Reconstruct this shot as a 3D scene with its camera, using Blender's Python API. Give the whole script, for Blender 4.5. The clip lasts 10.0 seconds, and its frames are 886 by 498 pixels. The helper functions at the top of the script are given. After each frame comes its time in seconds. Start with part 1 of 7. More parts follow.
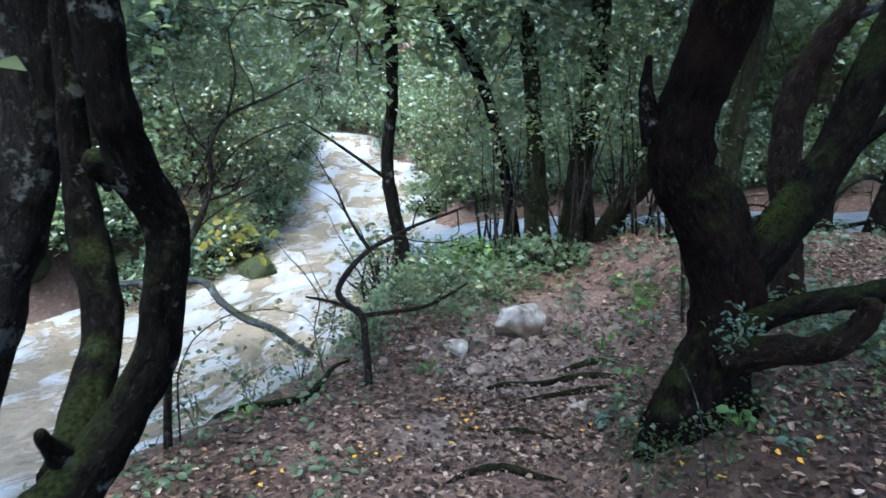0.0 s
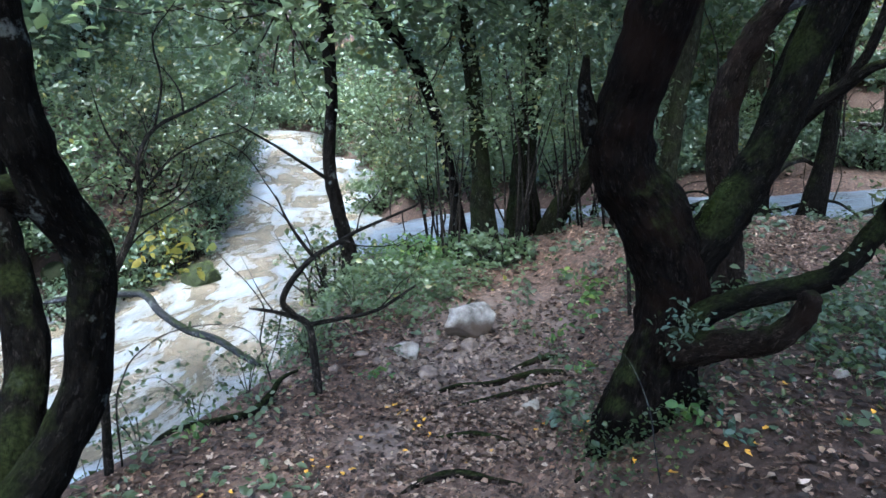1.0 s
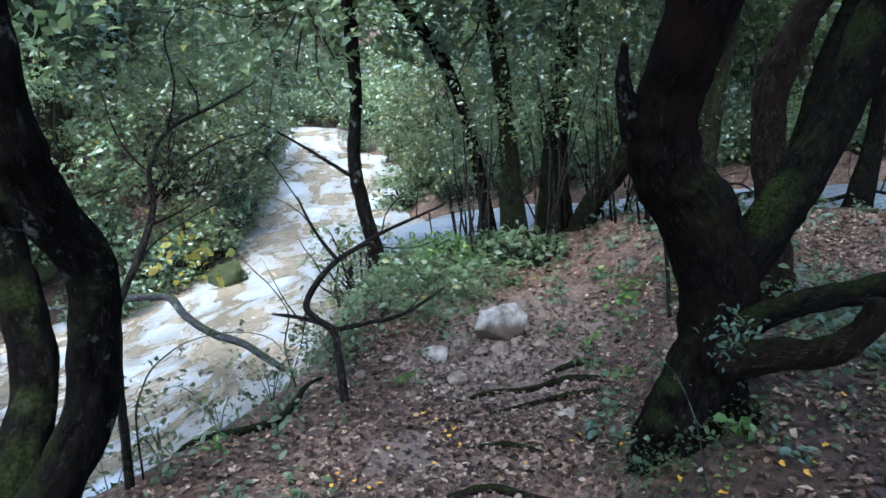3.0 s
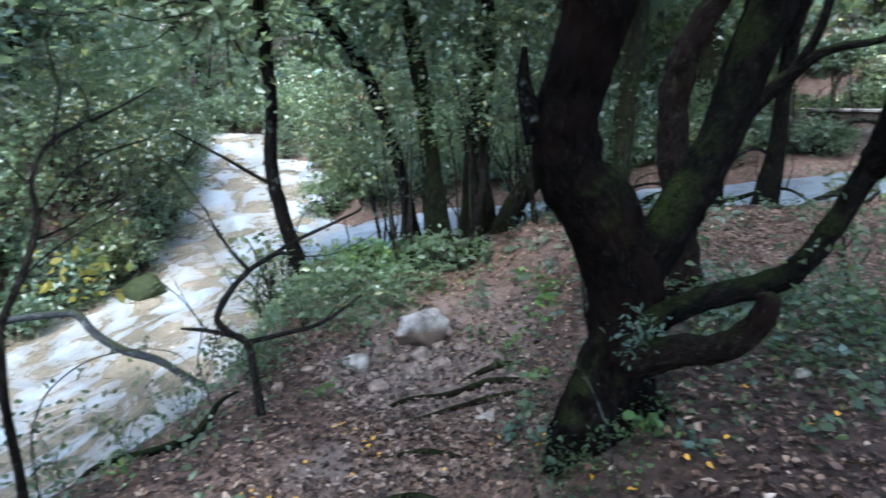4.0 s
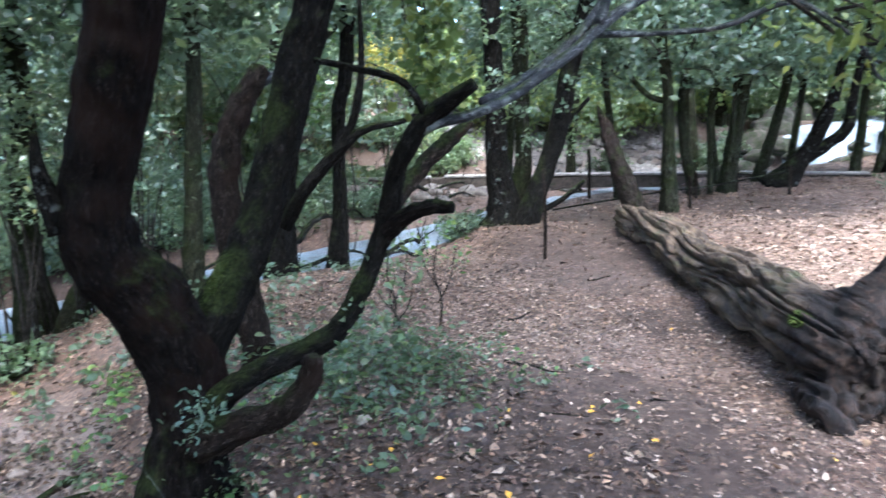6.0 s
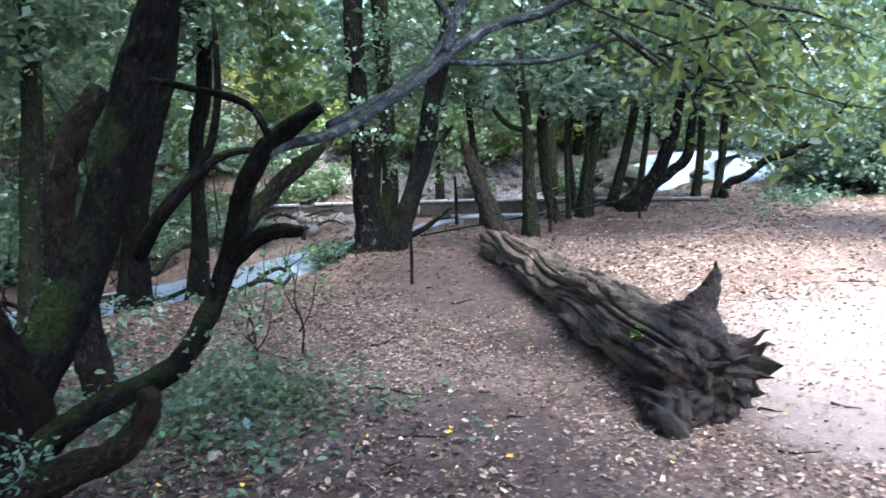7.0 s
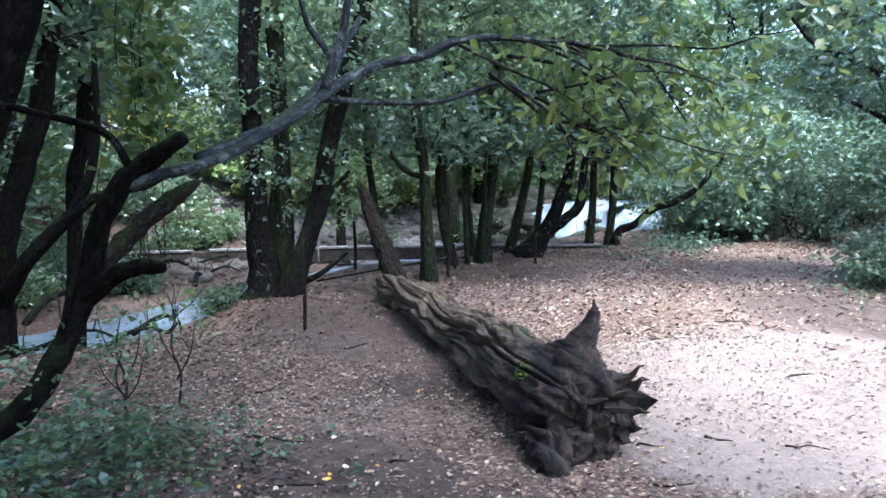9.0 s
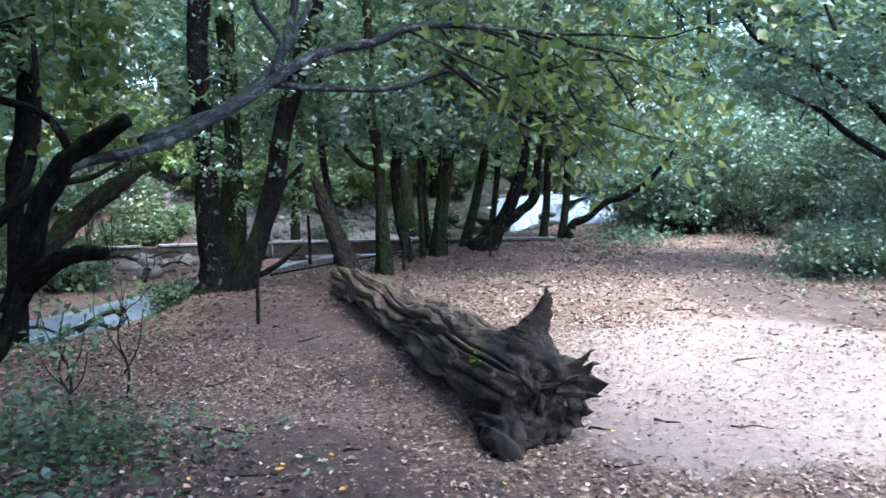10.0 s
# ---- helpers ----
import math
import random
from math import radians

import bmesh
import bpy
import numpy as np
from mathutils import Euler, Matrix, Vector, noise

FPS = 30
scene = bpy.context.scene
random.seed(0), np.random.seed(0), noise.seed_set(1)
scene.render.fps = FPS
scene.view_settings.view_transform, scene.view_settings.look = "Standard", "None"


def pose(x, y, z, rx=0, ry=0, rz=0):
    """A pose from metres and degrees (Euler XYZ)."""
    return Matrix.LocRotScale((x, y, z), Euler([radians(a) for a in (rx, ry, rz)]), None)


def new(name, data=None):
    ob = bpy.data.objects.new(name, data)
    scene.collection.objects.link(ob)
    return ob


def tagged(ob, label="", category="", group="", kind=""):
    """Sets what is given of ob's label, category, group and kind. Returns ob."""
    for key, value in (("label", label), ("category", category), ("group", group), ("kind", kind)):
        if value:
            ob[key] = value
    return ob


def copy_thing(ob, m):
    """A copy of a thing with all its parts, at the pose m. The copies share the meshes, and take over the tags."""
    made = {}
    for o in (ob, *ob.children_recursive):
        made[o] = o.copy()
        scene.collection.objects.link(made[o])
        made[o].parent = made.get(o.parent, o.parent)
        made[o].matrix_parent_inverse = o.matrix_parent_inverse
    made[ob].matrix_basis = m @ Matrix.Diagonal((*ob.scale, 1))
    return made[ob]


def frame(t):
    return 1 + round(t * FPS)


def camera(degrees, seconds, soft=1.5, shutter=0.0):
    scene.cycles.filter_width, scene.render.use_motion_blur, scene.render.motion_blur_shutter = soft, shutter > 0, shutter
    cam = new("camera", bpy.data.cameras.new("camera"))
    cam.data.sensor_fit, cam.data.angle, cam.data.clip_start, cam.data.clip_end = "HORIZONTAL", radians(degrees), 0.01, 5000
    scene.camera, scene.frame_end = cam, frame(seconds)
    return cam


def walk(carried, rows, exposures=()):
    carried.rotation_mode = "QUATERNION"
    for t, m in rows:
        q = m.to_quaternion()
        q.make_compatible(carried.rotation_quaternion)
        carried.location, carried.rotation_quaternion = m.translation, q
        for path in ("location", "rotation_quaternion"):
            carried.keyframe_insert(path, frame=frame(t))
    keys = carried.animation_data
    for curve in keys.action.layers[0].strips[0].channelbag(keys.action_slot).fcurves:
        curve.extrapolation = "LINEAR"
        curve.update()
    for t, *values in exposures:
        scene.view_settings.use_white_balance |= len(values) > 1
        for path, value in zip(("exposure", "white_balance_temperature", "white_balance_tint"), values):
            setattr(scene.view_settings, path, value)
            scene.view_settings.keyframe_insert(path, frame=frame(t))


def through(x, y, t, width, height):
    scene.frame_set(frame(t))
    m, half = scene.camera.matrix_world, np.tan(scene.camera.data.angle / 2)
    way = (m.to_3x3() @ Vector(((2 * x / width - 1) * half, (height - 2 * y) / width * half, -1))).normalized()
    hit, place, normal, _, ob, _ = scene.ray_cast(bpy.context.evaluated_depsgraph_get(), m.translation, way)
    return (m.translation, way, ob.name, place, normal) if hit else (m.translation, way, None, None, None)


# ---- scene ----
cam = camera(64.4, 10.0, shutter=0.4)
METRES, EYE, TILT, LEAN, TURN = 1.0, 1.5, -15.0, 0.0, 0.0
ROWS = [
    (0.0, 0.0, 0.0, 0.0, 0.0, 0.0, 0.0),
    (0.5, 0.003, 0.0333, 0.0441, -2.73, -0.95, 1.25),
    (1.0, 0.0254, 0.0592, 0.0676, -4.12, -0.74, 2.38),
    (1.5, 0.0302, 0.0884, 0.0706, -3.74, -0.28, 2.28),
    (2.0, 0.0358, 0.1628, 0.0887, -3.18, -0.79, 2.5),
    (3.5, 0.0523, 0.2664, 0.1144, -1.47, -1.15, 3.15),
    (4.0, 0.1587, 0.2784, 0.1124, -7.11, -1.16, 4.53),
    (4.5, 0.2413, 0.2591, 0.1136, -13.88, -0.6, 6.09),
    (5.0, 0.275, 0.2258, 0.1272, -22.39, 0.25, 9.43),
    (5.5, 0.3098, 0.1848, 0.1209, -31.24, 0.24, 10.31),
    (6.0, 0.3422, 0.1496, 0.1042, -38.95, 0.11, 11.67),
    (7.5, 0.4558, 0.0458, 0.0345, -52.64, 0.3, 13.32),
    (8.0, 0.4944, 0.0227, 0.0133, -55.02, 0.29, 13.5),
    (8.5, 0.5157, 0.0157, -0.0064, -55.96, 0.46, 12.96),
    (9.0, 0.5231, 0.0113, -0.0235, -57.02, 2.4, 13.26),
    (9.5, 0.5262, 0.0118, -0.0594, -58.68, 2.04, 13.0),
    (10.0, 0.5306, 0.008, -0.073, -60.65, 1.21, 13.75),
]
walk(cam, [(t, pose(0, 0, EYE, TILT, LEAN, TURN) @ pose(METRES * x, METRES * y, METRES * z, 90 + pitch, roll, yaw)) for t, x, y, z, yaw, pitch, roll in ROWS],
     exposures=[(0.0, 2.87, 5230, 5), (2.0, 2.80, 5230, 5), (3.5, 2.78, 5230, 5), (4.5, 2.95, 5240, 5), (5.5, 3.54, 5280, 5), (6.2, 3.56, 5260, 5), (7.5, 3.19, 5080, 4), (10.0, 2.87, 4990, 3)])

# ---- world, sun, exposure ----
SUN_EL, SUN_AZ = 62.0, 200.0
world = bpy.data.worlds.new("overcast_sky")
scene.world = world
world.use_nodes = True
wn = world.node_tree.nodes
sky = wn.new("ShaderNodeTexSky")
sky.sky_type = "NISHITA"
sky.sun_disc = False
sky.sun_elevation, sky.sun_rotation = radians(SUN_EL), radians(SUN_AZ)
sky.dust_density, sky.air_density = 3.0, 0.75
world.node_tree.links.new(sky.outputs[0], wn["Background"].inputs[0])
wn["Background"].inputs[1].default_value = 0.30
sun = new("sun", bpy.data.lights.new("sun", "SUN"))
sun.data.energy, sun.data.angle, sun.data.color = 2.4, radians(25), (1.0, 0.97, 0.93)
sun.matrix_world = pose(0, 0, 30, 90 - SUN_EL, 0, 180 - SUN_AZ)

rng = np.random.default_rng(7)


# ---- materials ----
def mat(name, rough=0.8):
    m = bpy.data.materials.new(name)
    m.use_nodes = True
    nt = m.node_tree
    b = nt.nodes["Principled BSDF"]
    b.inputs["Roughness"].default_value = rough
    return m, nt, b


def link(nt, a, b):
    nt.links.new(a, b)


def coord(nt, scale=(1, 1, 1), kind="Object"):
    tc, mp = nt.nodes.new("ShaderNodeTexCoord"), nt.nodes.new("ShaderNodeMapping")
    link(nt, tc.outputs[kind], mp.inputs[0])
    mp.inputs["Scale"].default_value = scale
    return mp.outputs[0]


def tex(nt, vec, scale, detail=4.0, rough=0.6, distortion=0.0):
    n = nt.nodes.new("ShaderNodeTexNoise")
    link(nt, vec, n.inputs["Vector"])
    n.inputs["Scale"].default_value, n.inputs["Detail"].default_value = scale, detail
    n.inputs["Roughness"].default_value, n.inputs["Distortion"].default_value = rough, distortion
    return n.outputs["Fac"]


def cells(nt, vec, scale, feature="F1"):
    n = nt.nodes.new("ShaderNodeTexVoronoi")
    n.feature = feature
    link(nt, vec, n.inputs["Vector"])
    n.inputs["Scale"].default_value = scale
    return n.outputs["Distance"]


def ramp(nt, fac, stops):
    r = nt.nodes.new("ShaderNodeValToRGB")
    link(nt, fac, r.inputs[0])
    while len(r.color_ramp.elements) < len(stops):
        r.color_ramp.elements.new(0.5)
    for e, (p, c) in zip(r.color_ramp.elements, stops):
        e.position = p
        e.color = (*c, 1) if len(c) == 3 else c
    return r.outputs[0]


def grey(v):
    return (v, v, v)


def blend(nt, fac, a, b, mode="MIX"):
    m = nt.nodes.new("ShaderNodeMix")
    m.data_type, m.blend_type = "RGBA", mode
    for s, i in ((fac, 0), (a, 6), (b, 7)):
        if hasattr(s, "is_linked"):
            link(nt, s, m.inputs[i])
        else:
            m.inputs[i].default_value = s if i == 0 else (*s, 1)
    return m.outputs[2]


def bump(nt, b, height, strength=0.5, dist=0.02):
    n = nt.nodes.new("ShaderNodeBump")
    n.inputs["Strength"].default_value, n.inputs["Distance"].default_value = strength, dist
    link(nt, height, n.inputs["Height"])
    link(nt, n.outputs[0], b.inputs["Normal"])


def bark(name, dark, light, moss=0.0, lichen=0.0, red=None, relief=0.045):
    """Rough bark; moss grows in patches and on faces turned to the sky, lichen in pale spots."""
    m, nt, b = mat(name, 0.9)
    b.inputs["Specular IOR Level"].default_value = 0.03
    v = coord(nt)
    at, mp = nt.nodes.new("ShaderNodeAttribute"), nt.nodes.new("ShaderNodeMapping")
    at.attribute_name = "grain"
    link(nt, at.outputs["Vector"], mp.inputs[0])
    mp.inputs["Scale"].default_value = (1, 1, 0.38)
    long = mp.outputs[0]
    fine, big = tex(nt, long, 34, 7, 0.78, 0.4), tex(nt, v, 3.0, 3)
    crack = cells(nt, long, 24, "F1")
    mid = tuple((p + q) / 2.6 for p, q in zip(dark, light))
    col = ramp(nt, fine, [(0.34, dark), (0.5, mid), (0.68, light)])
    flakes = tex(nt, long, 60, 5, 0.8, 0.8)
    col = blend(nt, ramp(nt, flakes, [(0.56, grey(0)), (0.64, grey(0.7))]), col, tuple(min(0.2, 2.6 * p + 0.006) for p in light))
    if red:
        col = blend(nt, ramp(nt, big, [(0.5, grey(0)), (0.62, grey(0.7))]), col, red)
    if lichen:
        spots = tex(nt, v, 9, 5, 0.7)
        col = blend(nt, ramp(nt, spots, [(0.62 - 0.2 * lichen, grey(0)), (0.68 - 0.12 * lichen, grey(0.75))]), col, (0.12, 0.13, 0.12))
    if moss:
        geo, sep = nt.nodes.new("ShaderNodeNewGeometry"), nt.nodes.new("ShaderNodeSeparateXYZ")
        link(nt, geo.outputs["Normal"], sep.inputs[0])
        add = nt.nodes.new("ShaderNodeMath")
        add.operation = "MULTIPLY_ADD"
        link(nt, sep.outputs["Z"], add.inputs[0])
        add.inputs[1].default_value = 0.28
        link(nt, tex(nt, v, 4.5, 5, 0.7), add.inputs[2])
        f = ramp(nt, add.outputs[0], [(0.68 - 0.35 * moss, grey(0)), (0.82 - 0.3 * moss, grey(0.85))])
        mossy = ramp(nt, tex(nt, v, 60, 3), [(0.3, (0.006, 0.008, 0.003)), (0.7, (0.034, 0.042, 0.014))])
        col = blend(nt, f, col, mossy)
    link(nt, col, b.inputs["Base Color"])
    mixh = nt.nodes.new("ShaderNodeMath")
    mixh.operation = "ADD"
    link(nt, fine, mixh.inputs[0])
    link(nt, crack, mixh.inputs[1])
    bump(nt, b, mixh.outputs[0], 1.0, relief)
    return m


def leafy(name, stops, rough=0.35, through=0.35, speck=0.5):
    """Leaves: each one its own shade, glossy on top, light passes through."""
    m, nt, b = mat(name, rough)
    geo = nt.nodes.new("ShaderNodeNewGeometry")
    col = ramp(nt, geo.outputs["Random Per Island"], stops)
    vein = tex(nt, coord(nt), 40, 2)
    col = blend(nt, ramp(nt, vein, [(0.35, grey(0.0)), (0.7, grey(0.35))]), col, (0.07, 0.10, 0.05))
    link(nt, col, b.inputs["Base Color"])
    b.inputs["Specular IOR Level"].default_value = speck
    tr, mx = nt.nodes.new("ShaderNodeBsdfTranslucent"), nt.nodes.new("ShaderNodeMixShader")
    link(nt, blend(nt, 0.4, col, (0.17, 0.21, 0.075)), tr.inputs[0])
    mx.inputs[0].default_value = through
    link(nt, b.outputs[0], mx.inputs[1])
    link(nt, tr.outputs[0], mx.inputs[2])
    link(nt, mx.outputs[0], nt.nodes["Material Output"].inputs[0])
    return m


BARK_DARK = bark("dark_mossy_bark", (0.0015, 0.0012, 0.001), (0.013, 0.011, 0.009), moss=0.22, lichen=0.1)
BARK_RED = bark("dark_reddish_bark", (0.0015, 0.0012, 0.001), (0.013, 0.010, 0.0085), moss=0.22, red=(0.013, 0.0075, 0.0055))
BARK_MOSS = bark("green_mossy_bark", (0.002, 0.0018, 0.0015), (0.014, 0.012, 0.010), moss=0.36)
BARK_LICHEN = bark("lichen_bark", (0.005, 0.0045, 0.004), (0.026, 0.024, 0.022), moss=0.25, lichen=0.3)
BARK_GREY = bark("grey_smooth_bark", (0.010, 0.0105, 0.011), (0.042, 0.043, 0.045), moss=0.1, lichen=0.4, relief=0.012)
BARK_FAR = bark("grey_green_bark", (0.006, 0.006, 0.004), (0.032, 0.031, 0.019), moss=0.6, lichen=0.12)
TWIG = bark("dark_twig", (0.008, 0.007, 0.006), (0.05, 0.042, 0.034))
DEAD = bark("brown_dead_wood", (0.004, 0.003, 0.0025), (0.032, 0.024, 0.019), moss=0.15, red=(0.020, 0.0125, 0.0095))

G1, G2, G3 = (0.045, 0.067, 0.042), (0.078, 0.111, 0.064), (0.106, 0.140, 0.070)
LEAF_DARK = leafy("dark_green_leaf", [(0.0, G1), (0.5, G2), (0.9, (0.06, 0.10, 0.07)), (1.0, (0.12, 0.15, 0.05))], 0.38, 0.45, 0.65)
LEAF_MID = leafy("mid_green_leaf", [(0.0, G2), (0.6, G3), (0.95, (0.09, 0.14, 0.06)), (1.0, (0.26, 0.23, 0.05))], 0.34, 0.50, 0.55)
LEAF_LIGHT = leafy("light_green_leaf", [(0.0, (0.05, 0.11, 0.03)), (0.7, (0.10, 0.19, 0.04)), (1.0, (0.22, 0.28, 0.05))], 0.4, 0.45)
LEAF_OLIVE = leafy("olive_yellow_leaf", [(0.0, (0.032, 0.052, 0.024)), (0.6, (0.072, 0.094, 0.040)), (0.9, (0.12, 0.13, 0.05)), (1.0, (0.26, 0.21, 0.05))], 0.36, 0.45, 0.7)
LEAF_WEED = leafy("fresh_weed_leaf", [(0.0, (0.014, 0.026, 0.011)), (0.6, (0.034, 0.056, 0.022)), (1.0, (0.10, 0.12, 0.04))], 0.38, 0.38, 0.35)
LEAF_YELLOW = leafy("yellow_autumn_leaf", [(0.0, (0.20, 0.24, 0.04)), (0.5, (0.45, 0.36, 0.04)), (1.0, (0.55, 0.40, 0.03))], 0.5, 0.4)
LEAF_BLUE = leafy("blue_green_shiny_leaf", [(0.0, (0.036, 0.066, 0.048)), (0.6, (0.066, 0.110, 0.080)), (1.0, (0.125, 0.165, 0.095))], 0.42, 0.42, 0.6)


def litter_material(name, stops, rough=0.55):
    m, nt, b = mat(name, rough)
    geo = nt.nodes.new("ShaderNodeNewGeometry")
    col = ramp(nt, geo.outputs["Random Per Island"], stops)
    col = blend(nt, ramp(nt, tex(nt, coord(nt), 55, 3), [(0.4, grey(0)), (0.8, grey(0.6))]), col, (0.05, 0.03, 0.02))
    link(nt, col, b.inputs["Base Color"])
    b.inputs["Specular IOR Level"].default_value = 0.22
    return m


LITTER = litter_material("fallen_leaf", [(0.0, (0.028, 0.018, 0.012)), (0.38, (0.085, 0.053, 0.036)), (0.68, (0.168, 0.112, 0.078)), (0.9, (0.26, 0.185, 0.136)), (1.0, (0.37, 0.28, 0.215))])
LITTER_DARK = litter_material("dark_fallen_leaf", [(0.0, (0.011, 0.007, 0.005)), (0.45, (0.040, 0.023, 0.015)), (0.80, (0.095, 0.055, 0.035)), (0.95, (0.20, 0.128, 0.082)), (1.0, (0.36, 0.28, 0.20))], 0.5)
LITTER_PALE = litter_material("pale_dry_leaf", [(0.0, (0.17, 0.095, 0.055)), (0.6, (0.30, 0.20, 0.13)), (1.0, (0.44, 0.34, 0.26))], 0.5)
LITTER_YELLOW = litter_material("yellow_fallen_leaf", [(0.0, (0.50, 0.22, 0.02)), (1.0, (0.60, 0.34, 0.04))], 0.5)


def ground_material():
    m, nt, b = mat("forest_soil", 0.8)
    v = coord(nt)
    big, mid, fine = tex(nt, v, 0.55, 4), tex(nt, v, 5, 5, 0.7), tex(nt, v, 38, 5, 0.75)
    col = ramp(nt, fine, [(0.28, (0.020, 0.012, 0.008)), (0.5, (0.072, 0.042, 0.029)), (0.75, (0.18, 0.112, 0.076))])
    col = blend(nt, ramp(nt, big, [(0.42, grey(0)), (0.6, grey(0.75))]), col, blend(nt, fine, (0.09, 0.060, 0.045), (0.26, 0.185, 0.145)))
    vor = nt.nodes.new("ShaderNodeTexVoronoi")
    link(nt, blend(nt, 0.06, v, tex(nt, v, 30, 3)), vor.inputs["Vector"])
    vor.inputs["Scale"].default_value = 42
    sep = nt.nodes.new("ShaderNodeSeparateColor")
    link(nt, vor.outputs["Color"], sep.inputs[0])
    scraps = ramp(nt, sep.outputs[0], [(0.0, (0.018, 0.010, 0.007)), (0.45, (0.062, 0.036, 0.025)), (0.8, (0.14, 0.083, 0.054)), (0.95, (0.25, 0.155, 0.105)), (1.0, (0.34, 0.25, 0.18))])
    col = blend(nt, ramp(nt, sep.outputs[1], [(0.35, grey(0.15)), (0.6, grey(0.85))]), col, scraps)
    col = blend(nt, ramp(nt, mid, [(0.5, grey(0)), (0.68, grey(0.6))]), col, (0.04, 0.03, 0.025))
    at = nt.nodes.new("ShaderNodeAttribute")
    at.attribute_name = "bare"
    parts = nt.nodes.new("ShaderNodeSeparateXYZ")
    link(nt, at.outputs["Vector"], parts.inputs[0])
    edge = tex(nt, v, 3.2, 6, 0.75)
    # X: wet black soil plus shade painted dark; Y: pale soil plus painted brightness
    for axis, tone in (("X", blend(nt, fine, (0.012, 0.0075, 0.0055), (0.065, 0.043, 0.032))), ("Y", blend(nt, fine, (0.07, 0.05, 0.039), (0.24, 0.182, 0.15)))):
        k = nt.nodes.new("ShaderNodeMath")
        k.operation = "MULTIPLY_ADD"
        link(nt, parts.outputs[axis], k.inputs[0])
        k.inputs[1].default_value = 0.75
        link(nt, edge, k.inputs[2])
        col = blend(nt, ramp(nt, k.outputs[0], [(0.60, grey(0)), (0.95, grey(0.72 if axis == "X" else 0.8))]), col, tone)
    gravel = ramp(nt, tex(nt, v, 7, 7, 0.8), [(0.3, (0.03, 0.025, 0.022)), (0.5, (0.11, 0.096, 0.088)), (0.72, (0.25, 0.23, 0.215))])
    col = blend(nt, ramp(nt, parts.outputs["Z"], [(0.2, grey(0)), (0.8, grey(0.85))]), col, gravel)
    link(nt, col, b.inputs["Base Color"])
    b.inputs["Specular IOR Level"].default_value = 0.2
    spot = nt.nodes.new("ShaderNodeVectorMath")
    spot.operation = "DISTANCE"
    link(nt, coord(nt, (0.30, 0.55, 0)), spot.inputs[0])
    spot.inputs[1].default_value = (7.4 * 0.30, -0.4 * 0.55, 0)
    wet = nt.nodes.new("ShaderNodeMath")
    wet.operation = "MULTIPLY_ADD"
    link(nt, tex(nt, v, 1.6, 4, 0.6), wet.inputs[0])
    wet.inputs[1].default_value = 0.9
    link(nt, spot.outputs["Value"], wet.inputs[2])
    damp = ramp(nt, wet.outputs[0], [(0.95, grey(1)), (1.5, grey(0))])
    dry = ramp(nt, mid, [(0.35, grey(0.6)), (0.65, grey(0.9))])
    link(nt, blend(nt, damp, dry, grey(0.38)), b.inputs["Roughness"])
    h = nt.nodes.new("ShaderNodeMath")
    h.operation = "ADD"
    link(nt, sep.outputs[2], h.inputs[0])
    link(nt, fine, h.inputs[1])
    bump(nt, b, h.outputs[0], 0.8, 0.018)
    return m


def water_material(name, foam_lo, foam_hi, size=1.8, draw=0.6, white=(0.39, 0.48, 0.58), mud=((0.092, 0.077, 0.052), (0.18, 0.148, 0.104))):
    """Silty water with streaks of foam drawn out along the current (UV: metres across, metres along)."""
    m, nt, b = mat(name, 0.12)
    b.inputs["Specular IOR Level"].default_value = 0.28
    uv = coord(nt, (1, draw, 1), "UV")
    streak = tex(nt, uv, size, 8, 0.63, 1.5)
    lace = tex(nt, coord(nt, (1, 0.5, 1), "UV"), 7, 6, 0.75, 1.4)
    at = nt.nodes.new("ShaderNodeAttribute")
    at.attribute_name = "rapid"
    s = nt.nodes.new("ShaderNodeMath")
    s.operation = "MULTIPLY_ADD"
    link(nt, lace, s.inputs[0])
    s.inputs[1].default_value = 0.35
    link(nt, streak, s.inputs[2])
    s2 = nt.nodes.new("ShaderNodeMath")
    s2.operation = "ADD"
    link(nt, s.outputs[0], s2.inputs[0])
    link(nt, at.outputs["Fac"], s2.inputs[1])
    foam = ramp(nt, s2.outputs[0], [(foam_lo, grey(0)), (foam_hi, grey(1))])
    murk = ramp(nt, tex(nt, uv, 0.9, 3), [(0.35, mud[0]), (0.7, mud[1])])
    link(nt, blend(nt, foam, murk, white), b.inputs["Base Color"])
    link(nt, ramp(nt, foam, [(0, grey(0.22)), (1, grey(0.75))]), b.inputs["Roughness"])
    bump(nt, b, s.outputs[0], 0.9, 0.12)
    return m


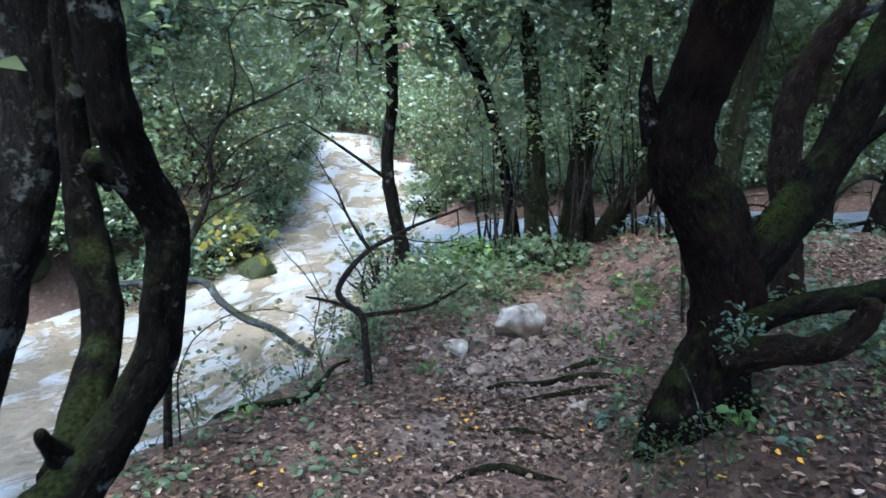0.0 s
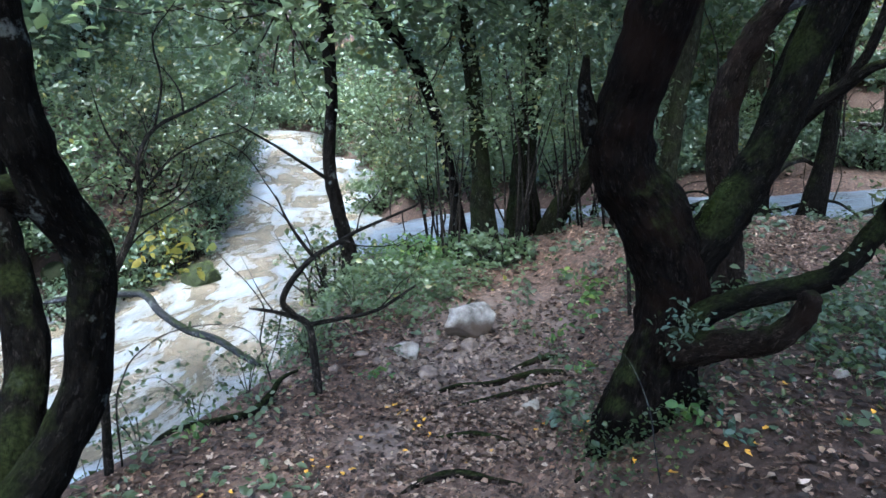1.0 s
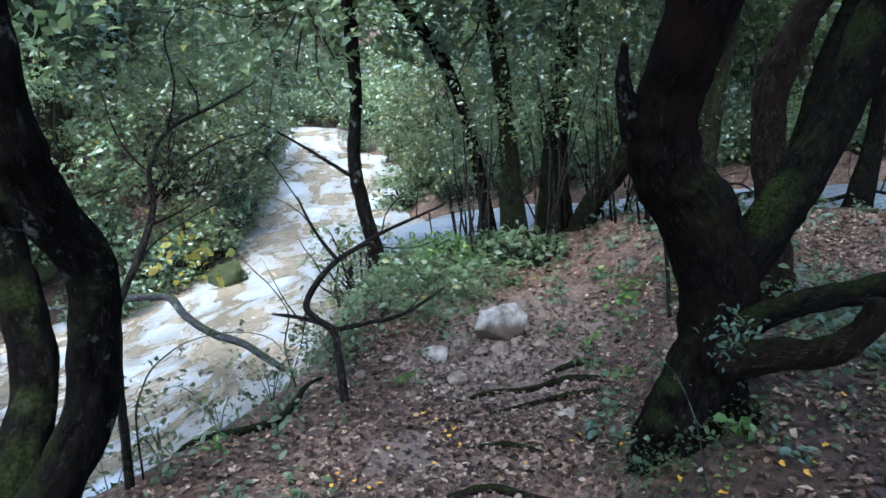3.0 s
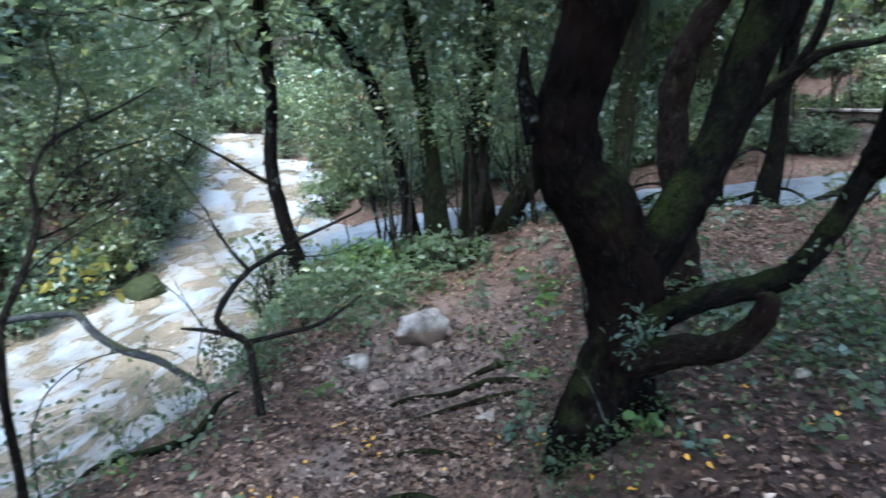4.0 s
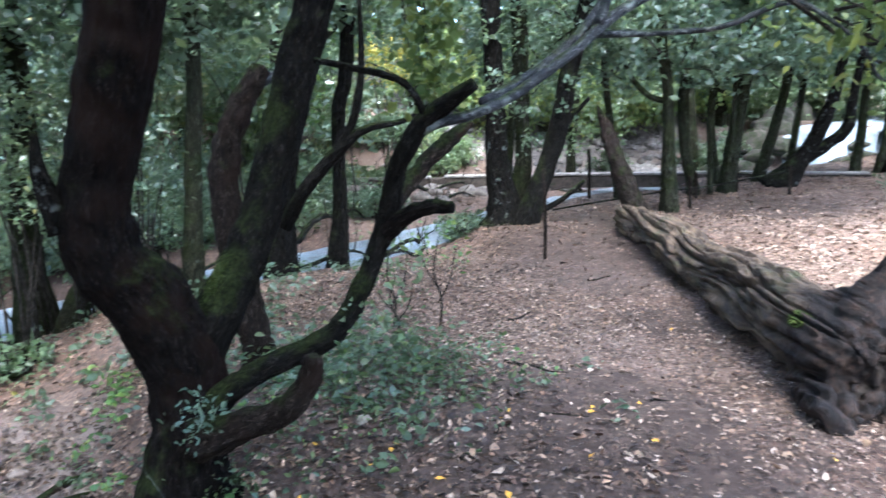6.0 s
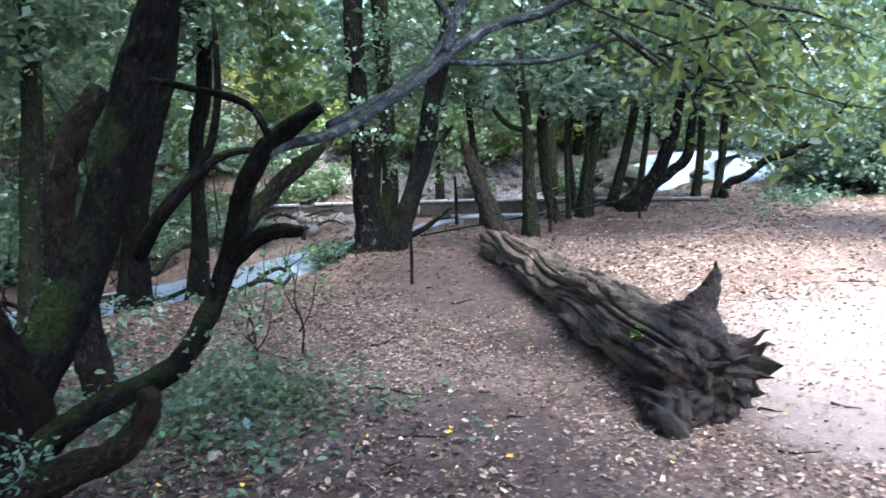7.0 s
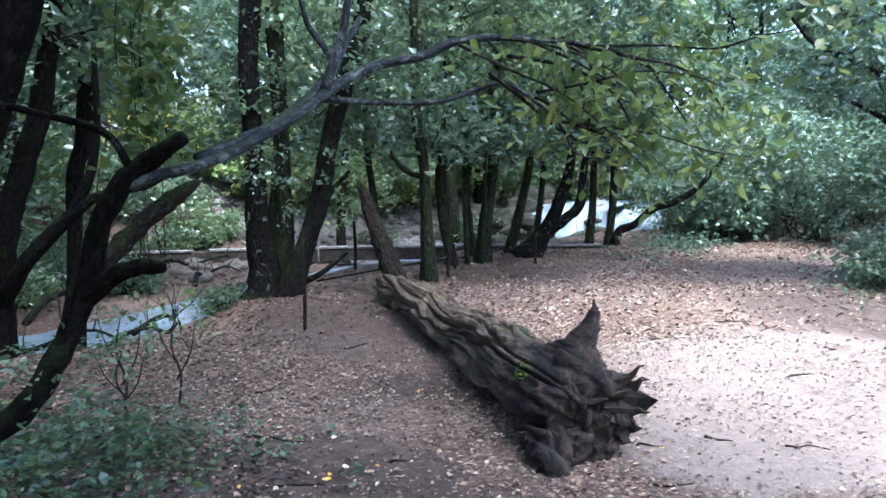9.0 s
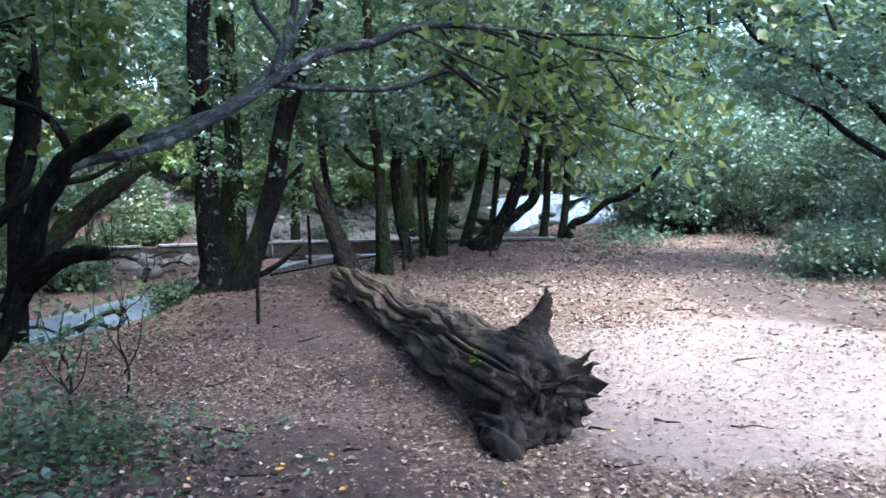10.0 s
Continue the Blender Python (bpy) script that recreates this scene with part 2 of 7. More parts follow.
def stone_material(name, lo, hi, moss=0.0, soil=None):
    m, nt, b = mat(name, 0.85)
    b.inputs["Specular IOR Level"].default_value = 0.2
    v = coord(nt)
    col = ramp(nt, tex(nt, v, 9, 6, 0.7), [(0.3, lo), (0.68, hi)])
    col = blend(nt, ramp(nt, cells(nt, v, 14), [(0.0, grey(0.5)), (0.25, grey(0))]), col, (0.09, 0.075, 0.06))
    if moss:
        col = blend(nt, ramp(nt, tex(nt, v, 7, 5, 0.7), [(0.6 - 0.3 * moss, grey(0)), (0.7 - 0.25 * moss, grey(0.9))]), col, blend(nt, tex(nt, v, 60, 2), (0.004, 0.006, 0.002), (0.020, 0.028, 0.006)))
    # brown lower band: dirt, and the shaded underside painted in
    if soil is not None:
        up = nt.nodes.new("ShaderNodeSeparateXYZ")
        link(nt, v, up.inputs[0])
        line = nt.nodes.new("ShaderNodeMath")
        line.operation = "MULTIPLY_ADD"
        link(nt, tex(nt, v, 11, 5, 0.7), line.inputs[0])
        line.inputs[1].default_value = 0.16
        link(nt, up.outputs["Z"], line.inputs[2])
        col = blend(nt, ramp(nt, line.outputs[0], [(soil + 0.06, grey(0.85)), (soil + 0.13, grey(0))]), col, (0.10, 0.066, 0.042))
    link(nt, col, b.inputs["Base Color"])
    bump(nt, b, tex(nt, v, 30, 6, 0.75), 0.7, 0.02)
    return m


SOIL = ground_material()
WATER = water_material("silty_rapids", 0.63, 0.95, white=(0.25, 0.29, 0.325))
WATER_SIDE = water_material("side_rapids", 0.46, 0.86, 4.2, 0.35, (0.235, 0.275, 0.315), ((0.032, 0.029, 0.025), (0.085, 0.084, 0.08)))
STONE = stone_material("pale_limestone", (0.10, 0.078, 0.055), (0.48, 0.43, 0.36))
BOULDER = stone_material("boulder_limestone", (0.075, 0.062, 0.048), (0.42, 0.385, 0.335), soil=0.015)
STONE_DIRTY = stone_material("muddy_limestone", (0.07, 0.05, 0.038), (0.30, 0.225, 0.175))
STONE_MOSS = stone_material("mossy_rock", (0.02, 0.018, 0.014), (0.06, 0.055, 0.045), moss=1.6)
STONE_WET = stone_material("wet_dark_rock", (0.010, 0.008, 0.0065), (0.05, 0.041, 0.034), moss=0.5)
STONE_GREY = stone_material("grey_rock", (0.04, 0.034, 0.031), (0.21, 0.185, 0.175), moss=0.2)
STONE_BROWN = stone_material("brown_rock", (0.022, 0.018, 0.015), (0.12, 0.10, 0.086))
# beam colour darkened for its shaded side, top strip pale for its sheen
BEAM = stone_material("weathered_beam", (0.012, 0.009, 0.007), (0.06, 0.045, 0.036), moss=0.1)
TOP_SHEEN = stone_material("beam_top_sheen", (0.07, 0.06, 0.055), (0.24, 0.215, 0.195))


def log_material():
    m, nt, b = mat("rotten_log_wood", 0.75)
    at, mp = nt.nodes.new("ShaderNodeAttribute"), nt.nodes.new("ShaderNodeMapping")
    at.attribute_name = "grain"
    link(nt, at.outputs["Vector"], mp.inputs[0])
    mp.inputs["Scale"].default_value = (1, 1, 0.10)
    g = tex(nt, mp.outputs[0], 22, 7, 0.72, 0.5)
    col = ramp(nt, g, [(0.34, (0.006, 0.004, 0.0025)), (0.46, (0.036, 0.0225, 0.013)), (0.61, (0.112, 0.076, 0.047)), (0.8, (0.24, 0.175, 0.118))])
    v = coord(nt)
    col = blend(nt, ramp(nt, tex(nt, v, 2.6, 5, 0.7), [(0.56, grey(0)), (0.66, grey(0.6))]), col, (0.045, 0.048, 0.016))
    rot = ramp(nt, g, [(0.34, (0.002, 0.0011, 0.0007)), (0.5, (0.0115, 0.006, 0.0036)), (0.72, (0.062, 0.035, 0.021))])
    soak = nt.nodes.new("ShaderNodeAttribute")
    soak.attribute_name = "wet"
    col = blend(nt, soak.outputs["Fac"], col, rot)
    link(nt, col, b.inputs["Base Color"])
    b.inputs["Specular IOR Level"].default_value = 0.25
    bump(nt, b, g, 1.0, 0.04)
    return m


LOG_WOOD = log_material()
ROOT_WOOD = stone_material("dark_rotten_root", (0.003, 0.002, 0.0015), (0.035, 0.024, 0.017))
MOSS_BRIGHT = leafy("bright_moss", [(0.0, (0.04, 0.055, 0.012)), (1.0, (0.11, 0.13, 0.026))], 0.8, 0.1, 0.1)
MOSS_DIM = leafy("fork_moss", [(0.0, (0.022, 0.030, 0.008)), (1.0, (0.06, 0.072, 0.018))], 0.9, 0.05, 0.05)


# ---- mesh helpers ----
def mesh_ob(name, verts, faces, material, parent=None, label="", smooth=True, grain=None):
    me = bpy.data.meshes.new(name)
    me.from_pydata([tuple(v) for v in verts], [], faces)
    if grain is not None:
        me.attributes.new("grain", "FLOAT_VECTOR", "POINT").data.foreach_set("vector", np.asarray(grain, np.float32).ravel())
    me.materials.append(material)
    if smooth:
        me.shade_smooth()
    ob = new(name, me)
    ob.parent = parent
    if label:
        tagged(ob, label)
    return ob


def part(name, bm, material, parent, label=""):
    me = bpy.data.meshes.new(name)
    bm.to_mesh(me)
    bm.free()
    me.materials.append(material)
    me.shade_smooth()
    ob = new(name, me)
    ob.parent = parent
    if label:
        tagged(ob, label)
    return ob


def thing(name, place, label, category, group="", kind=""):
    ob = new(name)
    ob.location = place
    ob.empty_display_size = 0.1
    return tagged(ob, label, category, group, kind)


def spline(points, step=6):
    """Catmull-Rom through rows of any width."""
    p = np.array(points, float)
    q = np.vstack([2 * p[0] - p[1], p, 2 * p[-1] - p[-2]])
    out = []
    for i in range(1, len(q) - 2):
        for k in range(step):
            t = k / step
            a, b, c, d = q[i - 1:i + 3]
            out.append(0.5 * (2 * b + (c - a) * t + (2 * a - 5 * b + 4 * c - d) * t * t + (3 * b - a - 3 * c + d) * t ** 3))
    return np.vstack([out, p[-1:]])


def tube_data(points, segs=10, step=5, knobs=0.10, origin=(0, 0, 0), flare=0.0, fine=0.0):
    """Rings along a smooth line of (x, y, z, radius), with knobs and flutes. Returns verts, faces."""
    s = spline(points, step)
    pos, rad = s[:, :3] - np.array(origin), np.maximum(s[:, 3], 0.001)
    tang = np.gradient(pos, axis=0)
    tang /= np.linalg.norm(tang, axis=1)[:, None] + 1e-9
    ref = np.array((1.0, 0.2, 0.1))
    if abs(tang[0] @ ref) > 0.9:
        ref = np.array((0.0, 1.0, 0.2))
    verts, grain, n = [], [], len(pos)
    run = np.r_[0, np.cumsum(np.linalg.norm(np.diff(pos, axis=0), axis=1))] + 3.1 * pos[0, 0]
    u = np.cross(tang[0], ref)
    for i in range(n):
        u = u - (u @ tang[i]) * tang[i]
        u /= np.linalg.norm(u) + 1e-9
        w = np.cross(tang[i], u)
        for k in range(segs):
            a = 2 * math.pi * k / segs
            d = math.cos(a) * u + math.sin(a) * w
            c = pos[i] + d * rad[i]
            f = 1.0
            if knobs:
                q = Vector(c + np.array(origin))
                f += knobs * (noise.noise(q * (0.55 / max(rad[i], 0.03))) + 0.6 * noise.noise(q * 11))
            if fine:
                f += fine * (noise.noise(Vector((q.x * 26, q.y * 26, q.z * 9))) + 0.7 * abs(noise.noise(Vector((q.x * 48, q.y * 48, q.z * 17)))))
            if flare and i < 2 * step:
                f += flare * (1 - i / (2 * step)) ** 2 * (1 + 0.5 * math.sin(5 * a))
            verts.append(pos[i] + d * rad[i] * f)
            grain.append((math.cos(a) * rad[i], math.sin(a) * rad[i], run[i]))
    faces = [(i * segs + k, i * segs + (k + 1) % segs, (i + 1) * segs + (k + 1) % segs, (i + 1) * segs + k) for i in range(n - 1) for k in range(segs)]
    for i in (0, n - 1):
        verts.append(pos[i] + tang[i] * rad[i] * (0.35 if i else -0.2))
        grain.append((0, 0, run[i]))
        c = len(verts) - 1
        faces += [((i * segs + k, i * segs + (k + 1) % segs, c) if i else (i * segs + (k + 1) % segs, i * segs + k, c)) for k in range(segs)]
    return verts, faces, grain


def tube(name, points, material, parent, label="", origin=(0, 0, 0), **kw):
    v, f, g = tube_data(points, origin=origin, **kw)
    return mesh_ob(name, v, f, material, parent, label, grain=g)


def tubes(name, lines, material, parent, label="", origin=(0, 0, 0), **kw):
    """Many thin twigs in one mesh."""
    vs, fs, gs = [], [], []
    for line in lines:
        v, f, g = tube_data(line, origin=origin, **kw)
        fs += [tuple(i + len(vs) for i in q) for q in f]
        vs += v
        gs += g
    return tagged(mesh_ob(name, vs, fs, material, parent, label, grain=gs), kind="stuff")


def four(base, mid, tip, side, nor, L, slim, fold):
    return np.stack([base, mid + side * L * slim / 2 + nor * L * fold, tip - nor * L * 0.08, mid - side * L * slim / 2 + nor * L * fold], 1).reshape(-1, 3)


def leaf_mesh(name, centres, size, material, parent=None, label="", origin=(0, 0, 0), droop=0.5, flat=0.0, slim=0.6, vary=0.35, ovate=False):
    """Folded pointed leaves, four corners and two faces each, turned at random about their places."""
    c = np.asarray(centres, float) - np.array(origin)
    n = len(c)
    L = size * (1 + vary * rng.normal(size=(n, 1)).clip(-1.5, 1.5))
    axis = rng.normal(size=(n, 3))
    axis[:, 2] = axis[:, 2] * (1 - flat) * 0.6 - droop * 0.6 * (1 - flat)
    axis /= np.linalg.norm(axis, axis=1)[:, None]
    up = rng.normal(size=(n, 3)) * (0.75 * (1 - flat) + 0.18) + np.array((0, 0, 1.0))
    side = np.cross(axis, up)
    side /= np.linalg.norm(side, axis=1)[:, None] + 1e-9
    nor = np.cross(side, axis)
    base, tip, mid = c - axis * L / 2, c + axis * L / 2, c - axis * L * 0.06
    fold = rng.uniform(0.05, 0.22, (n, 1))
    if ovate:
        w, q = side * L * slim / 2, nor * L * fold
        w = w * rng.uniform(0.8, 1.2, (n, 1))
        curl = nor * L * rng.uniform(-0.15, 0.1, (n, 1))
        v = np.stack([base, c - axis * L * 0.2 + w * 0.85 + q, c + axis * L * 0.16 + w * 0.8 + q * 0.8 + curl * 0.4, tip + curl, c + axis * L * 0.16 - w * 0.8 + q * 0.8 + curl * 0.4, c - axis * L * 0.2 - w * 0.85 + q, c], 1).reshape(-1, 3)
        k = np.arange(n)[:, None] * 7
        tri = np.concatenate([k + np.array([[a, b, 6]]) for a, b in ((0, 1), (1, 2), (2, 3), (3, 4), (4, 5), (5, 0))], 1).reshape(-1)
        if flat > 0.5:
            v = v + rng.normal(size=v.shape) * np.repeat(L, 7, 0) * np.array((0.075, 0.075, 0.05))
        nv, nt = 7, 6
    else:
        nv, nt = 4, 2
        v = four(base, mid, tip, side, nor, L, slim, fold)
        k = np.arange(n)[:, None] * 4
        tri = np.concatenate([k + np.array([[0, 1, 2]]), k + np.array([[0, 2, 3]])], 1).reshape(-1)
    me = bpy.data.meshes.new(name)
    me.vertices.add(nv * n)
    me.vertices.foreach_set("co", v.astype(np.float32).ravel())
    me.loops.add(3 * nt * n)
    me.loops.foreach_set("vertex_index", tri.astype(np.int32))
    me.polygons.add(nt * n)
    me.polygons.foreach_set("loop_start", np.arange(0, 3 * nt * n, 3, dtype=np.int32))
    me.update(calc_edges=True)
    me.validate()
    me.materials.append(material)
    ob = new(name, me)
    ob.parent = parent
    return tagged(ob, label, kind="stuff" if n > 1 else "")


def clumps(centre, spread, count, each, radius, low=None):
    """Places of leaves: sprays scattered through an uneven body, denser towards its skin."""
    d = rng.normal(size=(count, 3))
    d /= np.linalg.norm(d, axis=1)[:, None]
    r = rng.uniform(0.25, 1.0, (count, 1)) ** 0.6
    hubs = np.array(centre) + d * r * np.array(spread)
    if low is not None:
        hubs = hubs[hubs[:, 2] > low]
    out = []
    for h in hubs:
        dirn = rng.normal(size=3)
        dirn[2] = abs(dirn[2]) * 0.3 - 0.35
        dirn /= np.linalg.norm(dirn)
        m = max(3, int(each * rng.uniform(0.5, 1.5)))
        t = rng.uniform(-1, 1, (m, 1))
        out.append(h + dirn * t * radius * 1.5 + rng.normal(size=(m, 3)) * radius * 0.38)
    return np.vstack(out), hubs


# ---- land and water ----
# centre line of each water: x, y, level, half width
MAIN = spline([(-18, 30, 0.1, 1.6), (-9.5, 24.5, -0.2, 1.4), (-5.2, 21.2, -0.42, 1.1), (-2.9, 18.9, -0.50, 0.95), (-2.35, 17.2, -0.78, 1.0), (-1.65, 15, -0.86, 1.25), (-1.45, 12.5, -1.02, 1.3), (-1.45, 10.5, -1.1, 1.2),
               (-1.85, 8.8, -1.15, 1.2), (-2.4, 7.3, -1.18, 1.45), (-2.86, 5.87, -1.18, 2.05), (-3.76, 4.87, -1.2, 2.15), (-5.3, 4.0, -1.25, 2.0), (-8, 2.4, -1.4, 1.8), (-14, -1, -1.6, 2)], 5)
SIDE = spline([(34, 6.2, 1.2, 0.9), (27, 7.4, 0.85, 0.9), (23.6, 8.0, 0.70, 0.9), (21.4, 8.2, 0.62, 0.9), (20.1, 8.05, 0.55, 0.75), (19.75, 7.97, 0.30, 0.75), (19.4, 7.9, -0.30, 0.75), (18.6, 8.05, -0.40, 0.8), (16.5, 8.8, -0.42, 0.6), (13.2, 9.55, -0.45, 0.55), (10, 9.35, -0.48, 0.6),
               (6.3, 8.95, -0.53, 0.62), (4.4, 9.35, -0.62, 0.68), (2.8, 10.15, -0.84, 0.62), (0.9, 10.4, -1.02, 0.75), (-0.9, 10.0, -1.12, 0.7)], 5)


# second arm of the cascade, spilling beside the first
SPILL = spline([(26.0, 7.5, 0.74, 0.4), (23.6, 7.2, 0.66, 0.6), (22.5, 6.75, 0.58, 0.75), (22.0, 6.5, 0.36, 0.8), (21.3, 6.3, -0.02, 0.8), (20.4, 6.6, -0.28, 0.6), (19.2, 7.4, -0.40, 0.5)], 5)


def near_line(x, y, line):
    """For each place: way past the water's edge, level, and side (+1: left of the current)."""
    best = np.full(x.shape, 1e9)
    past, level, side = np.zeros(x.shape), np.zeros(x.shape), np.ones(x.shape)
    for a, b in zip(line[:-1], line[1:]):
        d = b[:2] - a[:2]
        t = (((x - a[0]) * d[0] + (y - a[1]) * d[1]) / (d @ d)).clip(0, 1)
        dist = np.hypot(x - a[0] - t * d[0], y - a[1] - t * d[1])
        m = dist < best
        best = np.where(m, dist, best)
        past = np.where(m, dist - (a[3] + t * (b[3] - a[3])), past)
        level = np.where(m, a[2] + t * (b[2] - a[2]), level)
        side = np.where(m, np.sign(d[0] * (y - a[1]) - d[1] * (x - a[0])), side)
    return past, level, side


def step01(a, b, x):
    t = ((x - a) / (b - a)).clip(0, 1)
    return t * t * (3 - 2 * t)


def bumpy(x, y):
    return (0.020 * np.sin(2.3 * x + 1.1 * y) * np.sin(1.7 * y - 0.8 * x + 1) + 0.012 * np.sin(5.1 * x - 2.2 * y + 2) * np.sin(4.3 * y + 1.3 * x)
            + 0.006 * np.sin(11.3 * x + 3.1 * y) * np.sin(9.7 * y - 4.1 * x))


def height(x, y):
    x, y = np.asarray(x, float), np.asarray(y, float)
    em, wm, sm = near_line(x, y, MAIN)
    ec, wc, sc = near_line(x, y, SIDE)
    e2, w2, s2 = near_line(x, y, SPILL)
    nearer = (e2 < ec) & (x > 19.6)
    ec, wc, sc = np.where(nearer, e2, ec), np.where(nearer, w2, wc), np.where(nearer, s2, sc)
    r = np.hypot(x, y)
    flat = -0.03 - 0.1 * step01(3, 6, r) + 0.25 * step01(16, 26, r) + 0.5 * step01(26, 60, r)
    lowp = -0.55 + 0.15 * step01(3.0, 0.5, y)
    home = lowp + (flat - lowp) * step01(0.60, 1.80, x - 0.16 * (y - 3)) + 0.10 * np.exp(-((x - 2.5) ** 2 + (y - 3.4) ** 2) / 0.9)
    home = home + 0.32 * np.exp(-(r / 1.3) ** 4) + 0.12 * np.exp(-((x - 1.28) ** 2 + (y - 3.12) ** 2) / 0.22)
    far_l = -0.55 + 0.30 * em.clip(0, 60) - 0.0018 * em.clip(0, 60) ** 2
    gap = np.minimum(ec, em).clip(0, 60)
    far_n = -0.42 + 0.04 * gap + 0.46 * (gap - 2.7 - 4.3 * step01(12.0, 8.5, x)).clip(0, 3.6) + 0.12 * (gap - 7.0).clip(0, 60) + 0.95 * step01(0.2, 2.4, ec) * step01(18.6, 20.6, x)
    base = np.where(sm < 0, far_l, np.where(sc < 0, far_n, home))
    base = np.where((y > 14) & (em > 0), np.maximum(base, wm + 0.25 - 0.2 * em), base)
    base = np.where((x > 18.5) & (ec > 0), np.maximum(base, wc + 0.2 - 0.28 * ec), base)
    base = base + bumpy(x, y)
    steep = np.where(sm < 0, 1.7, 0.85 + 1.4 * step01(7.0, 5.0, y))
    banks = []
    for e, w, k in ((em, wm, steep), (ec, wc, np.where(sc < 0, 0.6, 0.24 - 0.125 * step01(4.3, 5.3, x) * step01(8.2, 6.4, x) + 0.51 * step01(6.4, 8.2, x) * step01(12.0, 10.8, x) + 0.51 * step01(13.6, 14.8, x)))):
        banks.append(np.where(e < 0, w + e.clip(-0.6, 0) * 0.7 - 0.02, w + k * e - 0.02))
    cut = np.minimum(banks[0], banks[1])
    k = 0.12
    h = (0.5 + 0.5 * (cut - base) / k).clip(0, 1)
    return cut + (base - cut) * h - k * h * (1 - h)


# wet black soil, and shade painted under the log and on the banks
SOIL_AND_SHADE_SPOTS = ((2.7, 1.7, 0.6), (3.3, 2.3, 0.5), (19.4, 9.4, 1.6), (18.4, 8.9, 1.0), (21.2, 9.4, 1.6), (11.0, 15.0, 1.8), (8.0, 17.0, 1.8), (-2.5, 20.5, 2.4), (-0.7, 17.4, 1.2), (2.4, 3.5, 0.6), (9.2, 15.5, 1.8), (6.5, 14.5, 1.6), (9.3, -0.1, 1.0), (10.3, 0.7, 0.9), (2.9, 2.1, 0.45), (1.95, 2.35, 0.7), (2.4, 2.25, 0.5), (3.05, 2.55, 0.7), (5.9, 4.15, 0.7), (5.0, 3.0, 0.45), (6.5, 5.3, 0.9), (7.3, 6.2, 0.9), (7.9, 6.0, 0.9), (7.05, 5.0, 0.8), (6.4, 4.4, 0.5), (8.5, 6.4, 0.6), (1.1, 2.5, 0.4), (13.2, 1.4, 1.8), (11.0, 5.2, 1.2), (-5.6, 8.0, 1.4), (-6.6, 7.4, 1.4), (-4.6, 7.6, 0.8), (-5.0, 7.1, 1.6), (-5.2, 8.8, 1.2), (9.8, 12.6, 1.8), (8.2, 14.2, 2.4), (11.6, 13.6, 1.2), (6.8, 11.6, 1.4), (0.3, 12.2, 1.1), (1.7, 11.9, 1.1), (3.3, 11.5, 1.1), (4.9, 11.2, 1.1))
# pale trodden soil; on the clearing its colour also carries the lit patch
PALE_SPOTS = ((-0.1, 3.6, 0.22), (5.3, 0.4, 0.9), (7.4, 0.1, 1.0), (0.8, 5.2, 0.7), (0.65, 4.4, 0.45), (6.9, 0.8, 1.35), (5.6, 0.5, 0.8), (4.5, 0.7, 0.5), (0.45, 4.7, 0.5), (6.4, -0.6, 1.3), (15.0, 12.0, 2.2), (17.0, 11.0, 1.5))


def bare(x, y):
    """Where black soil or painted shade, and where pale soil or painted brightness, shows between the leaves."""
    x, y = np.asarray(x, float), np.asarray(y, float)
    return [sum(np.exp(-(((x - a) ** 2 + (y - b) ** 2) / r ** 2) ** 1.5) for a, b, r in spots).clip(0, 1) for spots in (SOIL_AND_SHADE_SPOTS, PALE_SPOTS)]


def stony(x, y):
    """The grey bank of gravel and boulders beyond the channel."""
    ec, _, sc = near_line(x, y, SIDE)
    return np.where(sc < 0, step01(1.5, 4.5, ec), 0.0) * step01(12.2, 14.2, x)


def hz(x, y):
    return float(height(np.array([x]), np.array([y]))[0])


def axis_steps(parts):
    return np.unique(np.concatenate([np.arange(a, b, s) for a, b, s in parts]).round(4))


def build_ground():
    xs = axis_steps([(-400, -60, 40), (-60, -16, 4), (-16, -6, 0.5), (-6, 9, 0.09), (9, 22, 0.2), (22, 60, 2), (60, 401, 40)])
    ys = axis_steps([(-400, -60, 40), (-60, -10, 4), (-10, -1, 0.4), (-1, 11, 0.09), (11, 22, 0.2), (22, 60, 2), (60, 401, 40)])
    gx, gy = np.meshgrid(xs, ys)
    gz = height(gx, gy)
    v = np.stack([gx, gy, gz], -1).reshape(-1, 3)
    n, m = len(xs), len(ys)
    i = (np.arange(m - 1)[:, None] * n + np.arange(n - 1)[None]).reshape(-1, 1)
    quads = np.concatenate([i, i + 1, i + n + 1, i + n], 1)
    me = bpy.data.meshes.new("ground")
    me.vertices.add(len(v))
    me.vertices.foreach_set("co", v.astype(np.float32).ravel())
    me.loops.add(quads.size)
    me.loops.foreach_set("vertex_index", quads.astype(np.int32).ravel())
    me.polygons.add(len(quads))
    me.polygons.foreach_set("loop_start", np.arange(0, quads.size, 4, dtype=np.int32))
    me.update(calc_edges=True)
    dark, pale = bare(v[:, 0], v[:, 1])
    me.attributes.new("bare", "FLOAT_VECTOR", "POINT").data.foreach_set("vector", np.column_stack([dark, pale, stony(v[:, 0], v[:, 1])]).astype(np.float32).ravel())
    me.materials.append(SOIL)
    me.shade_smooth()
    return tagged(new("ground", me), "brown forest soil with stones and leaf litter", "ground", kind="structure")


ground = build_ground()


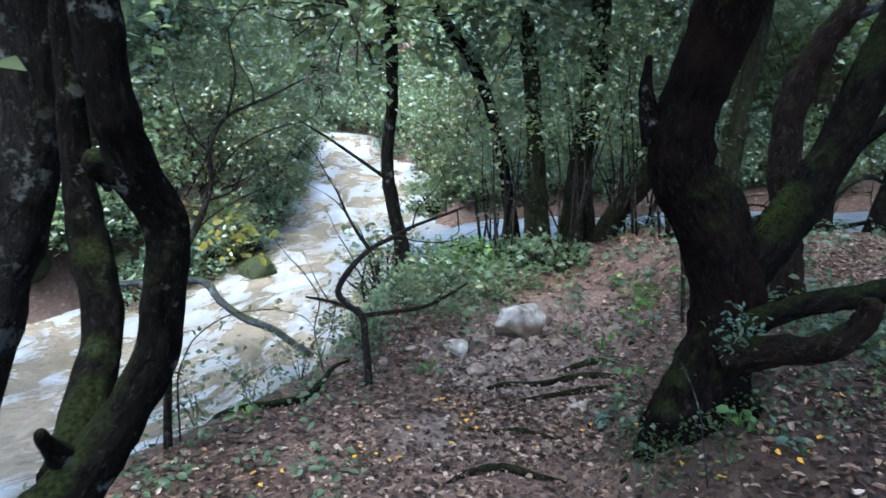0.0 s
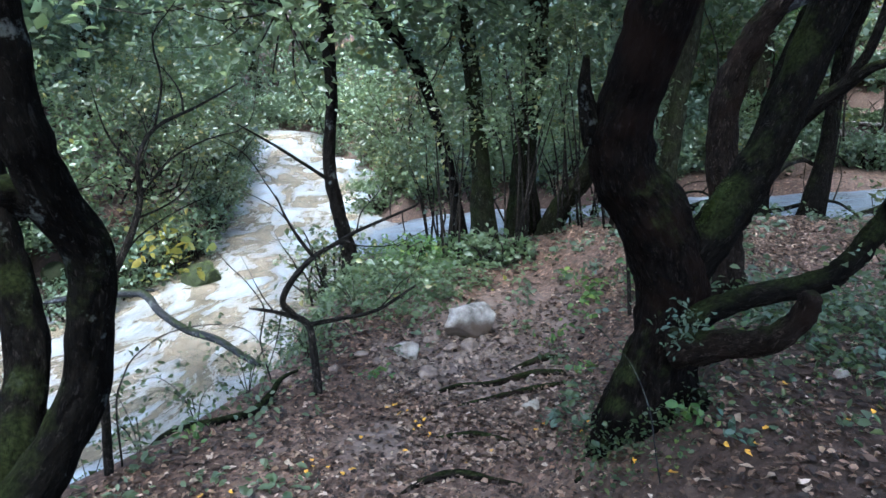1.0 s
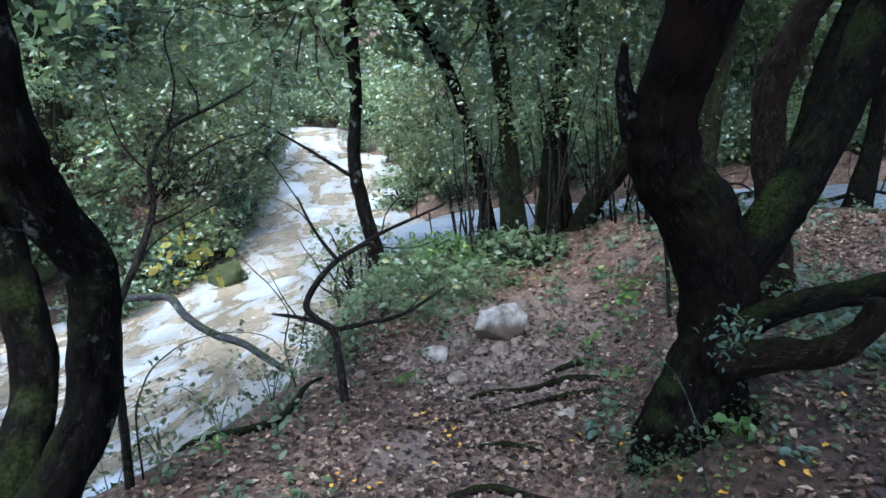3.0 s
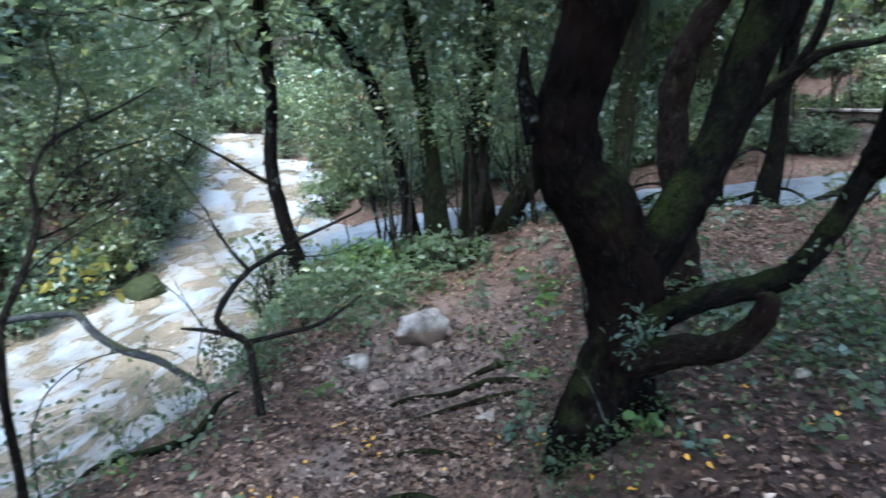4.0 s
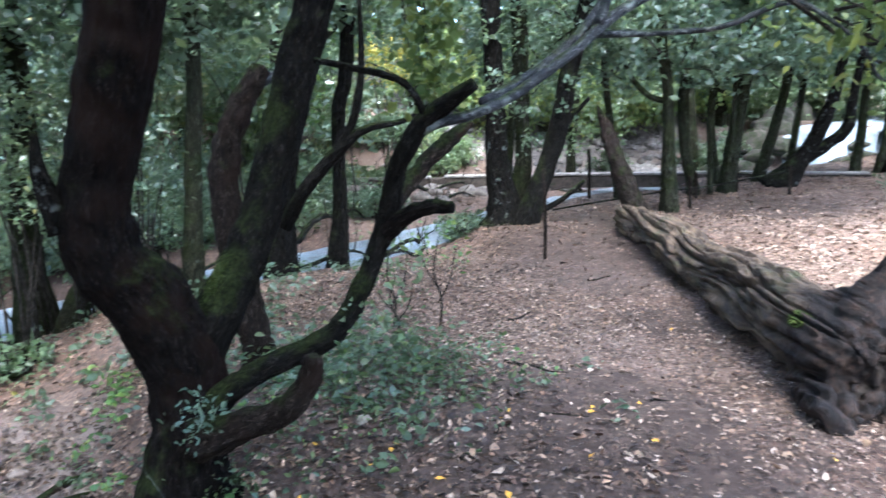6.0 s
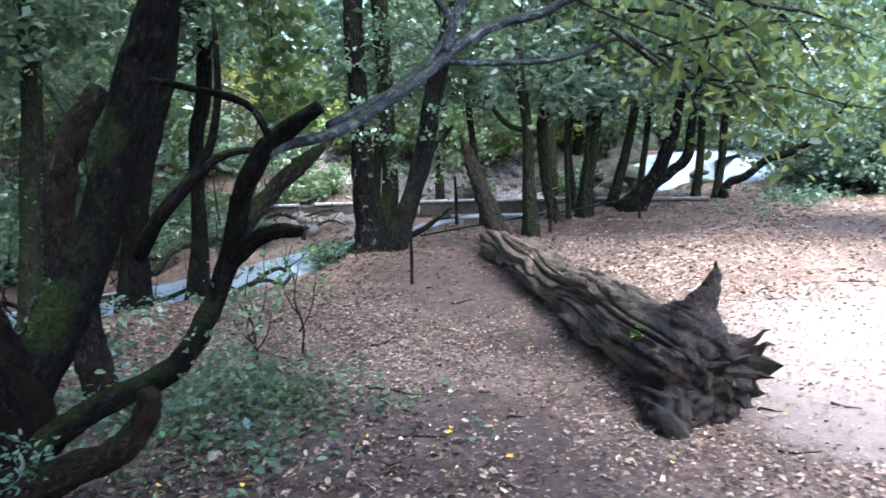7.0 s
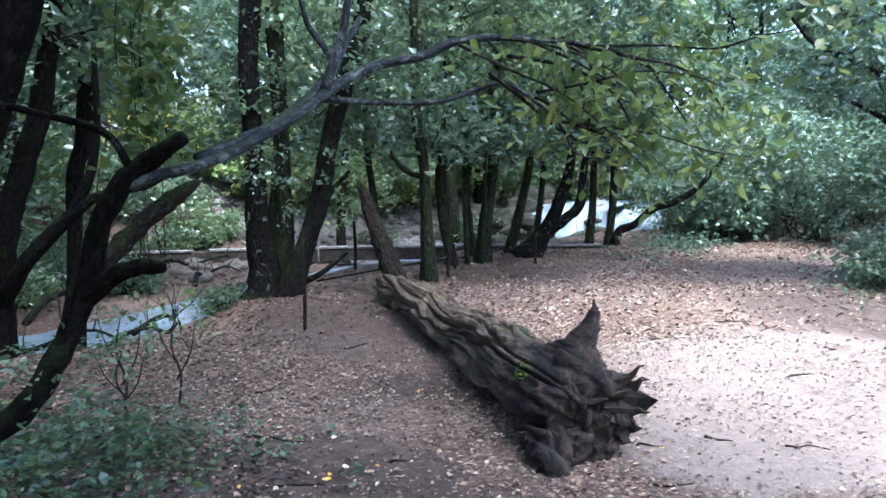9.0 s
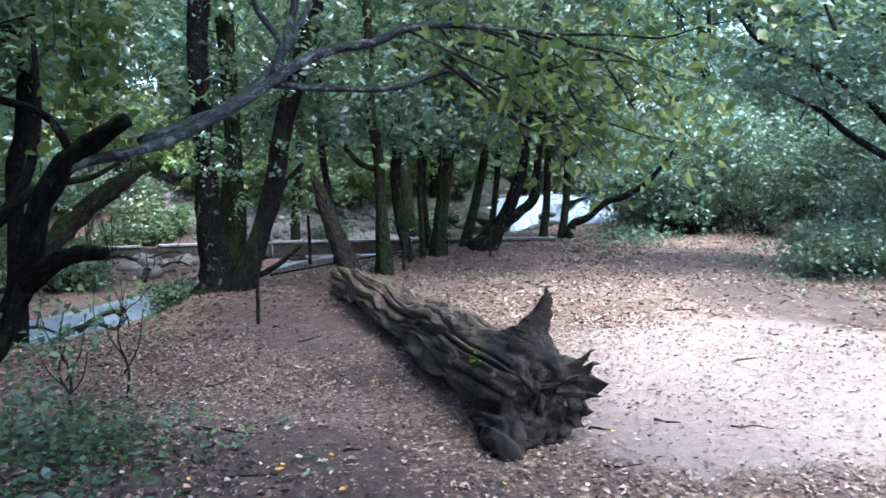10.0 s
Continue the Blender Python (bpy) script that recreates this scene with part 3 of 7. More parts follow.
def build_water(name, line, material, label, chop, lanes=44, ds=0.09, wide=0.55, patch=0.16):
    """A sheet that follows the current, with standing waves and broken water."""
    seg = np.r_[0, np.cumsum(np.hypot(*np.diff(line[:, :2], axis=0).T))]
    s = np.arange(0, seg[-1], ds)
    cx, cy, cz, hw = (np.interp(s, seg, line[:, k]) for k in range(4))
    tx, ty = np.gradient(cx), np.gradient(cy)
    ln = np.hypot(tx, ty)
    nx, ny = -ty / ln, tx / ln
    u = np.linspace(-1, 1, lanes)
    off = (hw[:, None] + wide) * u[None]
    X, Y = cx[:, None] + nx[:, None] * off, cy[:, None] + ny[:, None] * off
    S = np.repeat(s[:, None], lanes, 1)
    fall = np.clip(-np.gradient(cz) / ds, 0, 1)
    Z = np.repeat(cz[:, None], lanes, 1)
    R = np.zeros_like(Z)
    for i in range(len(s)):
        for j in range(lanes):
            p = Vector((off[i, j] * 1.3, s[i] * 0.8, 0))
            w = noise.noise(p * 1.1) + 0.6 * noise.noise(p * 2.6 + Vector((5, 3, 1))) + 0.35 * noise.noise(p * 5.5)
            Z[i, j] += chop * w * (0.6 + 2.0 * fall[i])
            R[i, j] = patch * w + 0.10 * fall[i]
    v = np.stack([X, Y, Z], -1).reshape(-1, 3)
    n, m = lanes, len(s)
    faces = [(i * n + j, i * n + j + 1, (i + 1) * n + j + 1, (i + 1) * n + j) for i in range(m - 1) for j in range(n - 1)]
    ob = mesh_ob(name, v, faces, material)
    lay = ob.data.uv_layers.new(name="flow")
    idx = np.zeros(len(ob.data.loops), dtype=np.int32)
    ob.data.loops.foreach_get("vertex_index", idx)
    lay.data.foreach_set("uv", np.stack([off.ravel()[idx], S.ravel()[idx]], 1).astype(np.float32).ravel())
    at = ob.data.attributes.new("rapid", "FLOAT", "POINT")
    at.data.foreach_set("value", R.ravel().astype(np.float32))
    return tagged(ob, label, "water", kind="structure")


build_water("water_stream", MAIN, WATER, "fast muddy brown stream with white foam", 0.07, patch=0.21)
build_water("water_channel", SIDE, WATER_SIDE, "narrow white-water channel with a cascade", 0.055, lanes=34, patch=0.13)
build_water("water_spill", SPILL, WATER_SIDE, "white water spilling over a ledge beside the cascade", 0.04, lanes=24, patch=0.05, wide=0.3)
UPPER = np.array([(x, y, hz(x, y) + 0.06, 0.35) for x, y in ((29.0, 13.6), (28.0, 13.0), (27.0, 12.5), (26.2, 12.1), (25.4, 11.7))])
build_water("water_upper_fall", UPPER, WATER_SIDE, "far white fall among dark rocks above the cascade", 0.05, lanes=12, patch=0.05, wide=0.2)


# ---- rocks ----
def rock(name, place, size, material, label="", category="", group="", parent=None, seed=0, detail=3, turn=0.0, jag=0.3):
    bm = bmesh.new()
    bmesh.ops.create_icosphere(bm, subdivisions=detail, radius=1)
    o = Vector((seed * 3.7, seed * 1.3, 0))
    g = random.Random(seed)
    cuts = [(Vector((g.gauss(0, 1), g.gauss(0, 1), g.gauss(0, 0.8))).normalized(), g.uniform(0.62, 0.92)) for _ in range(11)]
    for v in bm.verts:
        d = v.co.normalized()
        p = d * (1.08 + 0.7 * jag * noise.noise(d * 1.3 + o))
        for n, reach in cuts:
            if p.dot(n) > reach:
                p -= n * (p.dot(n) - reach) * 0.92
        p *= 1 + 0.12 * jag * noise.noise(d * 4 + o) + 0.10 * jag * noise.noise(d * 9 + o)
        v.co = Vector((p.x * size[0], p.y * size[1], p.z * size[2])) * 1.1
    me = bpy.data.meshes.new(name)
    bm.to_mesh(me)
    bm.free()
    me.materials.append(material)
    me.shade_smooth()
    ob = new(name, me)
    ob.location, ob.rotation_euler = place, (0, 0, turn)
    ob.parent = parent
    return tagged(ob, label, category, group)


rock("boulder", (0.60, 5.10, hz(0.60, 5.10) + 0.10), (0.18, 0.145, 0.135), BOULDER, "pale limestone boulder on the path, dirt and shade painted on its base", "rock", seed=3, turn=0.3, detail=4, jag=0.5)
islet = rock("mossy_rock", (-2.38, 8.75, -1.20), (0.28, 0.26, 0.25), STONE_MOSS, "green moss-covered rock standing in the rapids", "rock", seed=5, detail=4, jag=0.4)
cover = np.array([v.co[:] for v in islet.data.vertices if v.co.z > 0.02 + 0.05 * noise.noise(v.co * 9)])
leaf_mesh("moss", np.repeat(cover, 4, 0) * rng.uniform(0.98, 1.05, (4 * len(cover), 1)) + rng.normal(size=(4 * len(cover), 3)) * 0.012, 0.022, MOSS_DIM, islet, "thick dark green moss", droop=0.2, slim=0.5)
for i, (x, y, r) in enumerate([(0.11, 4.81, 0.10), (0.55, 4.78, 0.08), (0.42, 4.80, 0.055), (0.22, 4.42, 0.07), (0.29, 4.95, 0.06), (0.82, 3.84, 0.05), (0.73, 3.77, 0.03), (0.47, 4.60, 0.04), (0.34, 4.68, 0.045), (0.84, 4.83, 0.06),
                               (-0.42, 4.57, 0.04), (-0.24, 4.78, 0.045), (-0.12, 4.69, 0.04), (2.13, 2.98, 0.045), (-0.58, 4.65, 0.05), (-0.71, 4.45, 0.04), (0.05, 4.62, 0.035), (0.62, 4.62, 0.035), (0.18, 4.62, 0.03)]):
    rock("stone", (x, y, hz(x, y) + r * 0.22), (r * 1.0, r * 0.8, r * 0.6), STONE if i in (0, 5, 13) else STONE_DIRTY, "broken pale stone half sunk in the path", "stone", "stones on the path", seed=i + 10, detail=3, turn=i * 1.7, jag=0.6)
for i in range(240):
    x, y = rng.uniform(5.0, 19), rng.uniform(10.6, 17.5)
    r = 0.06 + 0.15 * rng.random() ** 2
    rock("far_rock", (x, y, hz(x, y) + r * 0.2), (r * 1.3, r, r * 0.8), STONE_GREY if x > 13.0 else STONE_BROWN, "grey rock on the far stream bank", "rock", "rocks on the far bank", seed=i + 40, turn=i, detail=2, jag=0.9)
def rubble(name, n, box, size, material, label):
    """Small broken stones strewn over the bank, too many to count."""
    g = np.random.default_rng(5)
    x, y = g.uniform(box[0], box[1], n), g.uniform(box[2], box[3], n)
    ec, _, sc = near_line(x, y, SIDE)
    ok = ((sc < 0) & (ec > 0.1) | (box[0] < 2)) & (g.random(n) < 0.35 + 0.65 * (np.sin(1.9 * x + y) * np.sin(1.4 * y - 0.7 * x) > 0))
    x, y = x[ok], y[ok]
    n = len(x)
    z = height(x, y)
    d = np.array([(1, 0, 0), (0.3, 0.95, 0), (-0.8, 0.6, 0), (-0.8, -0.6, 0), (0.3, -0.95, 0), (0.1, 0.1, 0.8), (0, 0, -0.6)])
    r = size * (0.35 + 1.3 * g.random((n, 1, 1)) ** 2)
    v = d[None] * r * g.uniform(0.6, 1.35, (n, 7, 1)) + g.normal(size=(n, 7, 3)) * r * 0.16 + np.column_stack([x, y, z])[:, None]
    tri = np.array([(0, 1, 5), (1, 2, 5), (2, 3, 5), (3, 4, 5), (4, 0, 5), (1, 0, 6), (2, 1, 6), (3, 2, 6), (4, 3, 6), (0, 4, 6)])
    faces = (np.arange(n)[:, None, None] * 7 + tri[None]).reshape(-1, 3).tolist()
    return tagged(mesh_ob(name, v.reshape(-1, 3), faces, material, smooth=False), label, "rubble", kind="stuff")


rubble("bank_rubble", 3200, (13.0, 20.0, 10.0, 19.0), 0.085, STONE_GREY, "grey broken stones strewn over the far bank")
rubble("stone_chips", 420, (-0.15, 1.15, 4.15, 5.3), 0.020, STONE_DIRTY, "pinkish-pale stone chips strewn round the boulder")
rubble("stone_chips", 110, (-0.1, 0.75, 4.5, 5.0), 0.030, STONE_DIRTY, "pale broken stone chips below the boulder")
for i, (x, y, z, r) in enumerate([(18.75, 8.02, 0.02, 0.30), (19.35, 8.85, 0.2, 0.34), (19.9, 8.95, 0.5, 0.34), (19.2, 7.2, -0.2, 0.25), (18.9, 9.1, -0.1, 0.35), (19.4, 9.5, 0.25, 0.42), (20.2, 9.6, 0.6, 0.4), (18.2, 9.3, -0.3, 0.3), (19.6, 6.85, -0.1, 0.28), (20.2, 7.15, 0.18, 0.24), (21.2, 9.7, 0.75, 0.5), (22.6, 9.9, 0.9, 0.6), (24.0, 9.6, 1.1, 0.6), (24.6, 11.2, 1.4, 0.5), (25.6, 12.8, 1.75, 0.5), (26.8, 11.6, 1.7, 0.5), (17.4, 9.6, -0.35, 0.3), (22.6, 5.6, 0.2, 0.35)]):
    rock("cascade_rock", (x, y, z), (r * 1.2, r, r * 0.75), STONE_WET, "dark wet rock beside the cascade", "rock", "rocks at the cascade", seed=i + 90, turn=i, detail=3, jag=0.85)
for i, (x, y, r) in enumerate([(-2.95, 11.3, 0.26), (-4.6, 7.75, 0.28), (-4.0, 17.8, 0.4), (-4.15, 7.75, 0.16), (-3.85, 8.05, 0.14), (-4.5, 7.25, 0.2)]):
    rock("bank_rock", (x, y, hz(x, y) + r * 0.1), (r * 1.2, r, r * 0.9), STONE_MOSS, "dark mossy rock at the water's edge", "rock", "rocks along the stream", seed=i + 120, turn=i, detail=3)


# ---- trees beside the path ----
def limbs_out(origin, dirs, length, r, bend=0.25, up=0.1):
    """Random wiggling branches from places along a limb."""
    out = []
    for o, d in zip(origin, dirs):
        p, line = np.array(o, float), []
        d = np.array(d, float)
        L = length * rng.uniform(0.6, 1.3)
        for k in range(5):
            line.append((*p, r * (1 - 0.19 * k)))
            d = d + rng.normal(size=3) * bend + np.array((0, 0, up))
            d /= np.linalg.norm(d)
            p = p + d * L / 4
        out.append(line)
    return out


def crown(tree, at, centre, spread, count, each, radius, size, material, label="", low=None, twigs=0.35, droop=0.5):
    """Leaves in sprays, with thin twigs that carry them, under a tree."""
    pts, hubs = clumps(centre, spread, int(count * 1.5), int(each * 1.15), radius * 0.95, low)
    top = leaf_mesh("crown", pts, size * 1.3, material, tree, label, origin=at, droop=droop)
    pick = hubs[rng.random(len(hubs)) < twigs]
    if len(pick):
        lines = []
        for h in pick:
            d = h - np.array(centre) * np.array((1, 1, 0.8))
            d = d / (np.linalg.norm(d) + 1e-6)
            a, b = h - d * radius * rng.uniform(1.5, 4), h + d * radius
            m = (a + b) / 2 + rng.normal(size=3) * radius * 0.35
            lines.append([(*a, 0.011), (*m, 0.007), (*b, 0.003)])
        tubes("twigwork", lines, TWIG, top, "thin dark twigs", origin=at, segs=4, step=2, knobs=0)


def girth(points, k):
    return [(x, y, z, r * k) for x, y, z, r in points]


# the many-stemmed tree in the middle
AT = (1.25, 3.12, -0.36)
t = thing("forked_tree", AT, "thick dark mossy tree forking low over the leaf-strewn path", "tree")
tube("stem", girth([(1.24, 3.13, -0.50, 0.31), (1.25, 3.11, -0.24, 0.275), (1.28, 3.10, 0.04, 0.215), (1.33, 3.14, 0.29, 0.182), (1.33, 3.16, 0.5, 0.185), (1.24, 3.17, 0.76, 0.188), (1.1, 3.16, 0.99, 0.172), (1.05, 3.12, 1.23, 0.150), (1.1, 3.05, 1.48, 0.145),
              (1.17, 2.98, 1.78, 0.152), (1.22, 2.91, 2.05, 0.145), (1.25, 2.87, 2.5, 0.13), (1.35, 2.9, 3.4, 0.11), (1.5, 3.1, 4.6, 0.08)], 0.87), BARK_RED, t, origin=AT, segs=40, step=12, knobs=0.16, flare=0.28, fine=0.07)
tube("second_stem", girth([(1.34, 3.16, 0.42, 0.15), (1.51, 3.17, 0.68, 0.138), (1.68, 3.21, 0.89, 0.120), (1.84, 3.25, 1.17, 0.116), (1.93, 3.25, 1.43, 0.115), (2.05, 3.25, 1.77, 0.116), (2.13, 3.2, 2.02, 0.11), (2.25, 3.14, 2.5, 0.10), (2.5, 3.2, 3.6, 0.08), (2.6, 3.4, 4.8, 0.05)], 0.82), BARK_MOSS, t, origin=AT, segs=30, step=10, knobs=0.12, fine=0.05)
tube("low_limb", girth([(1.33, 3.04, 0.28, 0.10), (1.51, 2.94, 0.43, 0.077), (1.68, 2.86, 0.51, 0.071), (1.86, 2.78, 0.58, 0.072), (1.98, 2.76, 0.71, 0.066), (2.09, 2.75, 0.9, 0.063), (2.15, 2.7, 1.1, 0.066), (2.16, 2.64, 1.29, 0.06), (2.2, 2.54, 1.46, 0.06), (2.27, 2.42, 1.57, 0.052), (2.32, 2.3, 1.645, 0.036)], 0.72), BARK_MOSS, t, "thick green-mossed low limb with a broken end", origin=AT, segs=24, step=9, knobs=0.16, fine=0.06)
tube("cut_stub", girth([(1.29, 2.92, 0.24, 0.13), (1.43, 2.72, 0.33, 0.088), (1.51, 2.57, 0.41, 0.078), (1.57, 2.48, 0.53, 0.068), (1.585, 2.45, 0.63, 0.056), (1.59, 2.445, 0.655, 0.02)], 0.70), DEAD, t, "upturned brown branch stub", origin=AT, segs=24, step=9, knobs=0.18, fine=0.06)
tube("side_stub", [(2.14, 2.71, 1.02, 0.051), (2.18, 2.62, 1.09, 0.04), (2.23, 2.52, 1.135, 0.034), (2.28, 2.41, 1.14, 0.026)], BARK_RED, t, origin=AT, segs=10, knobs=0.2)
tube("broken_branch", [(0.95, 3.14, 1.15, 0.07), (0.9, 3.15, 1.31, 0.042), (0.885, 3.15, 1.39, 0.031), (0.89, 3.15, 1.52, 0.014)], BARK_DARK, t, origin=AT, segs=8, knobs=0.2)
tube("long_branch", girth([(2.19, 2.55, 1.44, 0.03), (2.25, 2.46, 1.49, 0.033), (2.4, 2.37, 1.53, 0.032), (2.66, 2.38, 1.61, 0.034), (3.07, 2.4, 1.8, 0.038), (3.4, 2.4, 1.985, 0.040), (3.65, 2.33, 2.1, 0.040), (3.85, 2.22, 2.15, 0.036), (4.0, 2.09, 2.24, 0.034), (4.15, 1.92, 2.27, 0.03), (4.38, 1.67, 2.26, 0.021), (4.55, 1.34, 2.22, 0.012)], 0.70), BARK_GREY, t, "long smooth grey branch reaching over the clearing", origin=AT, segs=10, knobs=0.10)
for line in ([(2.46, 2.41, 1.57, 0.02), (2.75, 2.43, 1.67, 0.024), (3.06, 2.55, 1.76, 0.024), (3.44, 2.59, 1.99, 0.022), (3.8, 2.6, 2.4, 0.016)],
             [(3.26, 2.41, 1.92, 0.03), (3.34, 2.4, 2.11, 0.024), (3.37, 2.36, 2.27, 0.021), (3.4, 2.33, 2.6, 0.014)],
             [(3.33, 2.41, 2.09, 0.02), (3.28, 2.47, 2.19, 0.018), (3.24, 2.51, 2.29, 0.015), (3.2, 2.55, 2.6, 0.01)],
             [(3.3, 2.46, 1.885, 0.02), (3.74, 2.37, 1.9, 0.017), (4.0, 2.17, 1.92, 0.016), (4.25, 1.94, 2.03, 0.015), (4.33, 1.79, 1.95, 0.013), (4.4, 1.62, 1.78, 0.010), (4.44, 1.53, 1.61, 0.007), (4.5, 1.36, 1.58, 0.005)]):
    tube("branch", line, BARK_GREY, t, origin=AT, segs=8, knobs=0.1)
lines = limbs_out([(4.0, 2.1, 2.24), (4.15, 1.92, 2.27), (4.38, 1.67, 2.26), (4.3, 1.8, 2.27), (4.25, 1.94, 2.03), (4.4, 1.65, 1.8), (4.55, 1.34, 2.22), (4.5, 1.4, 2.22), (4.1, 2.0, 2.25), (4.35, 1.75, 1.97)],
                  [(0.6, -0.8, 0), (0.5, -0.7, 0.1), (0.4, -1, -0.2), (0.8, -0.4, -0.2), (0.5, -0.8, -0.2), (0.3, -1, -0.1), (0.2, -1, -0.1), (0.9, -0.5, -0.1), (0.9, 0.1, 0.2), (0.6, -0.9, -0.1)], 1.1, 0.010, 0.22, -0.05)
lines += [[(4.13, 1.94, 2.07, 0.014), (4.28, 1.88, 1.99, 0.013), (4.45, 1.76, 1.85, 0.012), (4.6, 1.65, 1.73, 0.010), (4.76, 1.52, 1.65, 0.008), (4.92, 1.37, 1.58, 0.004)],
          [(4.27, 1.9, 2.18, 0.013), (4.5, 1.64, 2.13, 0.012), (4.69, 1.43, 2.0, 0.009), (4.82, 1.33, 1.79, 0.007), (4.86, 1.23, 1.53, 0.003)], [(4.38, 1.67, 2.27, 0.013), (4.61, 1.34, 2.18, 0.012), (4.81, 0.99, 2.08, 0.009), (4.95, 0.82, 1.86, 0.004)],
          [(4.5, 1.6, 2.1, 0.009), (4.62, 1.56, 1.98, 0.007), (4.66, 1.58, 1.86, 0.004)], [(4.7, 1.2, 2.12, 0.009), (4.8, 1.1, 1.95, 0.007), (4.92, 1.0, 1.75, 0.004)]]
tubes("twigwork", lines, TWIG, t, "thin dark twigs", origin=AT, segs=5, step=3, knobs=0)
spots = [np.array(p[:3]) for line in lines for p in line[1:]]
pts = np.vstack([s + rng.normal(size=(17, 3)) * np.array((0.20, 0.20, 0.15)) for s in spots])
HANGING = leafy("hanging_green_leaf", [(0, (0.028, 0.048, 0.007)), (0.6, (0.062, 0.085, 0.013)), (1, (0.15, 0.15, 0.02))], 0.4, 0.5, 0.25)
leaf_mesh("spray", pts, 0.072, HANGING, t, "hanging yellow-green leaves", origin=AT, droop=1.1, slim=0.55, ovate=True)
crown(t, AT, (1.7, 3.4, 4.6), (1.9, 1.8, 1.1), 60, 34, 0.28, 0.085, LEAF_DARK)
pts = np.array((1.25, 2.80, 0.40)) + rng.normal(size=(85, 3)) * np.array((0.065, 0.035, 0.065))
leaf_mesh("shoot_leafage", pts, 0.033, LEAF_BLUE, t, "grey-green leafy shoots on the trunk", origin=AT, droop=-0.3, slim=0.4, ovate=True)
pts = np.array((1.98, 2.70, 0.62)) + rng.normal(size=(90, 3)) * np.array((0.09, 0.07, 0.09))
leaf_mesh("shoot_leafage", pts, 0.04, LEAF_MID, t, origin=AT, droop=-0.2)

tube("branch", [(1.84, 2.72, 1.76, 0.013), (1.95, 2.65, 1.73, 0.015), (2.09, 2.57, 1.69, 0.016), (2.16, 2.52, 1.64, 0.016), (2.21, 2.49, 1.53, 0.018)], BARK_DARK, t, origin=AT, segs=8, knobs=0.1)
tube("dead_branch", [(2.16, 2.75, 1.05, 0.04), (2.40, 2.93, 1.16, 0.042), (2.62, 2.97, 1.3, 0.042), (2.78, 2.97, 1.4, 0.04), (2.93, 2.99, 1.47, 0.018)], DEAD, t, "bare weathered brown branch", origin=AT, segs=14, step=8, knobs=0.2, fine=0.2)
pts = np.vstack([np.array((2.62, 2.93, z)) + rng.normal(size=(70, 3)) * np.array((0.11, 0.09, 0.07)) for z in (1.62, 1.74, 1.86, 1.98, 2.1, 2.22, 2.35)])
leaf_mesh("ivy_leafage", pts, 0.055, HANGING, t, "hanging column of ivy leaves", origin=AT, droop=0.9, slim=0.75, ovate=True)
tubes("twigwork", [[(2.62 + 0.05 * k, 2.93, 2.5, 0.004), (2.6 - 0.02 * k * k, 2.95 - 0.03 * k, 2.1, 0.0035), (2.6 + 0.04 * k, 2.93, 1.62, 0.002)] for k in range(-2, 3)], TWIG, t, origin=AT, segs=4, step=3)

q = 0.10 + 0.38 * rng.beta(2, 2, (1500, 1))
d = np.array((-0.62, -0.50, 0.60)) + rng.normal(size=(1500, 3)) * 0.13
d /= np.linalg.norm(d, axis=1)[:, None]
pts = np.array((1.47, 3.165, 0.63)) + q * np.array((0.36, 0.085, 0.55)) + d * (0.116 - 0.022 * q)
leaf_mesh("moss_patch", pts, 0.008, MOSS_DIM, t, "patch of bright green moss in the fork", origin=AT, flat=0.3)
for ang, far, r in ((205, 0.33, 0.06), (300, 0.30, 0.055)):
    c, s = math.cos(radians(ang)), math.sin(radians(ang))
    g0 = hz(1.26 + c * far, 3.12 + s * far)
    tube("root", [(1.27 + c * 0.07, 3.12 + s * 0.07, -0.16, r * 0.9), (1.26 + c * 0.14, 3.12 + s * 0.14, -0.32, r), (1.26 + c * 0.27, 3.12 + s * 0.27, g0 + 0.05, r * 0.75), (1.26 + c * far, 3.12 + s * far, g0 - 0.04, r * 0.4), (1.26 + c * far * 1.4, 3.12 + s * far * 1.4, g0 - 0.08, r * 0.2)], BARK_MOSS, t, "mossy root flare", origin=AT, segs=18, step=7, knobs=0.25, fine=0.08)

# dead brown trunk close behind it
AT = (2.18, 4.2, hz(2.18, 4.2))
t = thing("dead_tree", AT, "reddish-brown dead trunk with peeling bark and a broken top", "tree")
tube("trunk", [(2.2, 4.2, -0.25, 0.13), (2.16, 4.2, 0.02, 0.11), (2.12, 4.22, 0.48, 0.092), (2.06, 4.25, 0.92, 0.090), (2.08, 4.24, 1.31, 0.085), (2.18, 4.19, 1.6, 0.075), (2.31, 4.13, 1.82, 0.06)], DEAD, t, origin=AT, segs=30, step=10, knobs=0.2, fine=0.09)
tube("branch", [(2.25, 4.15, 1.72, 0.04), (2.45, 4.1, 1.80, 0.03), (2.6, 4.05, 1.78, 0.02)], BARK_GREY, t, origin=AT, segs=8)

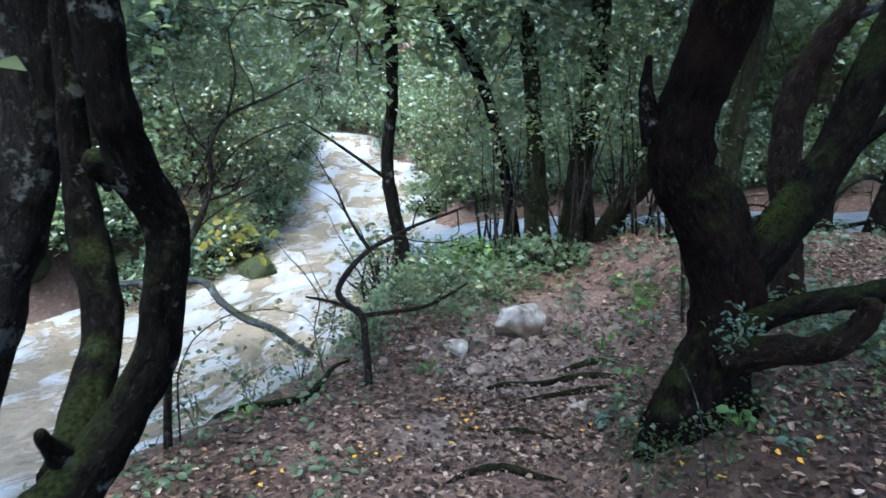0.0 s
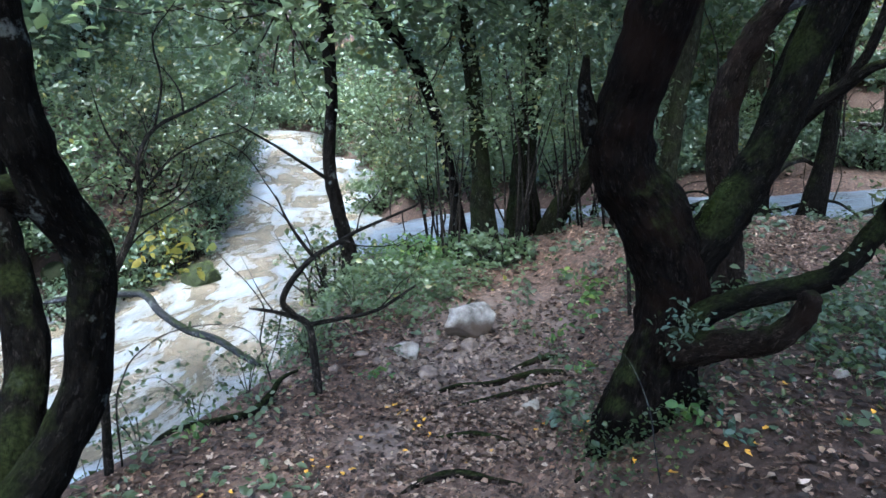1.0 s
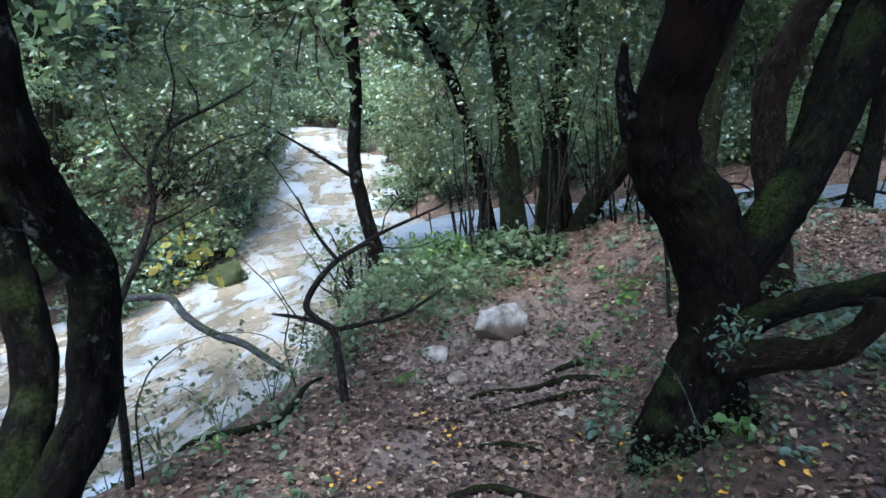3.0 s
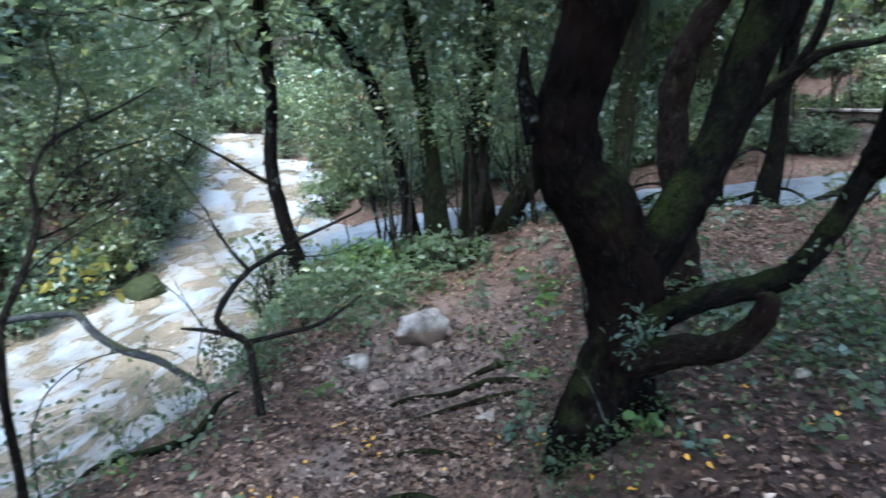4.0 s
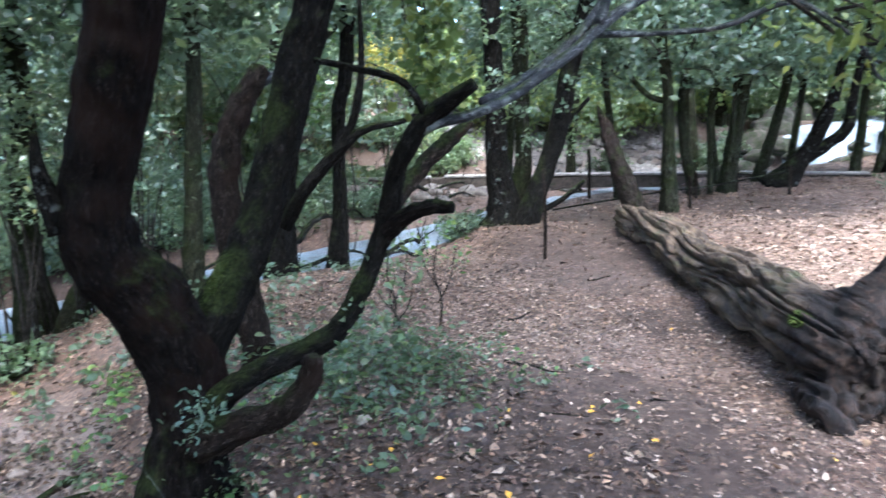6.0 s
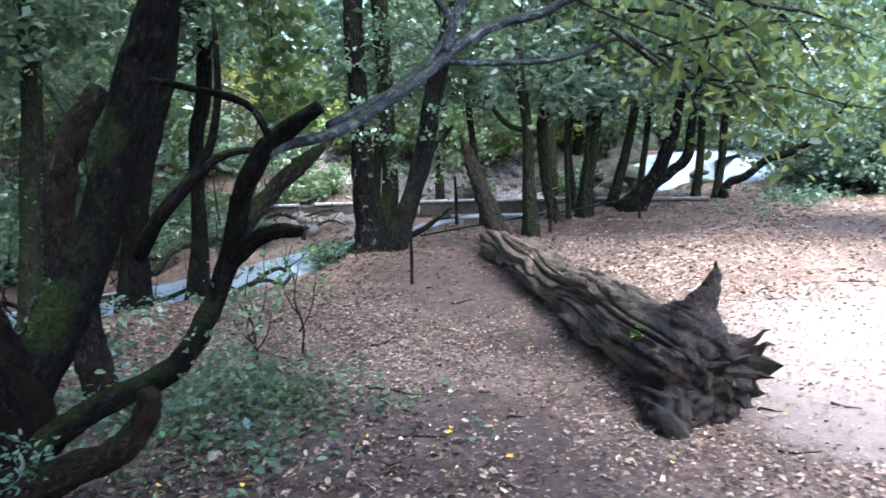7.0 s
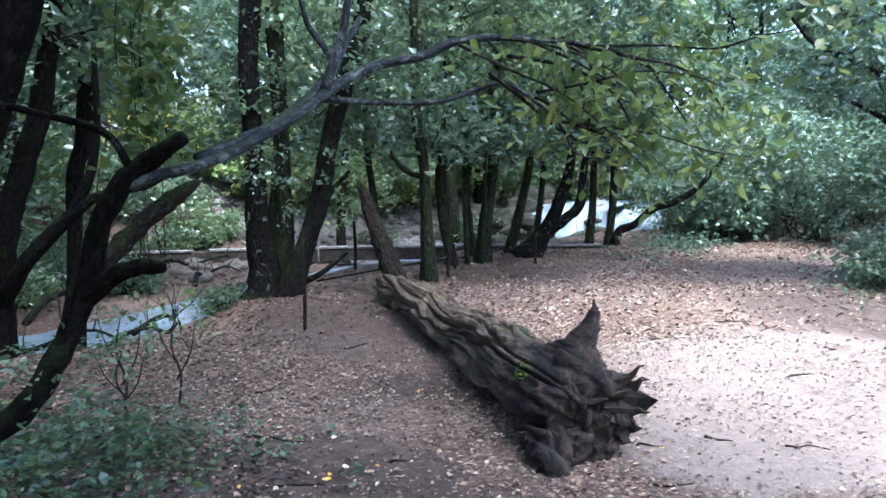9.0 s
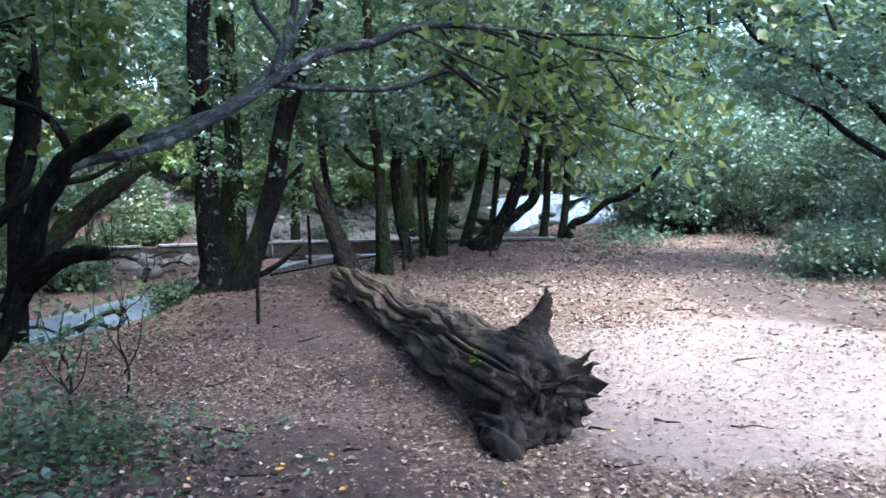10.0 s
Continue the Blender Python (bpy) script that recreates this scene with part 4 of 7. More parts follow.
# near leaning pair at the water's edge
AT = (-1.28, 1.72, hz(-1.28, 1.72))
t = thing("leaning_tree", AT, "dark crooked tree with a mossy base forking above the stream bank", "tree")
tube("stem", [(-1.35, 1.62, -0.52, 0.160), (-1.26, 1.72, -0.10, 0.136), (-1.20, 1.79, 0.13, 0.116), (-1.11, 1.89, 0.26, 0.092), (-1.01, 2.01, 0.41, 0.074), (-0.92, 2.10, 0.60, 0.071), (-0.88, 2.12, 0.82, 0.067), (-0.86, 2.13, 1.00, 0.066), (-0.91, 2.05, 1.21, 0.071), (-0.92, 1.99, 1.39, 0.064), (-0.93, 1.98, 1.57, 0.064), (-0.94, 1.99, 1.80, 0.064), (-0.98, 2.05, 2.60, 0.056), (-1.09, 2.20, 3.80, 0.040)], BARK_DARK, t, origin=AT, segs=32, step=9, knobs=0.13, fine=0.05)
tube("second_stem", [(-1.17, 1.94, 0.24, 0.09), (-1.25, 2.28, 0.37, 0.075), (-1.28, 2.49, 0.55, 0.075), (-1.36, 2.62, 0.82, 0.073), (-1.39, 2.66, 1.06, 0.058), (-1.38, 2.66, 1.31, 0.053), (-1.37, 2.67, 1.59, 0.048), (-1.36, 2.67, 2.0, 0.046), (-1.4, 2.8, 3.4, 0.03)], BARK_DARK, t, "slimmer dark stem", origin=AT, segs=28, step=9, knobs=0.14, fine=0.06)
tube("stub", [(-1.14, 1.90, 0.32, 0.05), (-1.15, 1.82, 0.43, 0.026), (-1.14, 1.79, 0.48, 0.017)], BARK_DARK, t, origin=AT, segs=8, knobs=0.2)
tube("stub", [(-0.95, 2.05, 1.18, 0.06), (-0.99, 2.02, 1.21, 0.05), (-1.02, 2.0, 1.21, 0.035)], BARK_DARK, t, origin=AT, segs=8, knobs=0.2)
tube("stub", [(-0.94, 2.12, 0.55, 0.03), (-0.89, 2.14, 0.57, 0.018), (-0.875, 2.14, 0.61, 0.008)], BARK_DARK, t, origin=AT, segs=7, knobs=0.2)
crown(t, AT, (-1.1, 2.4, 4.0), (1.6, 1.5, 0.9), 70, 34, 0.26, 0.085, LEAF_DARK)

lines = []
for x, y, z, dx, dy, dz in ((-1.05, 2.3, 2.75, -0.1, 2.6, -0.30), (-1.0, 2.15, 2.95, 0.7, 2.8, -0.45), (-1.35, 2.75, 2.6, -0.6, 2.2, -0.25), (-1.05, 2.2, 3.1, 0.2, 3.6, -0.65), (-1.38, 2.8, 2.9, -1.0, 3.0, -0.4)):
    main = [(x + dx * q, y + dy * q, z + 0.25 * math.sin(3 * q) + dz * q * q, 0.02 * (1.05 - q)) for q in (0, 0.25, 0.5, 0.75, 1.0)]
    tube("bough", main, TWIG, t, origin=AT, segs=7, step=4, knobs=0.15)
    lines += limbs_out([p[:3] for p in main[1:] for _ in range(3)], [(rng.normal() * 0.8, 0.6 + rng.normal() * 0.4, -0.1 + 0.3 * rng.normal()) for _ in range(12)], 0.75, 0.006, 0.25, -0.06)
tubes("twigwork", lines, TWIG, t, "thin dark twigs", origin=AT, segs=4, step=3, knobs=0)
spots = [np.array(p[:3]) for line in lines for p in line[1:]]
pts = np.vstack([q + rng.normal(size=(13, 3)) * 0.085 for q in spots if q[1] > 3.9])
leaf_mesh("spray", pts, 0.046, LEAF_MID, t, "glossy green leaves over the stream", origin=AT, droop=0.4, slim=0.6, ovate=True)

AT = (-2.1, 2.65, hz(-2.1, 2.65))
t = thing("bank_tree", AT, "broad dark trunk with mottled bark leaning on the bank", "tree")
tube("trunk", [(-2.3, 2.55, -1.0, 0.2), (-2.12, 2.66, -0.1, 0.185), (-2.01, 2.74, 0.27, 0.172), (-1.88, 2.83, 0.65, 0.155), (-1.79, 2.89, 0.88, 0.146), (-1.71, 2.94, 1.15, 0.13), (-1.68, 2.95, 1.43, 0.12), (-1.68, 2.96, 1.7, 0.122), (-1.68, 2.96, 2.1, 0.12), (-1.6, 3.0, 3.4, 0.09)], BARK_LICHEN, t, origin=AT, segs=16, knobs=0.13)
crown(t, AT, (-1.8, 3.1, 3.9), (1.5, 1.4, 0.9), 50, 34, 0.26, 0.085, LEAF_DARK)

# thin shoot with a few yellow leaves
AT = (-1.52, 3.46, hz(-1.52, 3.46))
t = thing("crooked_sapling", AT, "thin crooked sapling with a few yellowing leaves", "sapling")
tube("stem", [(-1.52, 3.46, hz(-1.52, 3.46) - 0.06, 0.026), (-1.46, 3.38, -0.30, 0.024), (-1.36, 3.20, 0.0, 0.021), (-1.25, 3.0, 0.28, 0.019), (-1.18, 2.91, 0.49, 0.017), (-1.16, 2.92, 0.62, 0.015), (-1.08, 3.01, 0.8, 0.015), (-1.03, 3.09, 0.97, 0.012), (-1.02, 3.09, 1.13, 0.010), (-1.0, 3.31, 1.25, 0.009), (-0.92, 3.75, 1.31, 0.007), (-0.8, 4.2, 1.4, 0.004)], TWIG, t, origin=AT, segs=8, knobs=0.12)
lines = limbs_out([(-1.05, 3.05, 0.9), (-1.02, 3.09, 1.1), (-1.0, 3.3, 1.25), (-0.95, 3.6, 1.3), (-1.1, 3.0, 0.75), (-1.02, 3.1, 1.0)], [(0.3, 1, -0.2), (-0.5, 0.8, 0.3), (0.5, 0.5, 0.3), (-0.2, 0.8, 0.3), (0.4, 0.9, -0.5), (0.6, 0.9, 0.1)], 0.7, 0.006, 0.3)
tubes("twigwork", lines, TWIG, t, origin=AT, segs=4, step=3, knobs=0)
pts = np.vstack([np.array(p[:3]) + rng.normal(size=(9, 3)) * 0.06 for line in lines for p in line[2:]])
leaf_mesh("leafage", pts, 0.035, LEAF_OLIVE, t, origin=AT)
pts = np.array((-1.12, 3.55, 0.62)) + rng.normal(size=(55, 3)) * np.array((0.10, 0.10, 0.08))
leaf_mesh("yellow_leafage", pts, 0.05, LEAF_YELLOW, t, "yellow and light green leaves", origin=AT, ovate=True)

# curled bare sapling on the bank
AT = (-0.49, 4.25, hz(-0.49, 4.25))
t = thing("bare_sapling", AT, "small bare sapling with curled dark branches", "sapling")
tube("stem", [(-0.49, 4.25, AT[2] - 0.08, 0.03), (-0.5, 4.25, -0.28, 0.025), (-0.52, 4.25, -0.09, 0.023), (-0.62, 4.23, 0.01, 0.021), (-0.66, 4.22, 0.1, 0.02), (-0.58, 4.24, 0.24, 0.019), (-0.45, 4.31, 0.35, 0.016), (-0.3, 4.37, 0.41, 0.012), (-0.24, 4.4, 0.4, 0.008)], TWIG, t, origin=AT, segs=9, knobs=0.15)
for line in ([(-0.51, 4.25, -0.08, 0.016), (-0.34, 4.37, -0.1, 0.014), (-0.09, 4.48, -0.09, 0.013), (0.17, 4.59, 0.03, 0.008)], [(-0.4, 4.31, 0.38, 0.014), (-0.2, 4.48, 0.45, 0.012), (0.02, 4.69, 0.49, 0.010), (0.21, 4.88, 0.53, 0.008), (0.2, 4.88, 0.6, 0.005)],
             [(-0.56, 4.24, -0.04, 0.015), (-0.72, 4.21, 0.03, 0.013), (-0.86, 4.18, 0.07, 0.007)], [(-0.46, 4.25, 0.36, 0.012), (-0.53, 4.24, 0.47, 0.011), (-0.6, 4.23, 0.61, 0.008), (-0.65, 4.23, 0.75, 0.005)]):
    tube("branch", line, TWIG, t, origin=AT, segs=7, knobs=0.15)
lines = limbs_out([(-0.2, 4.48, 0.45), (0.02, 4.69, 0.49), (-0.6, 4.23, 0.6), (-0.63, 4.23, 0.7), (-0.3, 4.37, 0.41), (-0.09, 4.48, -0.09), (-0.72, 4.21, 0.03), (-0.55, 4.25, 0.25), (-0.62, 4.23, 0.2), (0.1, 4.8, 0.5)],
                  [(0.2, 0.3, 1), (0.3, 0.4, 0.6), (-0.6, 0.3, 0.4), (-0.3, 0, 1), (0.4, 0, -0.3), (0.4, 0.3, 0.8), (-0.5, 0, 0.6), (-0.4, 0.2, 0.9), (0.2, 0.1, -0.9), (0.4, 0.5, -0.5)], 0.6, 0.005, 0.25)
tubes("twigwork", lines, TWIG, t, "fine bare twigs", origin=AT, segs=4, step=3, knobs=0)

# fallen branches on the bank
AT = (-1.08, 5.35, -0.84)
t = thing("fallen_branch", AT, "bare grey branch hanging out over the stream", "branch")
tube("limb", [(-3.25, 6.24, -0.54, 0.02), (-2.89, 6.21, -0.49, 0.03), (-2.54, 6.15, -0.45, 0.034), (-2.22, 6.07, -0.42, 0.036), (-2.1, 5.99, -0.43, 0.036), (-1.97, 5.89, -0.55, 0.034), (-1.73, 5.75, -0.66, 0.034), (-1.46, 5.64, -0.72, 0.032), (-1.26, 5.5, -0.79, 0.03), (-1.08, 5.35, -0.84, 0.026)], BARK_GREY, t, origin=AT, segs=9, knobs=0.1)
tube("twig", [(-2.17, 6.03, -0.4, 0.02), (-2.11, 6.06, -0.39, 0.014), (-2.06, 6.07, -0.41, 0.01)], BARK_GREY, t, origin=AT, segs=6)
AT = (-0.9, 3.9, -0.5)
t = thing("fallen_branch", AT, "dark mossy branch lying along the bank edge", "branch")
tube("limb", [(x, y, hz(x, y) + d, r) for x, y, d, r in ((-1.63, 3.73, 0.0, 0.022), (-1.35, 3.82, 0.012, 0.026), (-1.04, 3.88, 0.015, 0.027), (-0.87, 3.98, 0.02, 0.026), (-0.78, 4.15, 0.05, 0.022), (-0.72, 4.25, 0.12, 0.015), (-0.62, 4.32, 0.14, 0.008))], BARK_MOSS, t, origin=AT, segs=9, knobs=0.14)


def roots(lines, label):
    for line in lines:
        x, y, r = line[0]
        t = thing("tree_root", (x, y, hz(x, y)), label, "root", "roots on the path")
        tube("root", [(px, py, hz(px, py) + (0.35 * pr if 0 < k < len(line) - 1 else -pr), pr) for k, (px, py, pr) in enumerate(line)], DEAD, t, origin=(x, y, hz(x, y)), segs=8, knobs=0.22)


roots([[(1.18, 4.36, 0.02), (1.04, 4.44, 0.028), (0.92, 4.45, 0.024), (0.74, 4.37, 0.012)], [(1.14, 4.12, 0.02), (1.0, 4.22, 0.028), (0.9, 4.28, 0.026), (0.65, 4.21, 0.022), (0.4, 4.24, 0.018), (0.16, 4.12, 0.01)], [(1.12, 3.96, 0.016), (0.92, 4.05, 0.022), (0.73, 4.07, 0.02), (0.52, 4.02, 0.015), (0.34, 4.0, 0.01)],
       [(0.18, 3.63, 0.01), (0.32, 3.61, 0.02), (0.45, 3.62, 0.022), (0.58, 3.53, 0.018), (0.68, 3.44, 0.01)], [(0.0, 3.08, 0.01), (0.14, 3.16, 0.022), (0.31, 3.22, 0.026), (0.47, 3.15, 0.022), (0.64, 3.08, 0.012)]], "dark surface root crossing the trodden path")

# ---- trees round the water ----
def plain_tree(name, label, stems, bark_mat, crowns, group="", limbs=()):
    x, y = stems[0][0][0], stems[0][0][1]
    at = (x, y, hz(x, y))
    t = thing(name, at, label, "tree", group)
    for i, line in enumerate(stems):
        line = list(line)
        if i == 0:
            line = [(x, y, at[2] - 0.12, line[0][3] * 1.25)] + [p for p in line if p[2] > at[2] + 0.1]
        tube("trunk" if i == 0 else "stem", line, bark_mat[i] if isinstance(bark_mat, tuple) else bark_mat, t, origin=at, segs=16, step=7, knobs=0.14, flare=0.3 if i == 0 else 0.0)
    for line in limbs:
        tube("limb", line, bark_mat[0] if isinstance(bark_mat, tuple) else bark_mat, t, origin=at, segs=8, knobs=0.12)
    for c in crowns:
        crown(t, at, *c)
    return t


plain_tree("slender_tree", "slender dark tree leaning on the stream bank", [[(-0.38, 6.89, -0.73, 0.087), (-0.41, 6.89, -0.34, 0.072), (-0.5, 6.83, 0.14, 0.068), (-0.54, 6.78, 0.59, 0.062), (-0.48, 6.78, 1.13, 0.056), (-0.48, 6.78, 1.74, 0.063), (-0.48, 6.78, 2.6, 0.055), (-0.4, 6.9, 4.2, 0.03)]], BARK_DARK,
           [((-0.9, 7.0, 2.5), (1.8, 1.3, 1.3), 70, 32, 0.26, 0.07, LEAF_MID, "", 1.2), ((-0.2, 6.9, 4.2), (2.2, 2.0, 1.2), 80, 34, 0.28, 0.08, LEAF_DARK)],
           limbs=[[(-0.5, 6.8, 0.35, 0.02), (-0.95, 6.6, 0.72, 0.014), (-1.3, 6.45, 0.98, 0.007)]])
plain_tree("bank_tree", "straight ivy-hung trunk on the spit of land", [[(1.05, 7.53, -0.58, 0.108), (1.0, 7.53, 0.37, 0.093), (0.93, 7.54, 1.26, 0.086), (0.84, 7.55, 2.1, 0.08), (0.79, 7.56, 4.5, 0.05)]], BARK_FAR,
           [((0.8, 7.7, 2.7), (1.3, 1.2, 1.5), 70, 32, 0.24, 0.07, LEAF_DARK, "", 1.0), ((0.9, 7.5, 4.6), (1.8, 1.8, 1.2), 60, 34, 0.28, 0.08, LEAF_DARK)])
plain_tree("bank_tree", "thick mossy trunk on the spit of land", [[(1.6, 8.14, -0.54, 0.158), (1.59, 8.15, 0.14, 0.142), (1.65, 8.14, 0.92, 0.127), (1.73, 8.12, 1.61, 0.113), (1.77, 8.11, 4.5, 0.07)]], BARK_FAR,
           [((2.0, 8.4, 3.0), (1.4, 1.3, 1.5), 80, 32, 0.26, 0.075, LEAF_DARK, "", 1.2)])
plain_tree("leaning_tree", "stout trunk leaning low across the spit", [[(1.78, 7.8, -0.42, 0.112), (1.9, 7.57, -0.13, 0.109), (2.06, 7.32, 0.19, 0.105), (2.14, 7.08, 0.49, 0.09), (2.2, 6.87, 0.9, 0.07), (2.4, 6.7, 1.7, 0.05), (2.5, 6.8, 2.8, 0.03)]], BARK_FAR, [((2.5, 6.9, 3.0), (1.2, 1.1, 1.0), 40, 32, 0.25, 0.075, LEAF_DARK)])
plain_tree("leaning_tree", "slim trunk leaning towards the stream", [[(0.84, 7.75, -0.57, 0.065), (0.73, 7.77, 0.02, 0.064), (0.6, 7.78, 0.71, 0.063), (0.4, 7.69, 1.31, 0.062), (0.15, 7.6, 1.71, 0.061), (-0.14, 7.5, 2.09, 0.054), (-0.5, 7.49, 2.6, 0.045), (-1.0, 7.4, 3.6, 0.03)]], BARK_DARK, [((-0.7, 7.6, 3.3), (1.6, 1.3, 0.9), 50, 32, 0.26, 0.075, LEAF_MID)])
plain_tree("slender_tree", "slim mossy trunk behind the dead stump", [[(2.7, 6.8, -0.2, 0.09), (2.76, 6.77, 0.34, 0.086), (2.83, 6.74, 1.17, 0.079), (2.91, 6.71, 1.95, 0.073), (2.98, 6.68, 4.2, 0.05)]], BARK_FAR, [((3.0, 6.8, 3.6), (1.4, 1.3, 1.3), 70, 32, 0.26, 0.075, LEAF_DARK)])

plain_tree("slender_tree", "dark leaning trunk beside the channel", [[(3.9, 7.3, -0.2, 0.14), (3.95, 7.25, 0.35, 0.13), (4.05, 7.2, 1.03, 0.116), (4.22, 7.11, 1.71, 0.109), (4.38, 7.02, 2.33, 0.103), (4.7, 6.9, 4.5, 0.07)]], BARK_MOSS, [((4.6, 7.2, 3.6), (1.3, 1.2, 1.2), 50, 32, 0.26, 0.08, LEAF_DARK)],
           limbs=[[(3.95, 7.2, 0.3, 0.085), (3.99, 6.75, 0.75, 0.078), (4.21, 6.4, 1.15, 0.07), (4.38, 6.15, 1.36, 0.046), (4.68, 5.9, 1.43, 0.03), (4.9, 5.7, 1.6, 0.015)], [(4.21, 6.4, 1.15, 0.05), (4.3, 6.2, 1.5, 0.045), (4.35, 6.1, 2.0, 0.035), (4.3, 6.0, 2.7, 0.02)]])
plain_tree("slender_tree", "slim mossy trunk across the clearing's edge", [[(4.93, 7.8, -0.75, 0.11), (5.04, 7.78, 0.42, 0.087), (5.08, 7.75, 1.53, 0.087), (5.2, 7.68, 2.14, 0.09), (5.35, 7.6, 4.5, 0.06)]], BARK_MOSS, [((5.3, 7.6, 3.4), (1.3, 1.2, 1.0), 50, 32, 0.26, 0.08, LEAF_DARK)])
plain_tree("slender_tree", "slim trunk beyond the channel", [[(4.2, 10.6, -0.3, 0.11), (4.3, 10.5, 1.0, 0.1), (4.4, 10.5, 2.0, 0.09), (4.6, 10.4, 5, 0.06)]], BARK_FAR, [((4.4, 10.4, 3.8), (1.6, 1.5, 1.4), 60, 32, 0.28, 0.085, LEAF_MID)])

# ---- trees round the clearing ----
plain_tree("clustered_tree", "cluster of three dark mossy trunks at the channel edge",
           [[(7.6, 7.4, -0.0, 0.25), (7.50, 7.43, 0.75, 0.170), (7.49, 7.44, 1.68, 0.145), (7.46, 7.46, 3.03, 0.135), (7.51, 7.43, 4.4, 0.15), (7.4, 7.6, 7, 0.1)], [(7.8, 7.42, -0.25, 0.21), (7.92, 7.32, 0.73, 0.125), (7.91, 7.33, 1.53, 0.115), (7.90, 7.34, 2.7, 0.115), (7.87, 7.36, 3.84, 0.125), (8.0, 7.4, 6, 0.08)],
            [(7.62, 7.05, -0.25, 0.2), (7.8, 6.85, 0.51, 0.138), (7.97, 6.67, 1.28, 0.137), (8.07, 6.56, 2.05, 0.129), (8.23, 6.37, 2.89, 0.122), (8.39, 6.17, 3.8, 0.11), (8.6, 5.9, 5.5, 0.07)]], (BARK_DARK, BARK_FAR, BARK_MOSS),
           [((7.6, 7.4, 5.2), (2.4, 2.2, 1.6), 60, 36, 0.3, 0.085, LEAF_MID), ((8.3, 6.6, 3.3), (1.4, 1.2, 0.9), 36, 32, 0.26, 0.08, LEAF_DARK), ((7.7, 7.1, 2.0), (0.8, 0.6, 1.1), 16, 22, 0.18, 0.06, LEAF_DARK, "", 0.6)],
           limbs=[[(7.8, 7.0, 0.3, 0.06), (7.95, 6.9, 0.8, 0.05), (8.15, 6.7, 1.25, 0.045), (8.4, 6.5, 1.6, 0.03)], [(7.7, 7.2, -0.1, 0.05), (8.0, 6.75, 0.15, 0.04), (8.3, 6.5, 0.45, 0.03)]])
ROW = [([(9.73, 6.02, -0.06, 0.125), (9.71, 6.05, 0.81, 0.115), (9.69, 6.08, 1.68, 0.106), (9.63, 6.17, 2.54, 0.098), (9.62, 6.18, 4.6, 0.08)], [[(9.7, 6.08, 1.5, 0.05), (9.55, 6.35, 1.62, 0.045), (9.42, 6.6, 2.0, 0.04), (9.3, 6.7, 2.6, 0.03)]]),
       ([(11.63, 6.76, 0.01, 0.137), (11.56, 6.87, 0.59, 0.126), (11.52, 6.93, 1.52, 0.125), (11.57, 6.85, 2.34, 0.115), (11.63, 6.76, 5, 0.08)], []),
       ([(12.35, 6.52, 0.0, 0.185), (12.41, 6.41, 1.09, 0.152), (12.46, 6.31, 2.05, 0.141), (12.49, 6.24, 5, 0.09)], []),
       ([(11.74, 6.50, 0.0, 0.063), (11.72, 6.53, 1.0, 0.063), (11.74, 6.5, 2.03, 0.057), (11.9, 6.4, 4, 0.03)], []),
       ([(12.0, 6.35, 0.0, 0.055), (12.05, 6.3, 1.0, 0.05), (12.0, 6.25, 2.03, 0.045), (12.2, 6.2, 4, 0.03)], []),
       ([(13.94, 6.7, 0.0, 0.157), (14.05, 6.48, 1.04, 0.121), (14.13, 6.32, 2.11, 0.109), (14.25, 6.1, 5, 0.07)], []),
       ([(16.47, 5.89, 0.0, 0.137), (16.5, 5.82, 1.11, 0.109), (16.5, 5.81, 4.5, 0.08)], []),
       ([(16.62, 5.48, 0.0, 0.123), (16.65, 5.38, 1.11, 0.109), (16.66, 5.37, 4.5, 0.08)], []),
       ([(8.55, 8.3, 0, 0.10), (8.6, 8.25, 1.0, 0.09), (8.7, 8.2, 2.2, 0.08), (8.8, 8.1, 4.5, 0.05)], []),
       ([(10.6, 7.6, 0, 0.09), (10.5, 7.7, 1.2, 0.08), (10.4, 7.75, 2.4, 0.07), (10.5, 7.7, 5, 0.04)], []),
       ([(13.2, 7.2, 0, 0.11), (13.1, 7.3, 1.2, 0.10), (13.2, 7.2, 2.4, 0.09), (13.3, 7.2, 5, 0.05)], []),
       ([(15.2, 6.7, 0, 0.10), (15.3, 6.6, 1.2, 0.09), (15.3, 6.5, 2.4, 0.08), (15.5, 6.4, 5, 0.05)], [])]
for i, (stem, lims) in enumerate(ROW):
    top = stem[-1]
    stem = girth(stem, 0.78)
    plain_tree("clearing_tree", "slim straight trunk at the edge of the clearing" if stem[0][3] < 0.12 else "sturdy grey-green trunk at the edge of the clearing", [stem], BARK_FAR,
               [((top[0], top[1], 4.4), (1.7, 1.6, 1.7), 30, 34, 0.30, 0.09, LEAF_MID if i % 3 else LEAF_DARK)] + [((stem[2][0] - 0.2, stem[2][1] - 0.3, 2.45), (1.4, 1.1, 0.75), 26, 30, 0.26, 0.085, (LEAF_DARK, LEAF_BLUE)[i % 2])], "trees along the clearing", lims)
plain_tree("curved_tree", "low dark tree with two upswept curved stems", [[(13.62, 6.22, -0.02, 0.22), (13.77, 5.9, 0.3, 0.164), (13.86, 5.69, 0.7, 0.14), (13.93, 5.53, 1.16, 0.128), (14.0, 5.42, 1.6, 0.1), (14.2, 5.3, 3, 0.06)], [(13.8, 5.85, 0.33, 0.12), (13.95, 5.47, 0.64, 0.105), (14.06, 5.21, 0.93, 0.105), (14.1, 5.16, 1.5, 0.08), (14.2, 5.0, 3, 0.05)]], BARK_DARK,
           [((14.2, 5.2, 3.4), (1.5, 1.4, 1.0), 50, 32, 0.28, 0.085, LEAF_DARK)])
